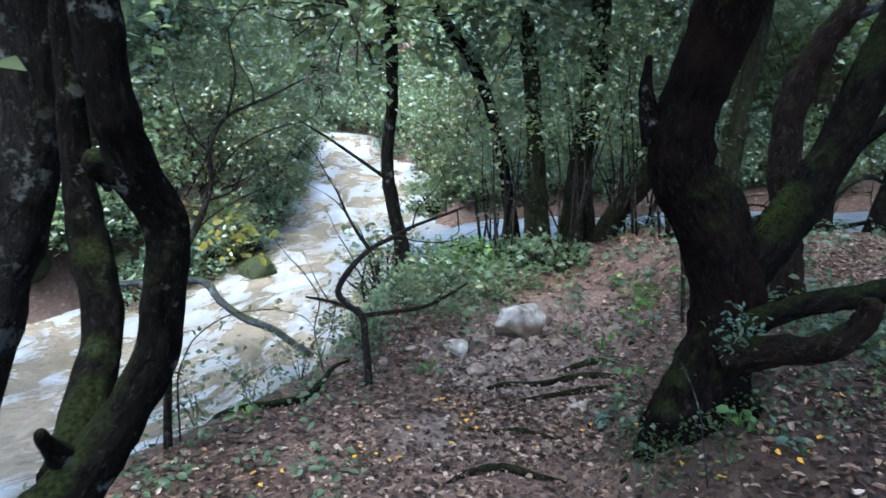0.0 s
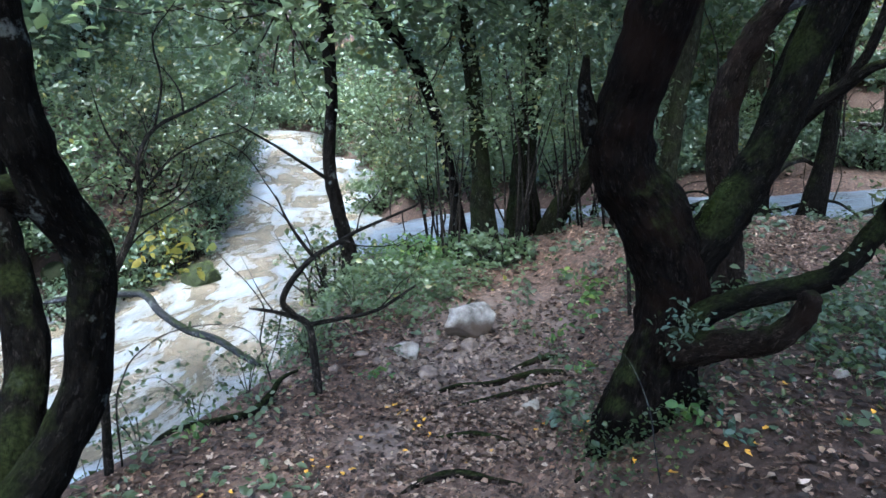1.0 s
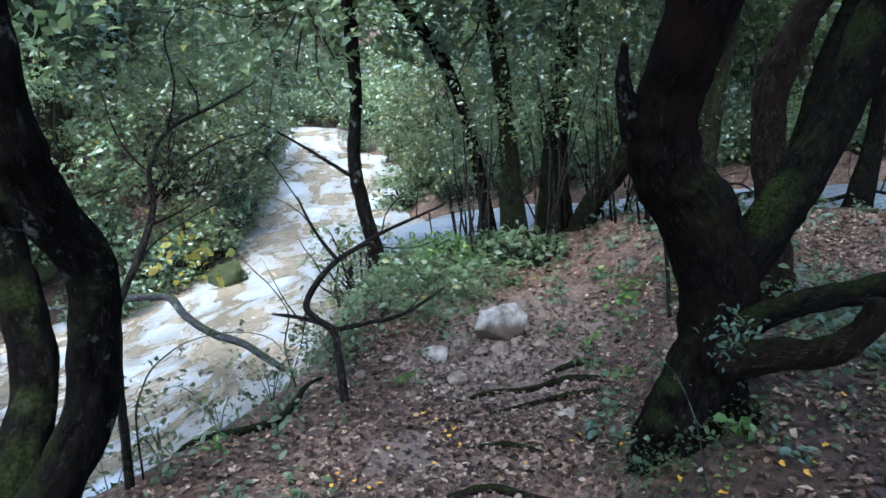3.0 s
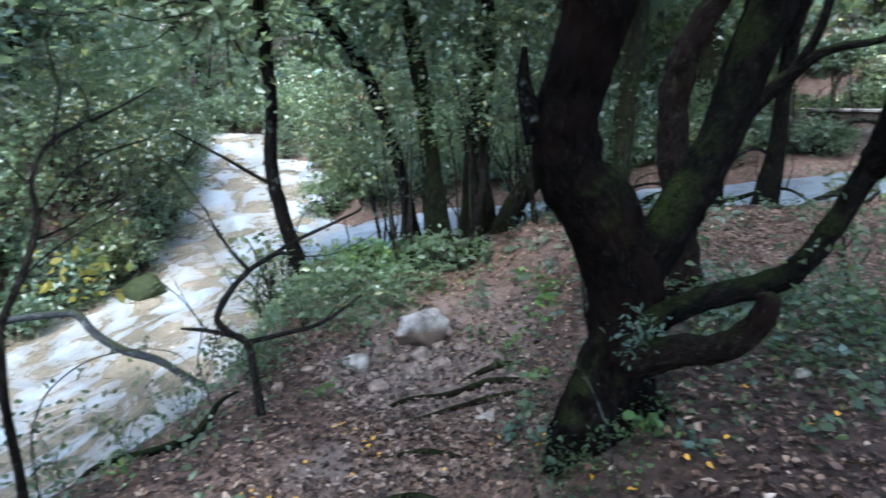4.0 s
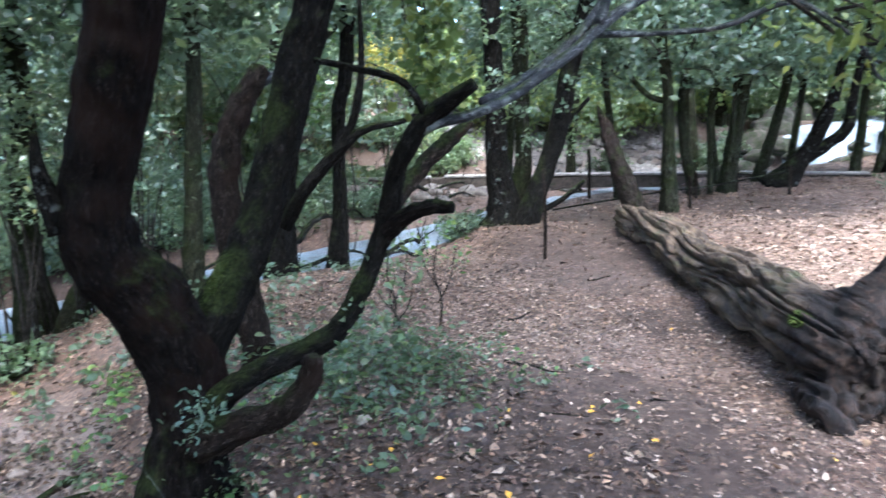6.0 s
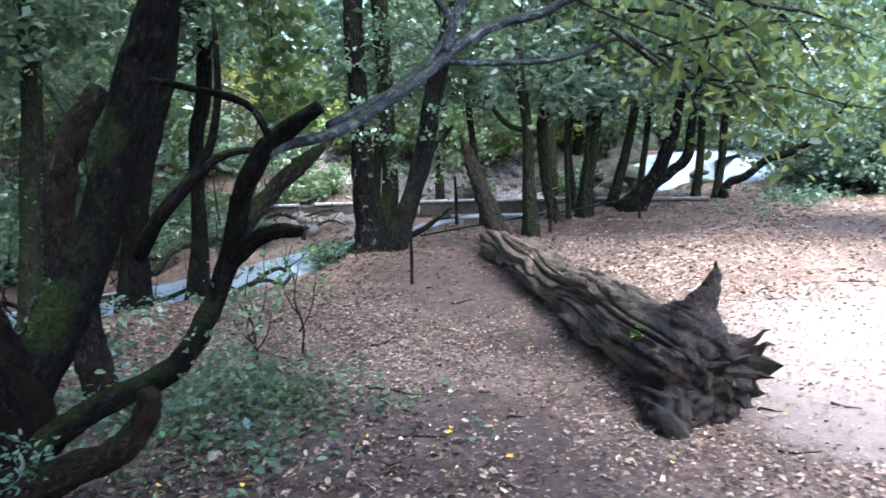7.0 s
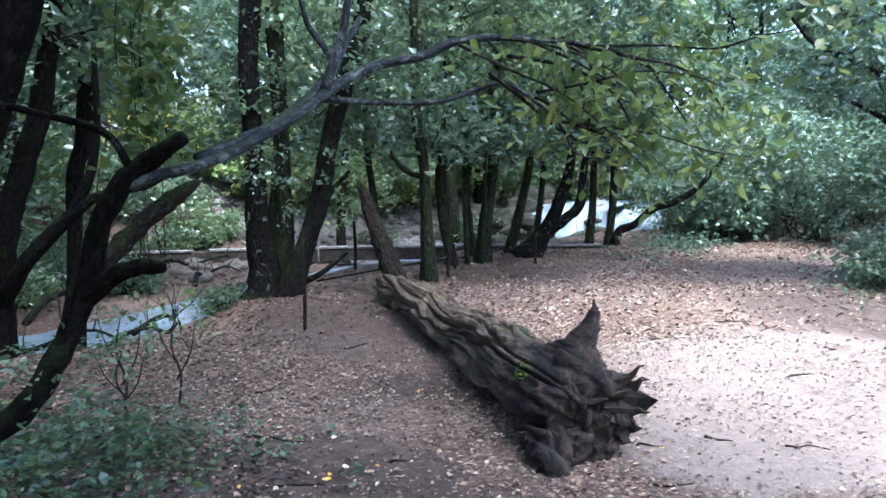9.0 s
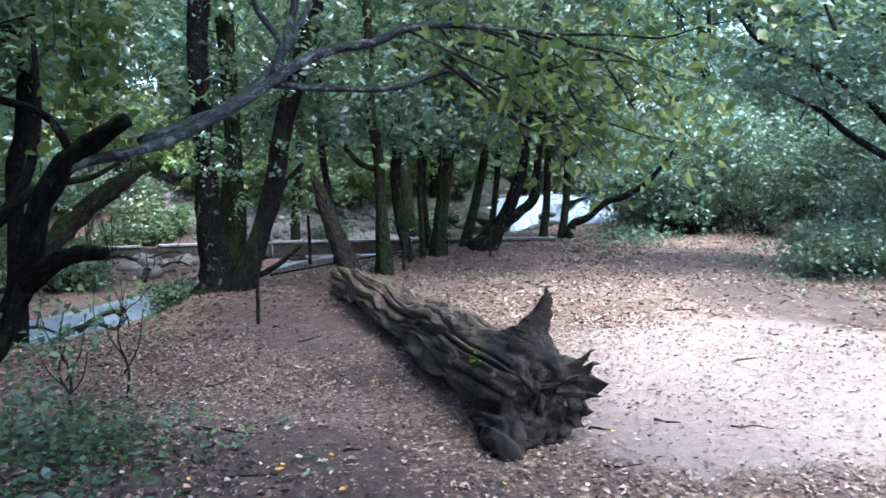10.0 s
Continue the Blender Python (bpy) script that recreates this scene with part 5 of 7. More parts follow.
AT = (8.3, 5.6, hz(8.3, 5.6))
t = thing("dead_snag", AT, "leaning broken grey-brown snag behind the fallen log", "dead tree")
tube("trunk", [(8.28, 5.55, -0.2, 0.19), (8.3, 5.63, 0.09, 0.15), (8.36, 5.88, 0.5, 0.132), (8.41, 6.14, 1.0, 0.105), (8.42, 6.28, 1.30, 0.07), (8.40, 6.36, 1.48, 0.02)], DEAD, t, origin=AT, segs=26, step=9, knobs=0.2, flare=0.2, fine=0.08)

# ---- the fallen log ----
MOSS_AT = (4.33, 1.78, 0.30)

def fallen_log():
    at = np.array((5.6, 2.9, hz(5.6, 2.9)))
    t = thing("fallen_log", tuple(at), "weathered split log with a jagged dark root end on the clearing", "log")
    body = [(8.1, 5.70, 0.02, 0.11), (7.95, 5.5, 0.04, 0.155), (7.7, 5.22, 0.06, 0.17), (7.3, 4.7, 0.08, 0.165), (6.7, 4.05, 0.09, 0.17), (6.0, 3.3, 0.10, 0.175), (5.42, 2.72, 0.13, 0.19), (4.87, 2.15, 0.15, 0.21), (4.52, 1.78, 0.16, 0.235), (4.30, 1.55, 0.16, 0.245), (4.18, 1.42, 0.15, 0.20)]
    spike = [(4.34, 1.50, 0.22, 0.16), (4.37, 1.49, 0.38, 0.14), (4.40, 1.48, 0.49, 0.10), (4.42, 1.44, 0.60, 0.060), (4.43, 1.42, 0.68, 0.033), (4.43, 1.41, 0.765, 0.010)]
    ramp_root = [(4.75, 2.12, 0.24, 0.12), (4.58, 1.84, 0.33, 0.09), (4.47, 1.59, 0.43, 0.07), (4.41, 1.46, 0.53, 0.045)]
    points = [[(4.26, 1.36, 0.24, 0.12), (4.27, 1.22, 0.28, 0.06)], [(4.26, 1.34, 0.14, 0.14), (4.28, 1.18, 0.14, 0.08)], [(4.20, 1.44, 0.22, 0.12), (4.13, 1.37, 0.24, 0.06)]]
    feet = [[(4.44, 1.72, 0.06, 0.16), (4.22, 1.59, 0.02, 0.13), (4.05, 1.51, -0.01, 0.10), (3.92, 1.45, -0.04, 0.085), (3.78, 1.42, -0.08, 0.075)], [(3.95, 1.53, -0.03, 0.05), (3.80, 1.49, -0.09, 0.05)], [(4.32, 1.48, 0.12, 0.20), (4.24, 1.37, 0.02, 0.13), (4.19, 1.31, -0.06, 0.085), (4.16, 1.28, -0.14, 0.05)], [(4.10, 1.40, 0.0, 0.10), (4.04, 1.37, -0.10, 0.05)]]
    vs, fs = [], []
    for line in [body, spike, ramp_root] + points + feet:
        v, f, _ = tube_data(line, segs=20, step=6, knobs=0.10 if line is body else 0.05, origin=tuple(at))
        fs += [tuple(k + len(vs) for k in q) for q in f]
        vs += v
    rough = mesh_ob("trunk", vs, fs, LOG_WOOD, t)
    skin = rough.modifiers.new("skin", "REMESH")
    skin.mode, skin.voxel_size = "VOXEL", 0.0115
    deps = bpy.context.evaluated_depsgraph_get()
    deps.update()
    got = rough.evaluated_get(deps).to_mesh()
    n = len(got.vertices)
    co, nor = np.zeros(n * 3), np.zeros(n * 3)
    got.vertices.foreach_get("co", co)
    got.vertices.foreach_get("normal", nor)
    faces = [tuple(p.vertices) for p in got.polygons]
    co, nor = co.reshape(-1, 3), nor.reshape(-1, 3)
    rough.modifiers.remove(skin)
    ax = np.array((-0.68, -0.733, 0.0))
    sd = np.array((0.733, -0.68, 0.0))
    grain, wet, out = np.zeros((n, 3)), np.zeros(n), np.zeros((n, 3))
    for k in range(n):
        p = co[k]
        u, v, w = float(p @ ax), float(p @ sd), float(p[2])
        end = min(1.0, max(0.0, (u - 1.15) / 0.55))
        sag = 0.16 * noise.noise(Vector((u * 0.7, v * 0.8, 1.0)))
        long = 1 - 0.8 * abs(float(nor[k] @ ax))
        ridge = 1 - 2.6 * abs(noise.noise(Vector((u * 0.32, v * 8.0, (w + sag) * 12.0))))
        crease = abs(noise.noise(Vector((u * 0.7, v * 19.0, (w + sag) * 26.0)) + Vector((3, 1, 8)))) ** 0.6
        plate = noise.noise(Vector((u * 0.8, v * 3.4, (w + sag) * 5.0)) + Vector((7, 2, 5)))
        split = abs(noise.noise(Vector((u * 0.35, v * 9.0, (w + sag) * 13.0)) + Vector((1, 9, 4))))
        h = (0.35 + 0.65 * long) * 0.034 * (1 - 0.45 * end) * (crease - 0.45) + long * (0.030 * ridge + 0.055 * (1 if plate > 0.09 else 0 if plate < 0.04 else (plate - 0.04) / 0.05) - 0.080 * max(0.0, 1 - split / 0.12)) + 0.010 * noise.noise(Vector((u * 2.5, v * 26, w * 34))) + 0.022 * end * (0.5 - 1.6 * abs(noise.noise(Vector((u * 9, v * 15, w * 11)))))
        thin = min(1.0, max(0.22, 1.3 - 2.6 * max(0.0, w + at[2] - 0.28) / 0.3)) if u > 1.0 else 1.0
        thin = min(thin, max(0.5, 1 - max(0.0, v - 0.30) / 0.12))
        out[k] = p + nor[k] * (h - 0.006) * thin
        grain[k] = (v, w + sag, u)
        wet[k] = min(1.0, max(0.0, (u - 1.28) / 0.40 + 0.5 * plate))
    bpy.data.objects.remove(rough)
    log = mesh_ob("trunk", out, faces, LOG_WOOD, t, grain=grain)
    log.data.attributes.new("wet", "FLOAT", "POINT").data.foreach_set("value", wet.astype(np.float32))
    g = random.Random(4)
    core = Vector((4.30, 1.42, 0.16))
    for tip, broad in (((4.27, 1.06, 0.46), 0.08), ((4.30, 1.04, 0.37), 0.08), ((4.28, 0.99, 0.27), 0.12), ((4.29, 1.03, 0.19), 0.11), ((4.27, 1.07, 0.10), 0.10), ((4.24, 1.12, 0.02), 0.11), ((4.16, 1.20, -0.04), 0.12), ((4.12, 1.22, 0.28), 0.07), ((4.08, 1.30, 0.12), 0.10), ((4.20, 1.13, 0.32), 0.08), ((4.02, 1.38, 0.04), 0.08), ((4.12, 1.16, 0.16), 0.06)):
        tip = Vector(tip)
        d = tip - core
        side = d.cross(Vector((g.gauss(0, 1), g.gauss(0, 1), g.gauss(0, 1)))).normalized()
        thick = d.cross(side).normalized()
        bm = bmesh.new()
        rings = []
        for q, k in ((0.25, 1.3), (0.45, 1.1), (0.62, 0.85), (0.78, 0.5), (0.91, 0.22)):
            c = core + d * q + side * g.gauss(0, 0.012) + thick * g.gauss(0, 0.01)
            rings.append([bm.verts.new(c + (side * math.cos(a) * broad + thick * math.sin(a) * broad * 0.45) * k * g.uniform(0.7, 1.3) - Vector(at)) for a in (0.2, 1.1, 2.3, 3.3, 4.1, 5.3)])
        end = bm.verts.new(tip - Vector(at))
        for r0, r1 in zip(rings[:-1], rings[1:]):
            for k in range(6):
                bm.faces.new((r0[k], r0[(k + 1) % 6], r1[(k + 1) % 6], r1[k]))
        for k in range(6):
            bm.faces.new((rings[-1][k], rings[-1][(k + 1) % 6], end))
        bmesh.ops.recalc_face_normals(bm, faces=bm.faces)
        part("root_shard", bm, ROOT_WOOD, t, "jagged dark rotten root splinter").data.shade_flat()
    near = np.argsort(np.linalg.norm((out + at - np.array(MOSS_AT)) * np.array((1, 1, 1.8)), axis=1))[:170]
    pts = out[near] + nor[near] * 0.006 + at
    leaf_mesh("moss_patch", pts, 0.022, MOSS_BRIGHT, t, "patch of bright green moss", origin=tuple(at), flat=0.7)
    return t


fallen_log()

# timber beam along the channel, stakes and a sagging rope
def beam(a, b, w, h, material, label):
    d = Vector(b) - Vector(a)
    L, ang = d.length, math.atan2(d.y, d.x)
    bm = bmesh.new()
    n = 40
    ring = []
    for i in range(n + 1):
        x = L * i / n
        row = []
        for y, z in ((-w / 2, 0), (-w / 2, h * 0.92), (-w * 0.42, h), (w * 0.42, h), (w / 2, h * 0.92), (w / 2, 0)):
            j = noise.noise(Vector((x * 1.4, y * 3, z * 3))) * 0.018
            row.append(bm.verts.new((x, y + j, z + j + d.z * i / n)))
        ring.append(row)
    for r0, r1 in zip(ring[:-1], ring[1:]):
        for k in range(6):
            bm.faces.new((r0[k], r0[(k + 1) % 6], r1[(k + 1) % 6], r1[k]))
    bm.faces.new(ring[0][::-1])
    bm.faces.new(ring[-1])
    bmesh.ops.recalc_face_normals(bm, faces=bm.faces)
    t = thing("timber_beam", a, label, "beam")
    t.rotation_euler = (0, 0, ang)
    part("plank", bm, material, t).data.shade_flat()
    # added pale strips paint the light on the wet top
    bm = bmesh.new()
    for i in range(int(L / 2.4) + 1):
        x0, x1 = 2.4 * i + 0.02, min(L, 2.4 * i + 2.38)
        if x1 - x0 < 0.3:
            continue
        box = bmesh.ops.create_cube(bm, size=1.0)["verts"]
        for v in box:
            v.co = Vector(((x0 + x1) / 2 + v.co.x * (x1 - x0), v.co.y * w * 1.12, h + 0.026 + v.co.z * 0.035 + 0.012 * math.sin(2.2 * i + v.co.x)))
    part("top_board", bm, TOP_SHEEN, t, "pale strips added for the light on the beam's wet top").data.shade_flat()
    return t


BEAMS = [(15.85, 5.36), (14.30, 8.30), (12.40, 10.75), (10.70, 12.85), (7.80, 15.80)]
for i, ((ax, ay), (bx, by)) in enumerate(zip(BEAMS[:-1], BEAMS[1:])):
    d = Vector((bx - ax, by - ay)).normalized() * 0.02
    beam((ax + d.x, ay + d.y, -0.33), (bx - d.x, by - d.y, -0.33), 0.28, 0.26, BEAM, "long weathered beam lying along the channel")
    for s in (0.15, 0.85):
        px, py = ax + (bx - ax) * s, ay + (by - ay) * s
        if hz(px, py) < -0.35:
            rock("footing_stone", (px, py, hz(px, py) + (-0.34 - hz(px, py)) / 2 - 0.02), (0.25, 0.25, max(0.06, (-0.34 - hz(px, py)) * 0.62)), STONE_WET, "dark stone carrying the beam", "rock", "stones under the beam", seed=i * 2 + 300, detail=2)


def stake(x, y, h, r):
    z = hz(x, y)
    t = thing("stake", (x, y, z), "thin wooden stake driven in beside the channel", "stake", "stakes by the channel")
    tube("post", [(x, y, z - 0.1, r), (x + 0.01, y, z + h * 0.5, r * 0.95), (x, y + 0.01, z + h, r * 0.85)], DEAD, t, origin=(x, y, z), segs=8, knobs=0.1)


for x, y, h, r in ((10.28, 7.97, 0.85, 0.032), (6.4, 5.56, 1.05, 0.022), (10.25, 6.0, 0.5, 0.035), (11.24, 6.48, 0.45, 0.035), (12.52, 6.43, 0.5, 0.035), (12.49, 5.47, 0.5, 0.03)):
    stake(x, y, h, r)
t = thing("low_rail", (9.3, 6.3, hz(9.3, 6.3)), "thin dark pole sagging between the stakes", "rail")
tube("pole", [(8.2, 7.0, 0.0, 0.014), (8.9, 6.75, 0.05, 0.014), (9.9, 6.25, 0.14, 0.014), (10.9, 5.95, 0.16, 0.014), (12.4, 5.6, 0.25, 0.014), (13.5, 6.1, 0.1, 0.014)], BARK_DARK, t, origin=(9.3, 6.3, hz(9.3, 6.3)), segs=8, knobs=0.15)


AT = (13.5, -2.6, hz(13.5, -2.6))
plain_tree("leaning_tree", "dark boughs arching out over the clearing's edge", [[(13.2, -3.0, -0.1, 0.12), (12.8, -1.8, 1.0, 0.08), (12.52, -0.74, 1.63, 0.055), (12.53, -0.26, 1.97, 0.05), (12.53, 0.12, 2.32, 0.04), (12.52, 0.5, 2.54, 0.02)]], BARK_DARK, [((12.6, 0.0, 2.9), (1.0, 1.3, 0.7), 30, 30, 0.28, 0.08, LEAF_BLUE)],
           limbs=[[(12.7, -1.4, 1.25, 0.06), (13.4, -0.6, 2.4, 0.06), (14.3, 0.4, 3.3, 0.05), (14.5, 1.1, 3.7, 0.045), (14.45, 1.5, 4.2, 0.03)]])
plain_tree("curved_tree", "dark stem curving low beside the cascade", [[(16.6, 5.3, 0.0, 0.1), (16.68, 5.2, 0.24, 0.096), (16.8, 4.91, 0.37, 0.09), (16.91, 4.54, 0.71, 0.085), (17.04, 4.05, 0.9, 0.08), (17.15, 3.56, 1.25, 0.06), (17.3, 3.0, 2.0, 0.03)]], BARK_DARK, [((17.3, 3.2, 2.4), (0.9, 0.9, 0.7), 26, 30, 0.26, 0.085, LEAF_DARK)])


for x0, y0, x1, y1, rise, r in ((3.6, 8.4, 5.6, 7.9, 0.35, 0.045), (4.4, 8.0, 4.9, 9.9, 0.3, 0.035), (5.6, 10.0, 7.4, 10.6, 0.4, 0.05), (6.0, 8.2, 7.2, 8.6, 0.25, 0.035), (3.4, 10.9, 5.2, 11.2, 0.5, 0.05), (8.6, 10.4, 10.2, 11.0, 0.3, 0.045), (11.2, 10.6, 12.9, 11.9, 0.35, 0.05), (5.2, 7.4, 6.4, 7.6, 0.3, 0.03), (2.9, 9.0, 4.2, 8.6, 0.4, 0.035), (9.2, 12.2, 11.0, 12.0, 0.4, 0.05), (7.0, 13.4, 9.2, 14.4, 0.4, 0.07), (9.6, 14.0, 11.4, 15.2, 0.5, 0.08), (6.2, 11.4, 8.0, 12.0, 0.3, 0.06), (8.6, 15.6, 10.4, 15.0, 0.5, 0.07), (10.6, 13.6, 12.4, 14.0, 0.3, 0.05), (5.0, 12.4, 6.6, 13.0, 0.5, 0.07)):
    at = (x0, y0, hz(x0, y0))
    t = thing("fallen_limb", at, "crooked dark limb fallen along the channel bank", "branch", "limbs along the channel")
    line = []
    for k in range(7):
        s = k / 6
        px, py = x0 + (x1 - x0) * s + 0.12 * math.sin(5 * s + x0), y0 + (y1 - y0) * s + 0.12 * math.cos(4 * s + y0)
        line.append((px, py, max(hz(px, py), -0.5) + rise * math.sin(math.pi * s) * (0.6 + 0.4 * math.sin(9 * s)) + 0.02, r * (1.1 - 0.8 * s)))
    tube("limb", line, BARK_LICHEN, t, origin=at, segs=9, knobs=0.2)
    tubes("twigwork", limbs_out([line[k][:3] for k in (2, 3, 4, 5)], [(0.4 * math.sin(k * 2 + x0), 0.4 * math.cos(k * 3), 1) for k in range(4)], 0.6, r * 0.3, 0.3), TWIG, t, origin=at, segs=4, step=3, knobs=0)


def wiggle(points):
    s = spline(points, 3)
    return [tuple(p) for p in s + rng.normal(size=s.shape) * 0.012][:5]


def stick(points, r, label="thin dry stick lying in the litter"):
    x, y = points[0]
    at = (x, y, hz(x, y))
    t = thing("stick", at, label, "stick", "sticks on the ground")
    tube("twig", [(px, py, hz(px, py) + r * 0.6, r * (0.75 - 0.15 * k)) for k, (px, py) in enumerate(wiggle(points))], TWIG, t, origin=at, segs=7, knobs=0.2)


for line, r in (([(3.30, 3.1), (3.45, 2.9), (3.52, 2.66), (3.58, 2.4)], 0.016), ([(4.19, 3.98), (4.4, 3.98), (4.65, 4.04)], 0.02), ([(4.79, 0.84), (4.82, 0.74), (4.81, 0.62)], 0.014), ([(3.5, 2.22), (3.57, 2.18), (3.64, 2.1)], 0.012), ([(4.88, 0.4), (4.95, 0.21)], 0.008),
                ([(7.33, 1.89), (7.44, 1.78)], 0.016), ([(4.45, 1.16), (4.47, 1.06), (4.45, 0.94)], 0.012), ([(5.6, 4.3), (5.9, 4.25)], 0.014), ([(2.9, 2.5), (3.05, 2.3)], 0.008), ([(6.6, 0.6), (6.75, 0.45)], 0.012), ([(8.5, 1.5), (8.7, 1.2)], 0.012), ([(3.9, 0.9), (4.0, 0.72)], 0.008)):
    stick(line, r)


# ---- undergrowth ----
def shrub(name, place, spread, count, each, radius, size, material, label, group="", stems=6, droop=0.3, height=None):
    x, y = place
    z = hz(x, y)
    at = (x, y, z)
    hgt = height if height is not None else spread[2]
    t = thing(name, at, label, "shrub", group)
    pts, hubs = clumps((x, y, z + hgt), spread, int(count * 1.45), int(each * 1.0), radius * 0.95)
    ok = pts[:, 2] > height_of(pts) + 0.01
    leaf_mesh("leafage", pts[ok], size * 1.25, material, t, origin=at, droop=droop)
    lines = []
    for h in hubs[:stems * 3]:
        f = np.array(at) + rng.normal(size=3) * np.array((0.2, 0.2, 0)) * spread[0]
        m = (f + h) / 2 + rng.normal(size=3) * 0.12 * spread[0] + np.array((0, 0, 0.1))
        lines.append([(*f, 0.014), (*m, 0.010), (*h, 0.004)])
    tubes("brushwood", lines, TWIG, t, "thin woody stems", origin=at, segs=4, step=2, knobs=0.1)
    return t


def height_of(pts):
    return height(pts[:, 0], pts[:, 1])


def ground_cover(name, centre, spread, count, size, material, label, tall=0.12, each=9, kind="stuff"):
    """Low leafy plants: rosettes of leaves on the soil."""
    hub = np.array(centre)[None] + rng.normal(size=(count, 2)) * np.array(spread)[None]
    p = np.repeat(hub, each, 0) + rng.normal(size=(count * each, 2)) * 0.055
    z = height(p[:, 0], p[:, 1]) + rng.uniform(0.01, 1.0, len(p)) ** 1.4 * tall * np.repeat(rng.uniform(0.4, 1.3, count), each)
    return tagged(leaf_mesh(name, np.column_stack([p, z]), size, material, droop=0.1, slim=0.6, flat=0.35, ovate=centre[0] < 4), label, "plants", kind=kind)


# left bank thickets over the stream
shrub("thicket", (-3.4, 10.2), (1.3, 1.4, 1.25), 120, 34, 0.22, 0.055, LEAF_OLIVE, "olive and yellow thicket overhanging the stream", "bank thickets", 10, height=0.85)
shrub("thicket", (-4.4, 8.6), (1.2, 1.2, 1.4), 90, 34, 0.22, 0.06, LEAF_MID, "dense green thicket on the far bank", "bank thickets", 10, height=1.0)
shrub("thicket", (-3.6, 12.8), (1.0, 1.6, 1.6), 110, 34, 0.25, 0.065, LEAF_MID, "dense green thicket on the far bank", "bank thickets", 8, height=1.2)
shrub("thicket", (-4.6, 15.5), (1.3, 1.8, 1.8), 110, 34, 0.28, 0.075, LEAF_OLIVE, "olive and yellow thicket overhanging the stream", "bank thickets", 8, height=1.4)
shrub("thicket", (-6.4, 8.2), (1.3, 1.2, 1.6), 90, 34, 0.25, 0.065, LEAF_DARK, "dark green thicket on the far bank", "bank thickets", 8, height=1.6)
shrub("thicket", (-6.0, 11.5), (1.6, 1.6, 1.8), 110, 34, 0.28, 0.07, LEAF_DARK, "dark green thicket on the far bank", "bank thickets", 8, height=1.8)
# dense thicket added to shade the bank soil below it
shrub("thicket", (-5.3, 7.7), (0.9, 0.8, 0.8), 90, 34, 0.2, 0.06, LEAF_DARK, "dark green thicket on the far bank", "bank thickets", 8, height=0.95)
# between the waters
shrub("thicket", (0.4, 13.0), (1.4, 1.0, 1.1), 90, 34, 0.24, 0.06, LEAF_MID, "light green thicket between the two waters", "bank thickets", 8, height=1.0)
shrub("thicket", (2.2, 13.2), (1.6, 1.2, 1.4), 110, 34, 0.26, 0.065, LEAF_DARK, "dark green thicket between the two waters", "bank thickets", 8, height=1.2)
shrub("thicket", (0.4, 16.5), (1.8, 1.5, 1.6), 110, 34, 0.28, 0.075, LEAF_MID, "light green thicket between the two waters", "bank thickets", 8, height=1.4)
shrub("thicket", (4.4, 12.6), (1.3, 0.9, 0.8), 60, 34, 0.24, 0.065, LEAF_DARK, "dark green thicket between the two waters", "bank thickets", 8, height=0.7)
shrub("bank_bush", (0.35, 7.1), (0.7, 0.45, 0.14), 50, 24, 0.10, 0.042, LEAF_LIGHT, "fresh low green bush on the stream bank", "", 8, height=0.10)
shrub("bank_bush", (0.95, 6.9), (0.5, 0.45, 0.18), 30, 24, 0.11, 0.05, LEAF_MID, "green bush at the foot of the trunks", "", 6, height=0.14)
shrub("bank_bush", (-0.7, 7.0), (0.4, 0.4, 0.5), 16, 20, 0.14, 0.05, LEAF_OLIVE, "sparse bush on the stream bank", "", 6, height=0.5)
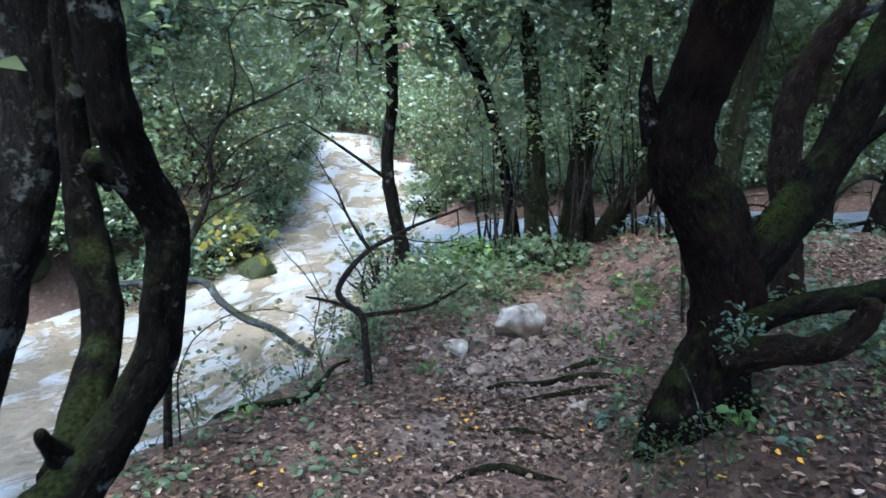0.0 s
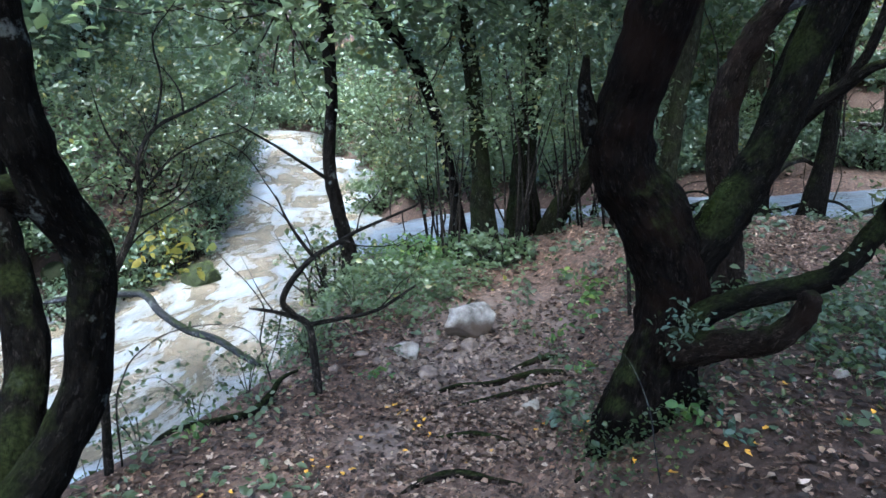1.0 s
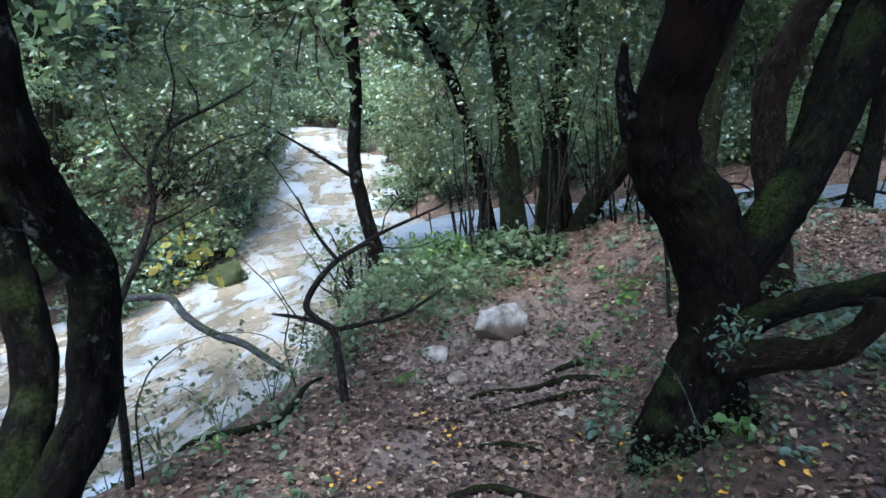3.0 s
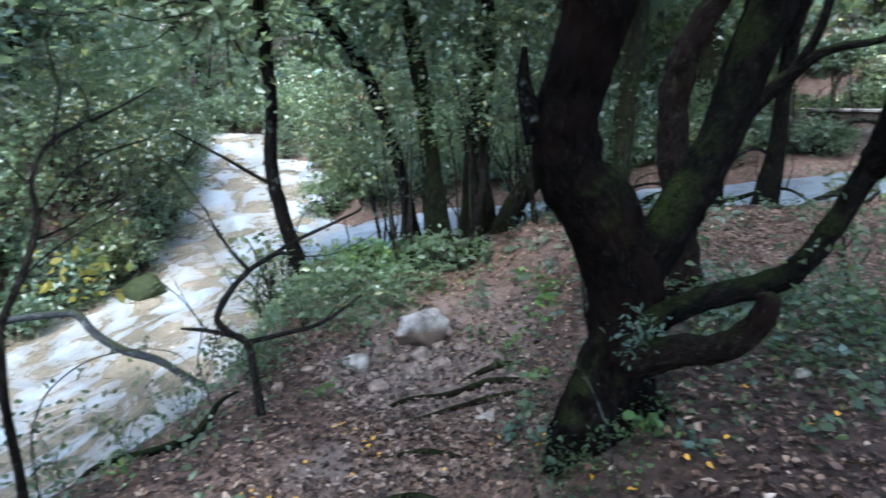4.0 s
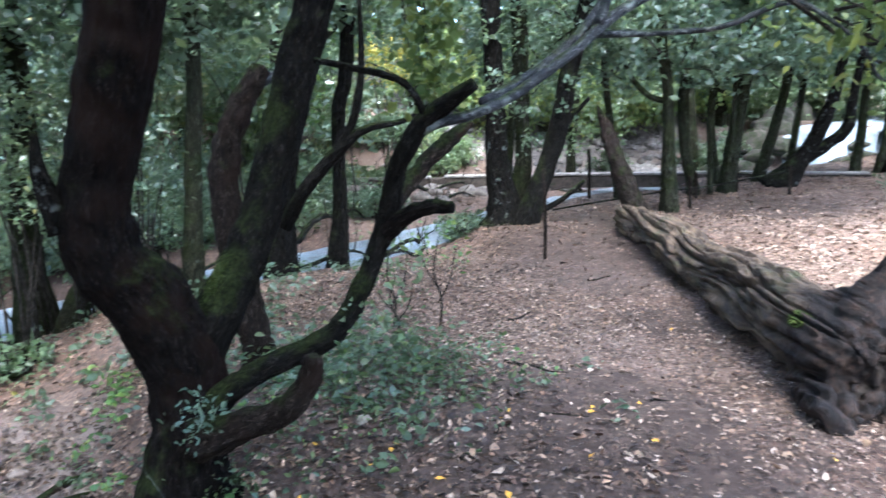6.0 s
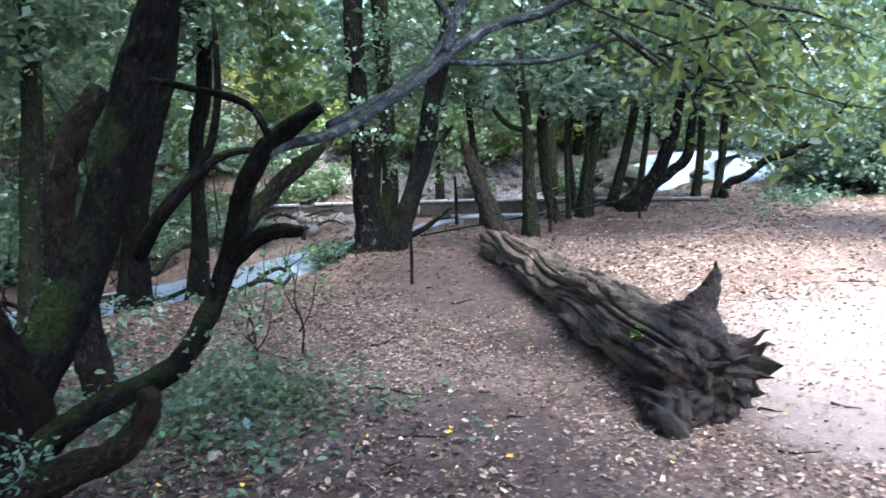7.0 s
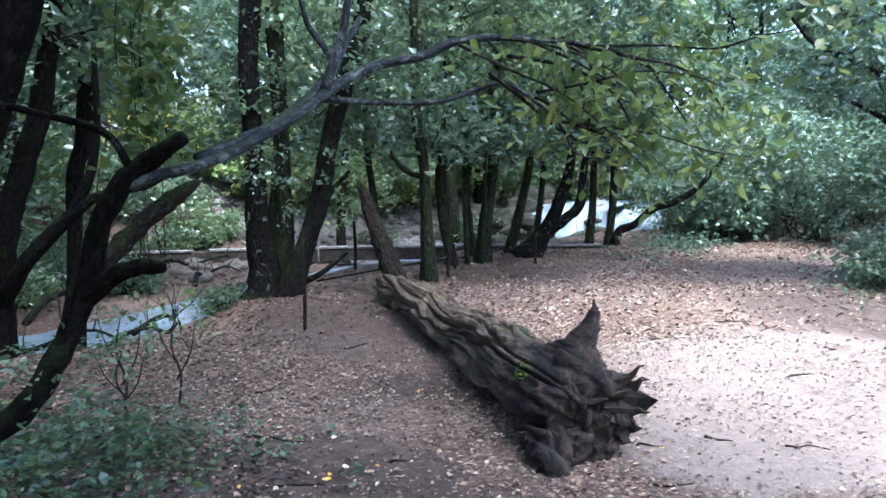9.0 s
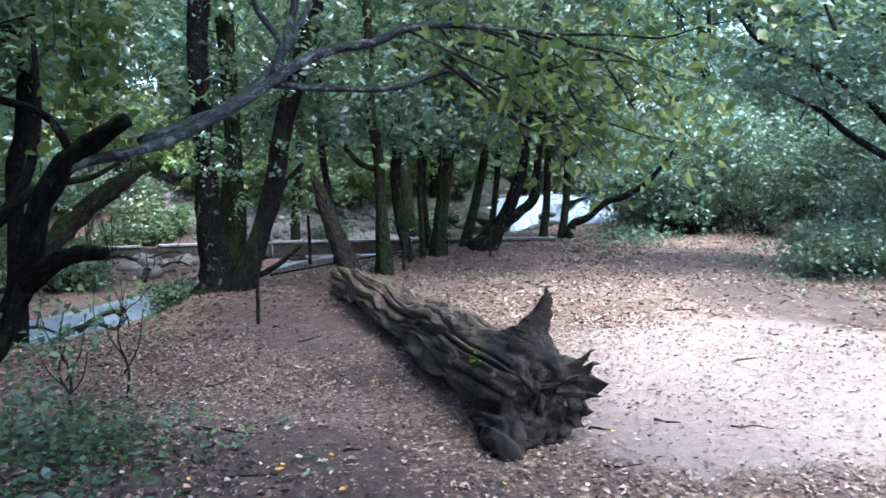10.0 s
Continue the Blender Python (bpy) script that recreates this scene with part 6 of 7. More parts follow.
for i, (x, y, s, h, m) in enumerate([(-3.35, 8.35, 0.55, 0.45, 0), (-3.0, 9.2, 0.5, 0.5, 1), (-4.5, 7.4, 0.6, 0.45, 2), (-5.3, 7.0, 0.7, 0.5, 0), (-2.95, 12.0, 0.5, 0.6, 1), (-3.1, 14.2, 0.6, 0.7, 1), (2.6, 11.6, 0.8, 0.45, 2), (4.2, 11.0, 0.8, 0.4, 0), (1.2, 11.8, 0.8, 0.45, 0), (5.8, 10.8, 0.7, 0.35, 2), (3.4, 12.2, 0.9, 0.8, 0), (6.6, 12.2, 0.9, 0.6, 2), (7.6, 10.6, 0.5, 0.3, 0), (0.0, 14.6, 0.9, 0.8, 1), (-0.2, 11.9, 0.5, 0.4, 2), (-0.9, 17.8, 0.8, 0.8, 2), (-0.6, 19.5, 1.2, 1.2, 0), (-4.3, 19.0, 0.9, 0.9, 0), (-4.6, 21.5, 1.4, 1.4, 2), (-1.6, 22, 1.2, 1.3, 2), (-2.6, 21.0, 0.9, 0.9, 0), (-3.4, 22.6, 1.4, 1.5, 0), (-3.75, 19.6, 0.6, 0.5, 2), (-1.75, 19.4, 0.5, 0.6, 1), (0.25, 12.0, 0.5, 0.5, 1), (1.0, 12.0, 0.55, 0.6, 0), (1.8, 12.1, 0.6, 0.7, 2), (2.6, 12.0, 0.6, 0.7, 0), (3.3, 11.6, 0.6, 0.6, 1), (0.6, 11.6, 0.4, 0.3, 2), (1.5, 11.7, 0.4, 0.35, 0), (2.3, 11.5, 0.4, 0.35, 0), (3.9, 11.2, 0.5, 0.4, 2), (4.6, 11.0, 0.5, 0.4, 0), (5.3, 10.9, 0.5, 0.4, 1), (4.9, 11.7, 0.7, 0.7, 0), (5.9, 11.6, 0.7, 0.6, 2)]):
    shrub("bramble", (x, y), (s, s, h), 40, 26, 0.16, 0.06, (LEAF_DARK, LEAF_OLIVE, LEAF_MID)[m], "tangled low bramble at the water's edge", "brambles", 8, height=h * 0.85)
for x, y, s, h, m in ((0.62, 7.05, 0.5, 1.75, LEAF_OLIVE), (1.55, 7.9, 0.6, 1.8, LEAF_MID), (2.5, 7.6, 0.55, 1.6, LEAF_OLIVE), (2.9, 9.0, 0.7, 1.5, LEAF_DARK), (1.35, 7.0, 0.55, 1.75, LEAF_MID), (1.95, 7.25, 0.6, 1.5, LEAF_OLIVE), (1.3, 8.9, 0.8, 1.15, LEAF_OLIVE), (2.2, 8.7, 0.7, 1.1, LEAF_MID), (0.55, 8.3, 0.5, 1.2, LEAF_OLIVE), (2.9, 8.0, 0.6, 1.2, LEAF_MID), (2.2, 6.5, 0.4, 1.6, LEAF_DARK)):
    shrub("leafy_sapling", (x, y), (s, s, 0.75), 24, 20, 0.17, 0.046, m, "thin twiggy sapling with sparse leaves among the trunks", "saplings on the spit", 2, height=h)
EDGE = ((-3.55, 7.75), (-3.05, 8.8), (-2.8, 9.8), (-2.72, 10.8), (-2.8, 11.8), (-2.85, 12.9), (-2.95, 14.0), (-3.05, 15.2), (-3.35, 16.6), (-3.5, 17.8), (-3.9, 19.0), (-1.2, 17.2), (-0.35, 15.6), (-4.9, 7.0), (-5.9, 6.6), (-6.8, 6.0))
for i, (x, y) in enumerate(EDGE):
    shrub("bramble", (x, y), (0.42, 0.5, 0.36), 34, 22, 0.13, 0.05, (LEAF_DARK, LEAF_OLIVE, LEAF_DARK)[i % 3], "tangled dark bramble hanging over the water", "brambles", 8, height=0.30)
# some of these dark brambles stand in for the bank's shaded undercut
for x, y, s, h in ((-4.05, 8.15, 0.32, 0.28), (-4.35, 7.75, 0.32, 0.26), (-3.85, 8.5, 0.35, 0.3), (-4.6, 7.5, 0.35, 0.28), (-5.9, 6.9, 0.7, 0.5), (-6.8, 6.9, 0.8, 0.6), (-7.6, 6.2, 0.8, 0.6), (-7.2, 7.8, 0.9, 0.8), (-8.2, 7.2, 0.9, 0.8), (-4.75, 7.85, 0.5, 0.35), (-5.5, 7.6, 0.6, 0.4), (-5.3, 8.9, 0.6, 0.45), (-6.3, 7.2, 0.6, 0.4), (-5.0, 8.4, 0.5, 0.4)):
    shrub("bramble", (x, y), (s, s, h), 44, 24, 0.16, 0.055, LEAF_DARK, "low dark bramble on the far stream bank", "brambles", 10, height=h * 0.6)
for x, y, s, h in ((-3.4, 20.6, 0.8, 0.7), (-2.3, 20.2, 0.8, 0.7), (-1.4, 18.6, 0.7, 0.7), (-3.0, 21.8, 1.2, 1.2), (-1.8, 21.2, 1.0, 1.0)):
    shrub("bramble", (x, y), (s, s, h), 60, 26, 0.2, 0.07, LEAF_DARK, "dense dark bramble closing the stream's bend", "brambles", 8, height=h * 0.8)
for i, (x, y, s, h, m) in enumerate([(7.2, 11.2, 0.4, 0.25, 0), (7.5, 12.6, 0.5, 0.3, 2), (6.4, 12.0, 0.5, 0.35, 0), (18.2, 10.6, 0.7, 0.5, 0), (17.9, 9.9, 0.5, 0.4, 2), (18.9, 10.1, 0.6, 0.6, 0), (16.0, 11.8, 0.5, 0.3, 0)]):
    shrub("bramble", (x, y), (s, s, h), 26, 22, 0.18, 0.075, (LEAF_DARK, LEAF_OLIVE, LEAF_MID)[m], "tangled low bramble on the far stream bank", "brambles", 8, height=h * 0.8)
for i in range(26):
    x, y = rng.uniform(-4.8, 7.5), rng.uniform(10.8, 14.5)
    if not -3.6 < x < 0.4:
        z = hz(x, y)
        t = thing("bare_shoot", (x, y, z), "thin bare upright shoot on the far bank", "sapling", "bare shoots")
        tube("stem", [(x, y, z - 0.05, 0.022), (x + rng.normal() * 0.1, y, z + 0.9, 0.018), (x + rng.normal() * 0.2, y, z + 1.9, 0.012), (x + rng.normal() * 0.3, y, z + 3.0, 0.006)], TWIG, t, origin=(x, y, z), segs=6, step=4)
for x, y, s, h, m in ((7.5, 8.2, 0.35, 0.22, 1), (7.2, 7.9, 0.3, 0.2, 0)):
    shrub("bramble", (x, y), (s, s, h), 30, 20, 0.13, 0.045, (LEAF_DARK, LEAF_OLIVE, LEAF_WEED)[m], "low twiggy bramble on the channel's near bank", "brambles", 12, height=h * 0.7)
g = np.random.default_rng(21)
for i in range(58):
    x, y = (g.uniform(3.5, 8.8), g.uniform(13.5, 19.0)) if i < 26 else (g.uniform(8.6, 12.6), g.uniform(13.6, 18.5))
    q = g.uniform(0.4, 0.9) if i < 26 else g.uniform(0.25, 0.6)
    shrub("bramble", (x, y), (q, q, q * 0.7), 26, 22, 0.2, 0.085, (LEAF_DARK, LEAF_OLIVE, LEAF_MID)[i % 3], "tangled brush on the far stream bank", "brambles", 6, height=q * 0.55)
for x, y in ((-7.4, 13.4), (-6.6, 16.6), (-8.6, 10.4), (-5.4, 18.6)):
    shrub("thicket", (x, y), (1.6, 1.6, 1.7), 110, 34, 0.28, 0.075, LEAF_DARK, "dark green thicket on the far bank", "bank thickets", 8, height=1.5)
# right-hand wall of leaves beyond the clearing
for i, (x, y, s, h, m) in enumerate([(20.0, 4.6, 1.6, 1.5, 1), (18.6, 3.2, 1.0, 0.8, 1), (21.5, 2.4, 1.9, 1.9, 0), (23, -0.2, 2.2, 2.2, 0), (20.5, -2.6, 2.0, 2.0, 1), (17.5, -3.2, 1.8, 1.7, 0), (25, 2.6, 2.2, 2.6, 1), (26, 1.5, 2.6, 3.0, 0), (16.5, -5.5, 2.2, 2.4, 1), (13.5, -5.0, 2.0, 2.0, 0), (19.2, 1.4, 1.5, 1.6, 1), (18.4, -0.9, 1.5, 1.7, 1), (19.6, 3.0, 1.2, 1.3, 0), (21.5, -1.6, 2.0, 3.2, 1), (23.0, 3.4, 2.0, 3.0, 1), (16.8, -2.2, 1.3, 1.6, 1)]):
    shrub("laurel_bush", (x, y), (s, s, h), 120, 36, 0.28, 0.085, (LEAF_DARK, LEAF_BLUE)[m], "tall dense evergreen bush with shiny leaves", "evergreen wall", 6, height=h * 0.95)
shrub("low_bush", (12.6, -0.3), (1.1, 1.0, 0.45), 80, 34, 0.22, 0.06, LEAF_DARK, "low spreading evergreen bush at the clearing's edge", "", 8, height=0.4)
shrub("low_bush", (14.0, -1.2), (1.5, 1.2, 1.0), 110, 34, 0.26, 0.075, LEAF_DARK, "low spreading evergreen bush at the clearing's edge", "", 8, height=0.9)
# thin sprigs beside the low limb
for x, y, h, m in ((3.39, 4.45, 0.62, LEAF_OLIVE), (3.68, 4.24, 0.62, LEAF_LIGHT), (3.1, 4.02, 0.42, LEAF_MID)):
    z = hz(x, y)
    t = thing("sprig", (x, y, z), "thin woody sprig with few leaves at the top", "sapling", "sprigs at the clearing")
    lines = [[(x, y, z - 0.05, 0.010), (x + 0.02, y - 0.02, z + h * 0.35, 0.009), (x - 0.02, y + 0.02, z + h * 0.7, 0.006), (x + 0.03, y, z + h * 1.15, 0.003)], [(x, y, z + h * 0.3, 0.007), (x + 0.07, y - 0.07, z + h * 0.6, 0.005), (x + 0.10, y - 0.10, z + h, 0.003)], [(x, y, z + h * 0.5, 0.005), (x - 0.06, y + 0.06, z + h * 0.75, 0.004), (x - 0.09, y + 0.10, z + h * 1.05, 0.002)]]
    tubes("brushwood", lines, TWIG, t, origin=(x, y, z), segs=5, step=3, knobs=0.1)
    pts = np.vstack([np.array(l[-1][:3]) + rng.normal(size=(20, 3)) * np.array((0.09, 0.09, 0.10)) for l in lines])
    leaf_mesh("leafage", pts, 0.05, m, t, origin=(x, y, z))
# thin leafy sprouts leaning out from the bank edge
for k, (x, y, h) in enumerate(((-1.45, 3.75, 0.5), (-1.2, 4.0, 0.42), (-0.95, 4.3, 0.5), (-1.05, 4.75, 0.45), (-0.85, 5.0, 0.5), (-0.8, 5.5, 0.42), (-1.7, 3.6, 0.4), (-0.6, 4.75, 0.36), (-0.3, 5.6, 0.45), (0.1, 5.9, 0.4))):
    z = hz(x, y)
    t = thing("bank_sprout", (x, y, z), "thin arching sprout with few small leaves on the bank", "plant", "sprouts on the bank")
    lines = []
    for s in range(4):
        a = 2.4 + 0.9 * s + 0.7 * k
        dx, dy = 0.5 * h * math.cos(a), 0.5 * h * math.sin(a)
        lines.append([(x, y, z - 0.04, 0.003), (x + 0.3 * dx, y + 0.3 * dy, z + 0.4 * h, 0.0025), (x + 0.9 * dx, y + 0.9 * dy, z + 0.7 * h, 0.002), (x + 1.6 * dx, y + 1.6 * dy, z + 0.65 * h, 0.001)])
    tubes("brushwood", lines, TWIG, t, origin=(x, y, z), segs=4, step=4, knobs=0)
    pts = np.vstack([np.array(l[q][:3]) + rng.normal(size=(11, 3)) * 0.05 for l in lines for q in (1, 2, 3)])
    leaf_mesh("leafage", pts, 0.036, LEAF_WEED, t, origin=(x, y, z), slim=0.6)
# thin canes: arching over the water, hanging into it, beside the forked trunk
for line, r, n, m, label in (([(-1.46, 3.5, hz(-1.46, 3.5) - 0.03), (-1.44, 3.5, -0.19), (-1.41, 3.56, -0.06), (-1.36, 3.62, 0.03), (-1.23, 3.70, 0.11), (-1.09, 3.76, 0.13), (-0.94, 3.80, 0.12), (-0.79, 3.80, 0.07), (-0.70, 3.77, -0.05)], 0.0055, 4, LEAF_WEED, "thin arching cane with few leaves on the bank edge"),
                             ([(-0.80, 4.40, hz(-0.80, 4.40) - 0.03), (-0.90, 4.62, -0.36), (-0.91, 4.72, -0.30), (-0.89, 4.79, -0.15), (-1.0, 4.83, 0.03), (-1.09, 4.84, 0.13), (-1.17, 4.85, 0.23), (-1.24, 4.86, 0.33)], 0.006, 2, LEAF_OLIVE, "thin bare cane leaning out over the stream"),
                             ([(1.60, 4.40, hz(1.60, 4.40) - 0.03), (1.61, 4.46, -0.12), (1.62, 4.54, 0.10), (1.62, 4.62, 0.28), (1.64, 4.72, 0.48), (1.63, 4.78, 0.9)], 0.014, 3, LEAF_MID, "thin dark upright stem beside the trunk"),
                             ([(1.12, 2.60, hz(1.12, 2.60) - 0.03), (1.10, 2.64, -0.10), (1.08, 2.68, 0.07), (1.045, 2.80, 0.21), (0.99, 2.88, 0.28), (0.925, 2.99, 0.34)], 0.003, 2, LEAF_WEED, "thin pale cane leaning at the tree foot")):
    at = line[0]
    t = thing("cane", at, label, "plant", "canes on the bank")
    tube("stem", [(*p, r * (1.1 - 0.09 * k)) for k, p in enumerate(line)], BARK_GREY if "pale" in label else TWIG, t, origin=at, segs=6, step=4, knobs=0.1)
    pts = np.vstack([np.array(p) + rng.normal(size=(n, 3)) * 0.03 for p in line[2:]])
    leaf_mesh("leafage", pts, 0.034, m, t, origin=at, ovate=True)
# plants on the bank, the mound and the path
ground_cover("mound_plants", (1.15, 2.98), (0.16, 0.12), 70, 0.026, LEAF_WEED, "small dark weeds round the foot of the tree", 0.16)
ground_cover("mound_plants", (1.30, 2.86), (0.20, 0.10), 40, 0.027, LEAF_WEED, "small green weeds round the foot of the tree", 0.12)
ground_cover("mound_plants", (0.98, 3.12), (0.09, 0.16), 40, 0.026, LEAF_WEED, "small green weeds round the foot of the tree", 0.14)
ground_cover("ivy", (0.0, 6.3), (0.40, 0.55), 330, 0.055, LEAF_MID, "ivy and low green plants covering the bank", 0.22)
ground_cover("ivy", (0.7, 6.9), (0.35, 0.35), 90, 0.055, LEAF_MID, "ivy and low green plants covering the bank", 0.2)
ground_cover("ivy", (-0.75, 5.4), (0.22, 0.6), 150, 0.045, LEAF_MID, "grass and weeds on the stream edge", 0.16)
ground_cover("mound_plants", (2.45, 3.6), (0.42, 0.34), 95, 0.046, LEAF_WEED, "low green plants on the mound by the tree", 0.26)
ground_cover("mound_plants", (2.4, 3.5), (0.52, 0.42), 110, 0.046, LEAF_DARK, "low green plants on the mound by the tree", 0.16)
ground_cover("mound_plants", (2.35, 3.4), (0.5, 0.40), 40, 0.030, LEAF_LIGHT, "small fresh weeds on the mound by the tree", 0.10)
ground_cover("mound_plants", (2.45, 3.1), (0.42, 0.28), 80, 0.036, LEAF_WEED, "low green plants on the mound by the tree", 0.10)
ground_cover("mound_plants", (2.1, 4.5), (0.4, 0.45), 60, 0.05, LEAF_DARK, "low plants behind the tree", 0.22)
ground_cover("mound_plants", (1.5, 5.0), (0.2, 0.3), 12, 0.06, LEAF_LIGHT, "pale green weeds beside the path", 0.16)
ground_cover("mound_plants", (2.6, 6.6), (0.7, 0.9), 120, 0.06, LEAF_DARK, "low plants near the channel", 0.2)
ground_cover("mound_plants", (4.9, 6.8), (0.6, 0.3), 34, 0.055, LEAF_DARK, "low plants near the channel", 0.14)
ground_cover("mound_plants", (17.5, 3.8), (1.6, 0.6), 220, 0.08, LEAF_BLUE, "low green plants at the clearing's far edge", 0.3)
ground_cover("mound_plants", (13.0, -0.6), (1.0, 0.8), 160, 0.06, LEAF_DARK, "low green plants at the clearing's edge", 0.25)
ground_cover("weeds", (-1.2, 3.1), (0.35, 0.5), 40, 0.05, LEAF_MID, "small weeds on the bank edge", 0.1)
for x, y, n, m in ((-0.14, 4.41, 8, LEAF_LIGHT), (0.95, 5.0, 6, LEAF_MID), (1.56, 5.82, 8, LEAF_LIGHT), (1.74, 5.72, 8, LEAF_BLUE), (1.13, 4.57, 5, LEAF_LIGHT), (1.17, 4.02, 7, LEAF_LIGHT), (0.9, 3.51, 8, LEAF_BLUE), (0.98, 3.3, 5, LEAF_BLUE), (1.32, 2.82, 9, LEAF_LIGHT), (-1.12, 3.68, 5, LEAF_LIGHT), (-1.3, 3.45, 5, LEAF_MID), (1.9, 2.55, 5, LEAF_MID), (2.2, 2.7, 7, LEAF_MID), (1.05, 3.7, 6, LEAF_MID), (1.45, 2.65, 6, LEAF_BLUE), (1.1, 4.3, 6, LEAF_MID)):
    z = hz(x, y)
    t = thing("weed", (x, y, z), "small green weed growing in the litter", "plant", "weeds on the path")
    pts = np.array((x, y, z + 0.05)) + rng.normal(size=(n * 4, 3)) * np.array((0.055, 0.055, 0.025))
    leaf_mesh("leafage", pts, 0.046, m, t, origin=(x, y, z), droop=-0.1, slim=0.6, ovate=True)


# ---- background wood ----
def wood_tree(x, y, h, r, leaves, size, material, label, seed):
    z = hz(x, y)
    at = (x, y, z)
    t = thing("wood_tree", at, label, "tree", "wood behind")
    g = np.random.default_rng(seed)
    p, d, line = np.array((x, y, z - 0.15)), np.array((g.normal() * 0.12, g.normal() * 0.12, 1)), []
    for k in range(7):
        line.append((*p, r * (1.2 - 0.16 * k)))
        d = d + np.append(g.normal(size=2) * 0.10, 0)
        p = p + d * h / 6
    tube("trunk", line, BARK_FAR, t, origin=at, segs=9, step=4, knobs=0.12)
    for k in (2, 3, 3, 4, 4, 5):
        o = np.array(line[k][:3])
        a = g.uniform(0, 6.28)
        w = np.array((math.cos(a), math.sin(a), 0.7)) * h * 0.13
        tube("limb", [(*o, line[k][3] * 0.55), (*(o + w), line[k][3] * 0.4), (*(o + w * 1.9 + np.array((0, 0, h * 0.06))), 0.012)], BARK_FAR, t, origin=at, segs=6, step=3)
    crown(t, at, (line[4][0], line[4][1], z + h * 0.55), (h * 0.36, h * 0.36, h * 0.46), leaves // 40, 40, h * 0.055, size, material, twigs=0.2)
    return t


protos, far_protos = [], []
KINDS = ("dark evergreen tree in the wood", "green leafy tree in the wood", "dark evergreen tree in the wood", "yellowing tree in the wood", "shiny-leaved tree in the wood", "green leafy tree in the wood")
for i, m in enumerate((LEAF_DARK, LEAF_MID, LEAF_DARK, LEAF_OLIVE, LEAF_BLUE, LEAF_MID)):
    x, y = ((-6, 15), (-5.5, 20), (3.5, 17), (6.5, 17.5), (11.5, 19.5), (1.0, 20.5))[i]
    protos.append(wood_tree(x, y, 6.5 + 0.5 * i, 0.11 + 0.015 * (i % 3), 3200, 0.105, m, KINDS[i], 50 + i))
    x, y = ((-14, 26), (-6, 30), (3, 31), (12, 29), (21, 24), (29, 14))[i]
    far_protos.append(wood_tree(x, y, 8.5 + 0.5 * i, 0.14, 1500, 0.21, m, KINDS[i], 70 + i))
places = []
g = np.random.default_rng(11)
for tries in range(900):
    az, d = g.uniform(-55, 118), g.uniform(11, 46) ** 1.0
    x, y = d * math.sin(radians(az)), d * math.cos(radians(az))
    em, _, _ = near_line(np.array([x]), np.array([y]), MAIN)
    ec, _, _ = near_line(np.array([x]), np.array([y]), SIDE)
    if em[0] < 1.0 or ec[0] < 1.2 or (2.4 < az and d < 13.5):
        continue
    home = y < 8.6 and x > 5
    if home and (x < 21.5 and y > -4.5):
        continue
    if az < 70 and az > 28 and d < 19:
        continue
    if any((x - a) ** 2 + (y - b) ** 2 < (2.1 + 0.03 * d) ** 2 for a, b in places):
        continue
    places.append((x, y))
for k, (x, y) in enumerate(places[:140]):
    proto = (protos if math.hypot(x, y) < 20 else far_protos)[k % 6]
    copy_thing(proto, Matrix.Translation((x, y, hz(x, y))) @ Matrix.Rotation(g.uniform(0, 6.28), 4, "Z") @ Matrix.Scale(g.uniform(0.8, 1.35), 4))
for k, (x, y) in enumerate([(24.5, 0.6), (26, 3.4), (24, -3), (28, -0.8), (22.5, -5.5), (27, 6.5)]):
    copy_thing(far_protos[k], Matrix.Translation((x, y, hz(x, y))) @ Matrix.Rotation(k * 1.1, 4, "Z"))
for i, (x, y, s, h, m) in enumerate([(6.5, 14.5, 1.2, 0.7, 1), (9.0, 18.5, 1.6, 1.2, 0), (20, 13, 1.8, 1.6, 0), (14.5, 21, 2.2, 2.0, 1), (19, 18, 2.2, 2.0, 0), (24, 14.5, 2.2, 2.2, 1), (6, 21, 2.0, 1.8, 0), (23.5, 5.8, 1.3, 1.5, 0), (24.5, 7.4, 1.3, 1.6, 1), (25, 9.5, 1.6, 1.8, 0), (23.5, 9.0, 0.9, 0.9, 1), (22.6, 10.6, 1.2, 1.2, 0), (24.5, 12.0, 1.8, 2.0, 0), (27, 8.0, 2.0, 2.6, 1), (27.5, 11, 2.2, 2.8, 0), (28, 15, 2.4, 3.0, 1), (22, 12.6, 1.6, 1.6, 1)]):
    shrub("far_bush", (x, y), (s, s, h), 70, 26, 0.35, 0.14, (LEAF_MID, LEAF_OLIVE)[m], "green and yellowing bush on the far bank", "far bank bushes", 4, height=h * 0.9)

shrub("yellow_tree", (9.6, 12.8), (0.8, 0.8, 0.6), 30, 26, 0.25, 0.05, LEAF_YELLOW, "slim tree with yellow autumn leaves on the far bank", "", 3, height=2.9)
# every other bush takes lighter leaves, to look sky-lit
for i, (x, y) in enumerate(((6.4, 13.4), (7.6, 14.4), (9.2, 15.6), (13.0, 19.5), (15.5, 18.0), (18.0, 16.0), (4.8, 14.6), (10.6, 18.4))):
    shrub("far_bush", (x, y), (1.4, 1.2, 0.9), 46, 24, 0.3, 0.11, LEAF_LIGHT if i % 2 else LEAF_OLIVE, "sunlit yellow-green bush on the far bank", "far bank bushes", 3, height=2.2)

# leaf colours raised to paint the glow of lit foliage
LEAF_PAINTED_SUN = leafy("leaf_with_painted_sun", [(0.0, (0.12, 0.19, 0.05)), (0.6, (0.21, 0.27, 0.09)), (1.0, (0.36, 0.36, 0.10))], 0.45, 0.5, 0.4)
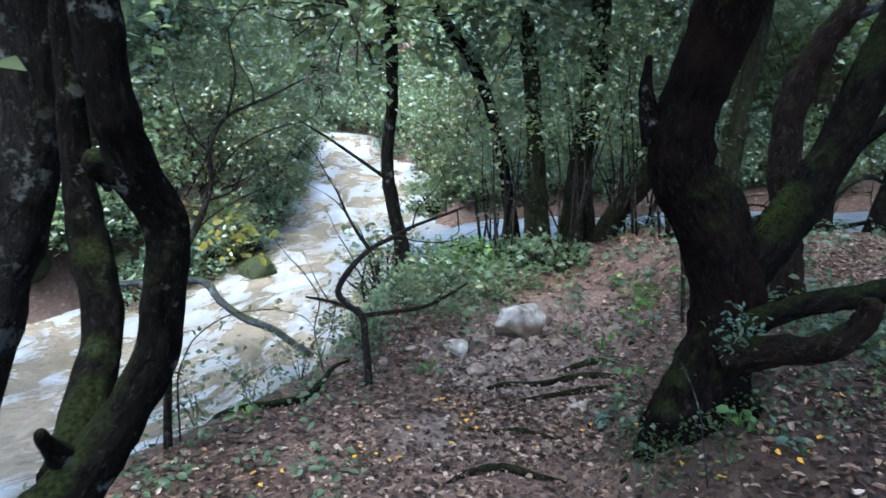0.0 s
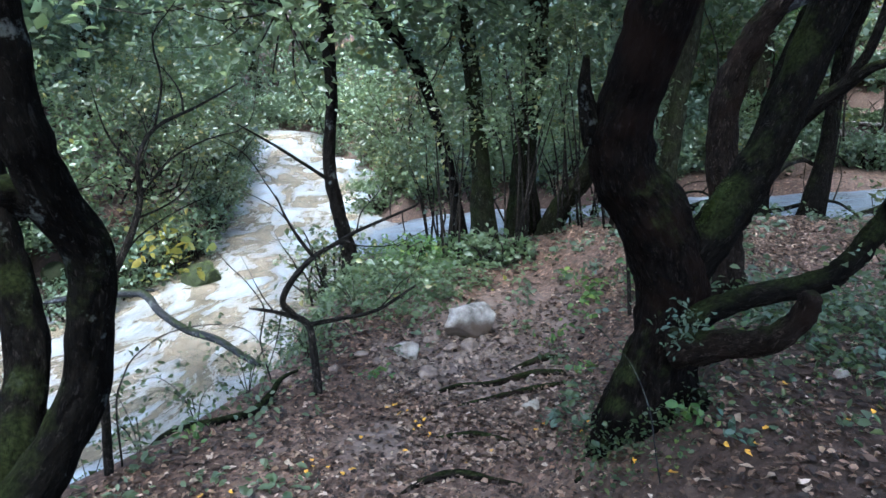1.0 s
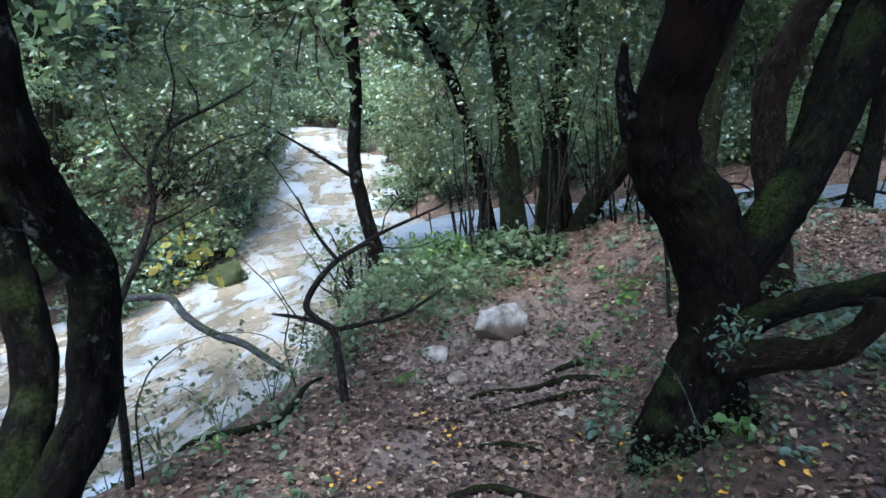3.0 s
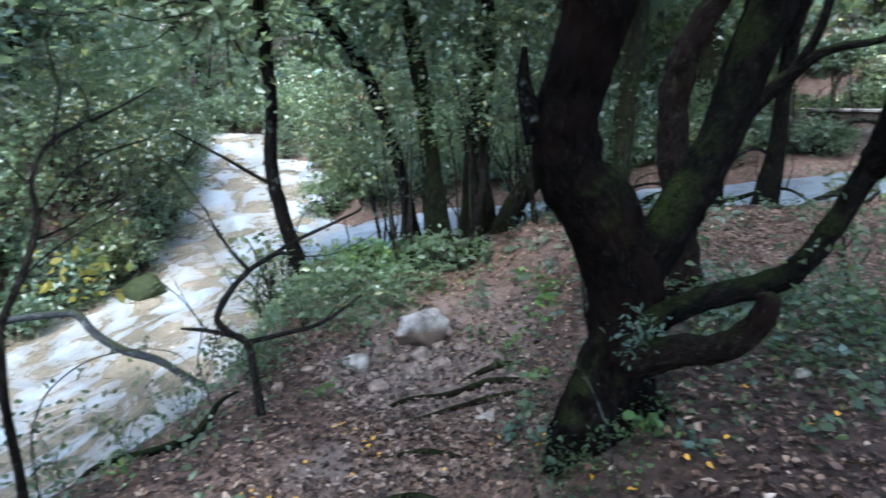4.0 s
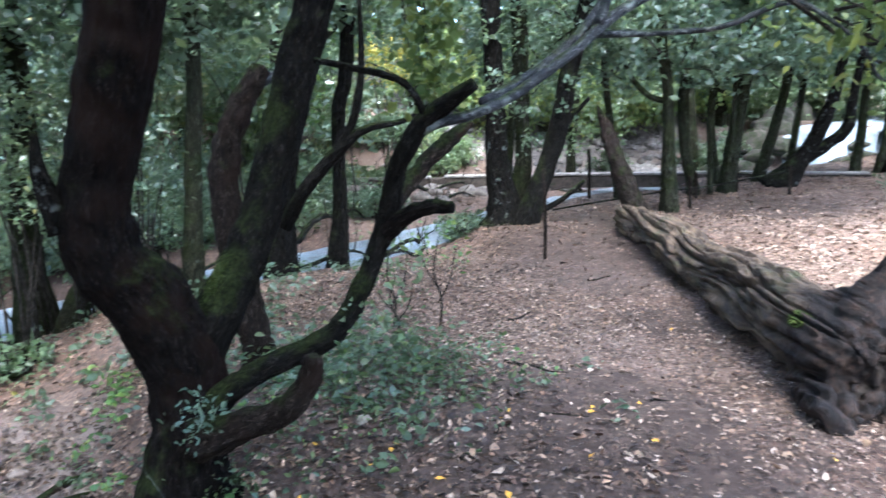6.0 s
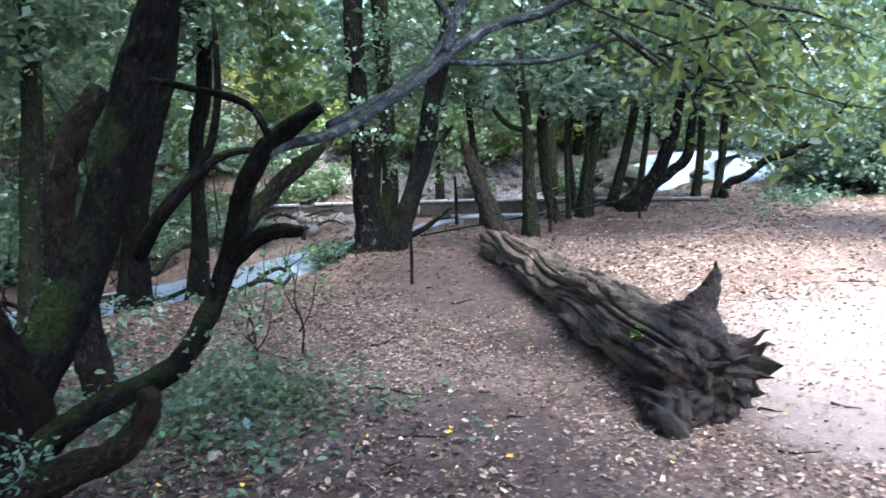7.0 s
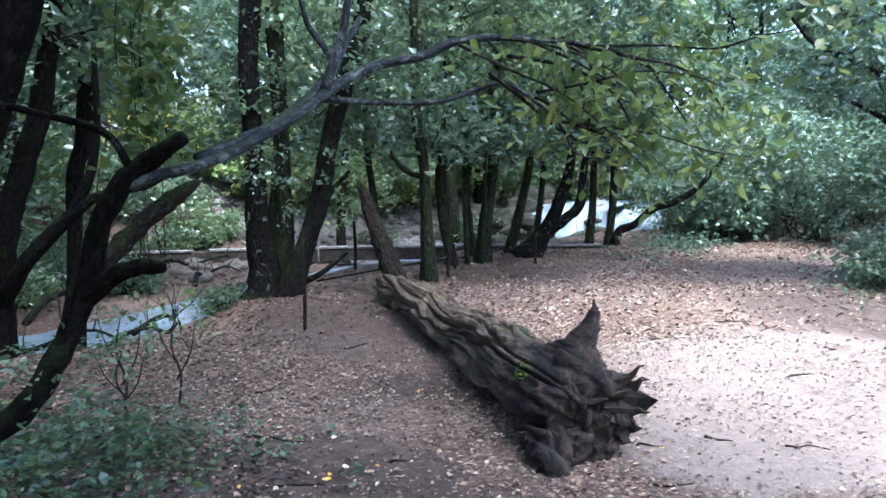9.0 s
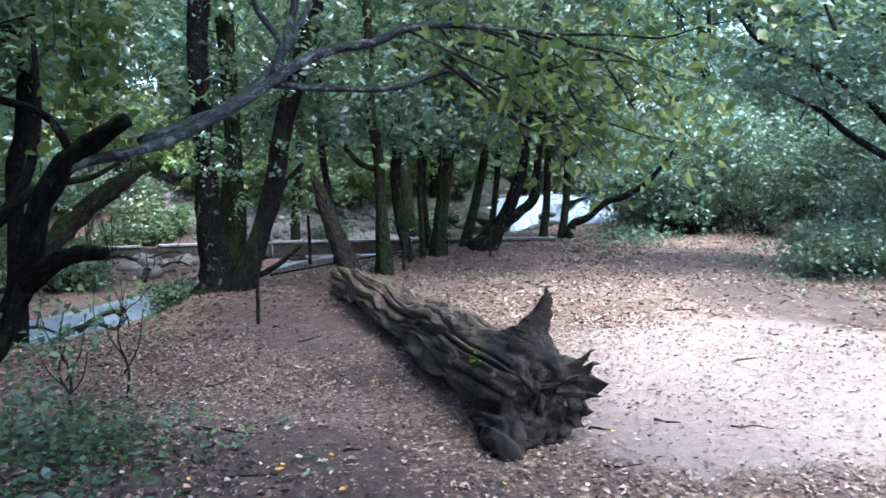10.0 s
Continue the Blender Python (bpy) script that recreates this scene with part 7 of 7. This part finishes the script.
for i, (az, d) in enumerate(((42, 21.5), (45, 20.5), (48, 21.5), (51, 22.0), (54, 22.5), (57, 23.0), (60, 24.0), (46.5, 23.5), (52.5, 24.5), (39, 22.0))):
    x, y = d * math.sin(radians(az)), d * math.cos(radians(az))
    shrub("far_bush", (x, y), (1.5, 1.3, 1.1), 60, 26, 0.3, 0.13, LEAF_PAINTED_SUN, "pale yellow-green bush above the far bank, sunlit glow painted in its leaves", "far bank bushes", 3, height=1.2)

# unseen trees added behind and beside the camera for shade, open above the clearing
for k, (x, y) in enumerate([(-3.6, -1.2), (-2.0, -3.4), (0.2, -3.6), (2.2, -4.6), (-5.0, 1.8), (-4.6, -4.2), (-1.0, -6.4), (2.6, -7.6), (-6.5, -1.5), (10.5, -10.5), (5.5, -10.5)]):
    copy_thing(protos[(k * 2) % 6], Matrix.Translation((x, y, hz(x, y))) @ Matrix.Rotation(k * 1.3, 4, "Z"))

# unseen leaf masses added high over the path and the waters to block light
def shade_canopy(tree, at, centre, spread, count, material):
    pts, hubs = clumps(centre, spread, count, 60, 0.5)
    # gap left so that sun reaches the clearing
    hole = ((pts[:, 0] - 7.6) / 3.6) ** 2 + ((pts[:, 1] + 2.4) / 3.0) ** 2 < 1
    leaf_mesh("high_crown", pts[~hole], 0.19, material, tree, origin=at, slim=0.6, droop=0.2)


def find(name):
    return [o for o in scene.objects if o.name.split(".")[0] == name and o.parent is None]


for kind, count in (("forked_tree", 32), ("leaning_tree", 12), ("bank_tree", 6), ("slender_tree", 3), ("clustered_tree", 8), ("clearing_tree", 3), ("curved_tree", 3)):
    for o in find(kind):
        p = o.location
        shade_canopy(o, tuple(p), (p.x + 0.5 - (p.x > 5), p.y, p.z + 6.2), (3.2, 3.0, 1.1), count, LEAF_DARK)
o = find("forked_tree")[0]
# added shade blockers, only parented to the forked tree, not its real crown
shade_canopy(o, tuple(o.location), (4.6, 1.4, 5.6), (3.0, 1.8, 0.8), 44, LEAF_DARK)
shade_canopy(o, tuple(o.location), (2.9, -1.3, 5.0), (1.7, 1.5, 0.6), 26, LEAF_DARK)
shade_canopy(o, tuple(o.location), (1.8, 0.4, 5.2), (1.5, 1.2, 0.6), 18, LEAF_DARK)
shade_canopy(o, tuple(o.location), (5.5, 3.6, 6.0), (2.6, 1.4, 0.8), 24, LEAF_DARK)
shade_canopy(o, tuple(o.location), (8.6, 10.6, 6.2), (2.6, 2.0, 0.9), 24, LEAF_DARK)
shade_canopy(o, tuple(o.location), (5.6, 11.4, 6.2), (2.0, 1.8, 0.9), 22, LEAF_DARK)
shade_canopy(o, tuple(o.location), (12.8, -2.2, 5.4), (1.8, 1.5, 0.7), 36, LEAF_DARK)
shade_canopy(o, tuple(o.location), (9.8, 2.4, 6.2), (1.8, 1.4, 0.8), 60, LEAF_DARK)
shade_canopy(o, tuple(o.location), (12.0, 1.2, 6.2), (2.6, 2.2, 0.9), 100, LEAF_DARK)
shade_canopy(o, tuple(o.location), (8.0, 2.2, 6.0), (1.6, 1.2, 0.7), 45, LEAF_DARK)
shade_canopy(o, tuple(o.location), (10.6, 0.6, 6.0), (1.5, 1.1, 0.7), 45, LEAF_DARK)
shade_canopy(o, tuple(o.location), (14.5, 3.0, 6.2), (2.6, 2.2, 0.9), 100, LEAF_DARK)
shade_canopy(o, tuple(o.location), (0.2, -0.6, 4.6), (2.2, 1.6, 0.7), 60, LEAF_DARK)

# ---- litter ----
def litter(name, n, box, size, material, label, keep):
    x, y = rng.uniform(box[0], box[1], n), rng.uniform(box[2], box[3], n)
    em, _, _ = near_line(x, y, MAIN)
    ec, _, _ = near_line(x, y, SIDE)
    ok = (em > 0.45) & (ec > 0.5) & keep(x, y)
    x, y = x[ok], y[ok]
    z = height(x, y) + rng.uniform(0.004, 0.018, len(x))
    return tagged(leaf_mesh(name, np.column_stack([x, y, z]), size, material, flat=0.82, slim=0.6, vary=0.5, ovate=size < 0.04), label, "leaf litter", kind="stuff")


def strewn(x, y):
    dark, pale = bare(x, y)
    return rng.random(len(x)) < (0.8 + 0.2 * np.sin(2.1 * x + 0.6) * np.sin(1.9 * y + 0.4)) * (1 - 0.35 * pale) * (1 - 0.40 * dark * (x > 2.0))


def tread(x, y):
    dark, pale = bare(x, y)
    return rng.random(len(x)) < (1 - 0.72 * dark) * (1 - 0.78 * pale) * (0.55 + 0.45 * step01(0.35, 0.6, 0.5 + 0.5 * np.sin(1.1 * x + 0.6) * np.sin(0.9 * y + 0.4)))


litter("leaf_litter", 30000, (-2.2, 3.2, 1.6, 5.6), 0.031, LITTER_DARK, "dark brown leaf litter on the path", strewn)
litter("leaf_litter", 7000, (0.0, 1.2, 3.3, 5.4), 0.036, LITTER, "pale litter and chips on the path", tread)
litter("leaf_litter", 105000, (1.9, 8.0, -0.8, 7.0), 0.022, LITTER, "pale brown leaf litter on the clearing", tread)
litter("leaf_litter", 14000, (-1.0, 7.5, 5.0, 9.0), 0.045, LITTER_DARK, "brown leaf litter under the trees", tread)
litter("leaf_litter", 70000, (7.5, 22.0, -4.0, 8.0), 0.045, LITTER, "pale brown leaf litter on the clearing", tread)
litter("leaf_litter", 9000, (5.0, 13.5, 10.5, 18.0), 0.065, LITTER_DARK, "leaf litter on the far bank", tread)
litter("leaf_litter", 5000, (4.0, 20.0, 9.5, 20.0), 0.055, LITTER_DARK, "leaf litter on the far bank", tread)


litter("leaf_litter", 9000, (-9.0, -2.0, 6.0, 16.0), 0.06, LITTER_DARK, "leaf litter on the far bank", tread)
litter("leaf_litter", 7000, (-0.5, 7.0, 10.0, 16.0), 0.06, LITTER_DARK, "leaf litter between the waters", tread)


litter("leaf_litter", 2600, (-1.6, 1.8, 2.0, 5.2), 0.026, LITTER_PALE, "pale dry leaves scattered on the path", tread)
litter("leaf_litter", 420, (1.6, 3.8, 1.4, 3.0), 0.034, LITTER_PALE, "pale fallen leaves on the black soil of the mound's foot", strewn)
litter("leaf_litter", 2000, (1.2, 5.2, 0.6, 4.2), 0.029, LITTER_PALE, "pale dry leaves scattered on the clearing", tread)
litter("leaf_litter", 3000, (4.5, 12.0, -2.0, 6.0), 0.034, LITTER_PALE, "pale dry leaves scattered on the clearing", tread)


def yellow_leaves():
    proto = None
    spots = [(-0.5, 3.4), (-0.44, 3.38), (-0.4, 3.42), (-0.28, 3.28), (-0.2, 3.65), (-0.85, 3.11), (0.12, 3.81), (0.1, 3.7), (0.19, 3.64), (0.78, 3.54), (1.17, 2.6), (1.39, 2.6), (1.43, 2.5), (1.56, 2.61), (1.82, 2.93), (-0.05, 3.98), (0.51, 3.4), (1.07, 2.8), (-1.01, 3.12), (0.05, 3.47), (0.36, 3.3), (0.96, 3.26),
             (2.75, 2.57), (2.66, 2.53), (3.08, 2.3), (3.36, 2.2), (4.74, 2.87), (3.43, 1.25), (4.42, 1.0), (3.04, 1.89), (2.05, 2.64), (1.91, 2.59), (2.07, 2.31), (2.63, 1.95), (2.19, 2.02), (0.14, 3.76), (0.16, 3.86), (-0.47, 3.33), (-0.36, 3.36), (0.02, 3.9), (-0.9, 3.05), (-0.82, 3.16)]
    for i, (x, y) in enumerate(spots):
        for k in range(1 if i % 3 else 2):
            px, py = x + 0.05 * k, y + 0.03 * k
            if proto is None:
                proto = leaf_mesh("fallen_leaf", [(0, 0, 0)], 0.042, LITTER_YELLOW, flat=0.95, slim=0.7, vary=0, ovate=True)
                tagged(proto, "single yellow leaf lying on the ground", "leaf", "yellow leaves")
                ob = proto
            else:
                ob = proto.copy()
                scene.collection.objects.link(ob)
            ob.location = (px, py, hz(px, py) + 0.02)
            ob.rotation_euler = (0.3 * math.sin(i), 0.3 * math.cos(i * 2), i * 2.4 + k)
            ob.scale = (0.7 + 0.35 * math.sin(3 * i + k) ** 2, 0.6 + 0.6 * math.cos(5 * i + k) ** 2, 1.0)


yellow_leaves()
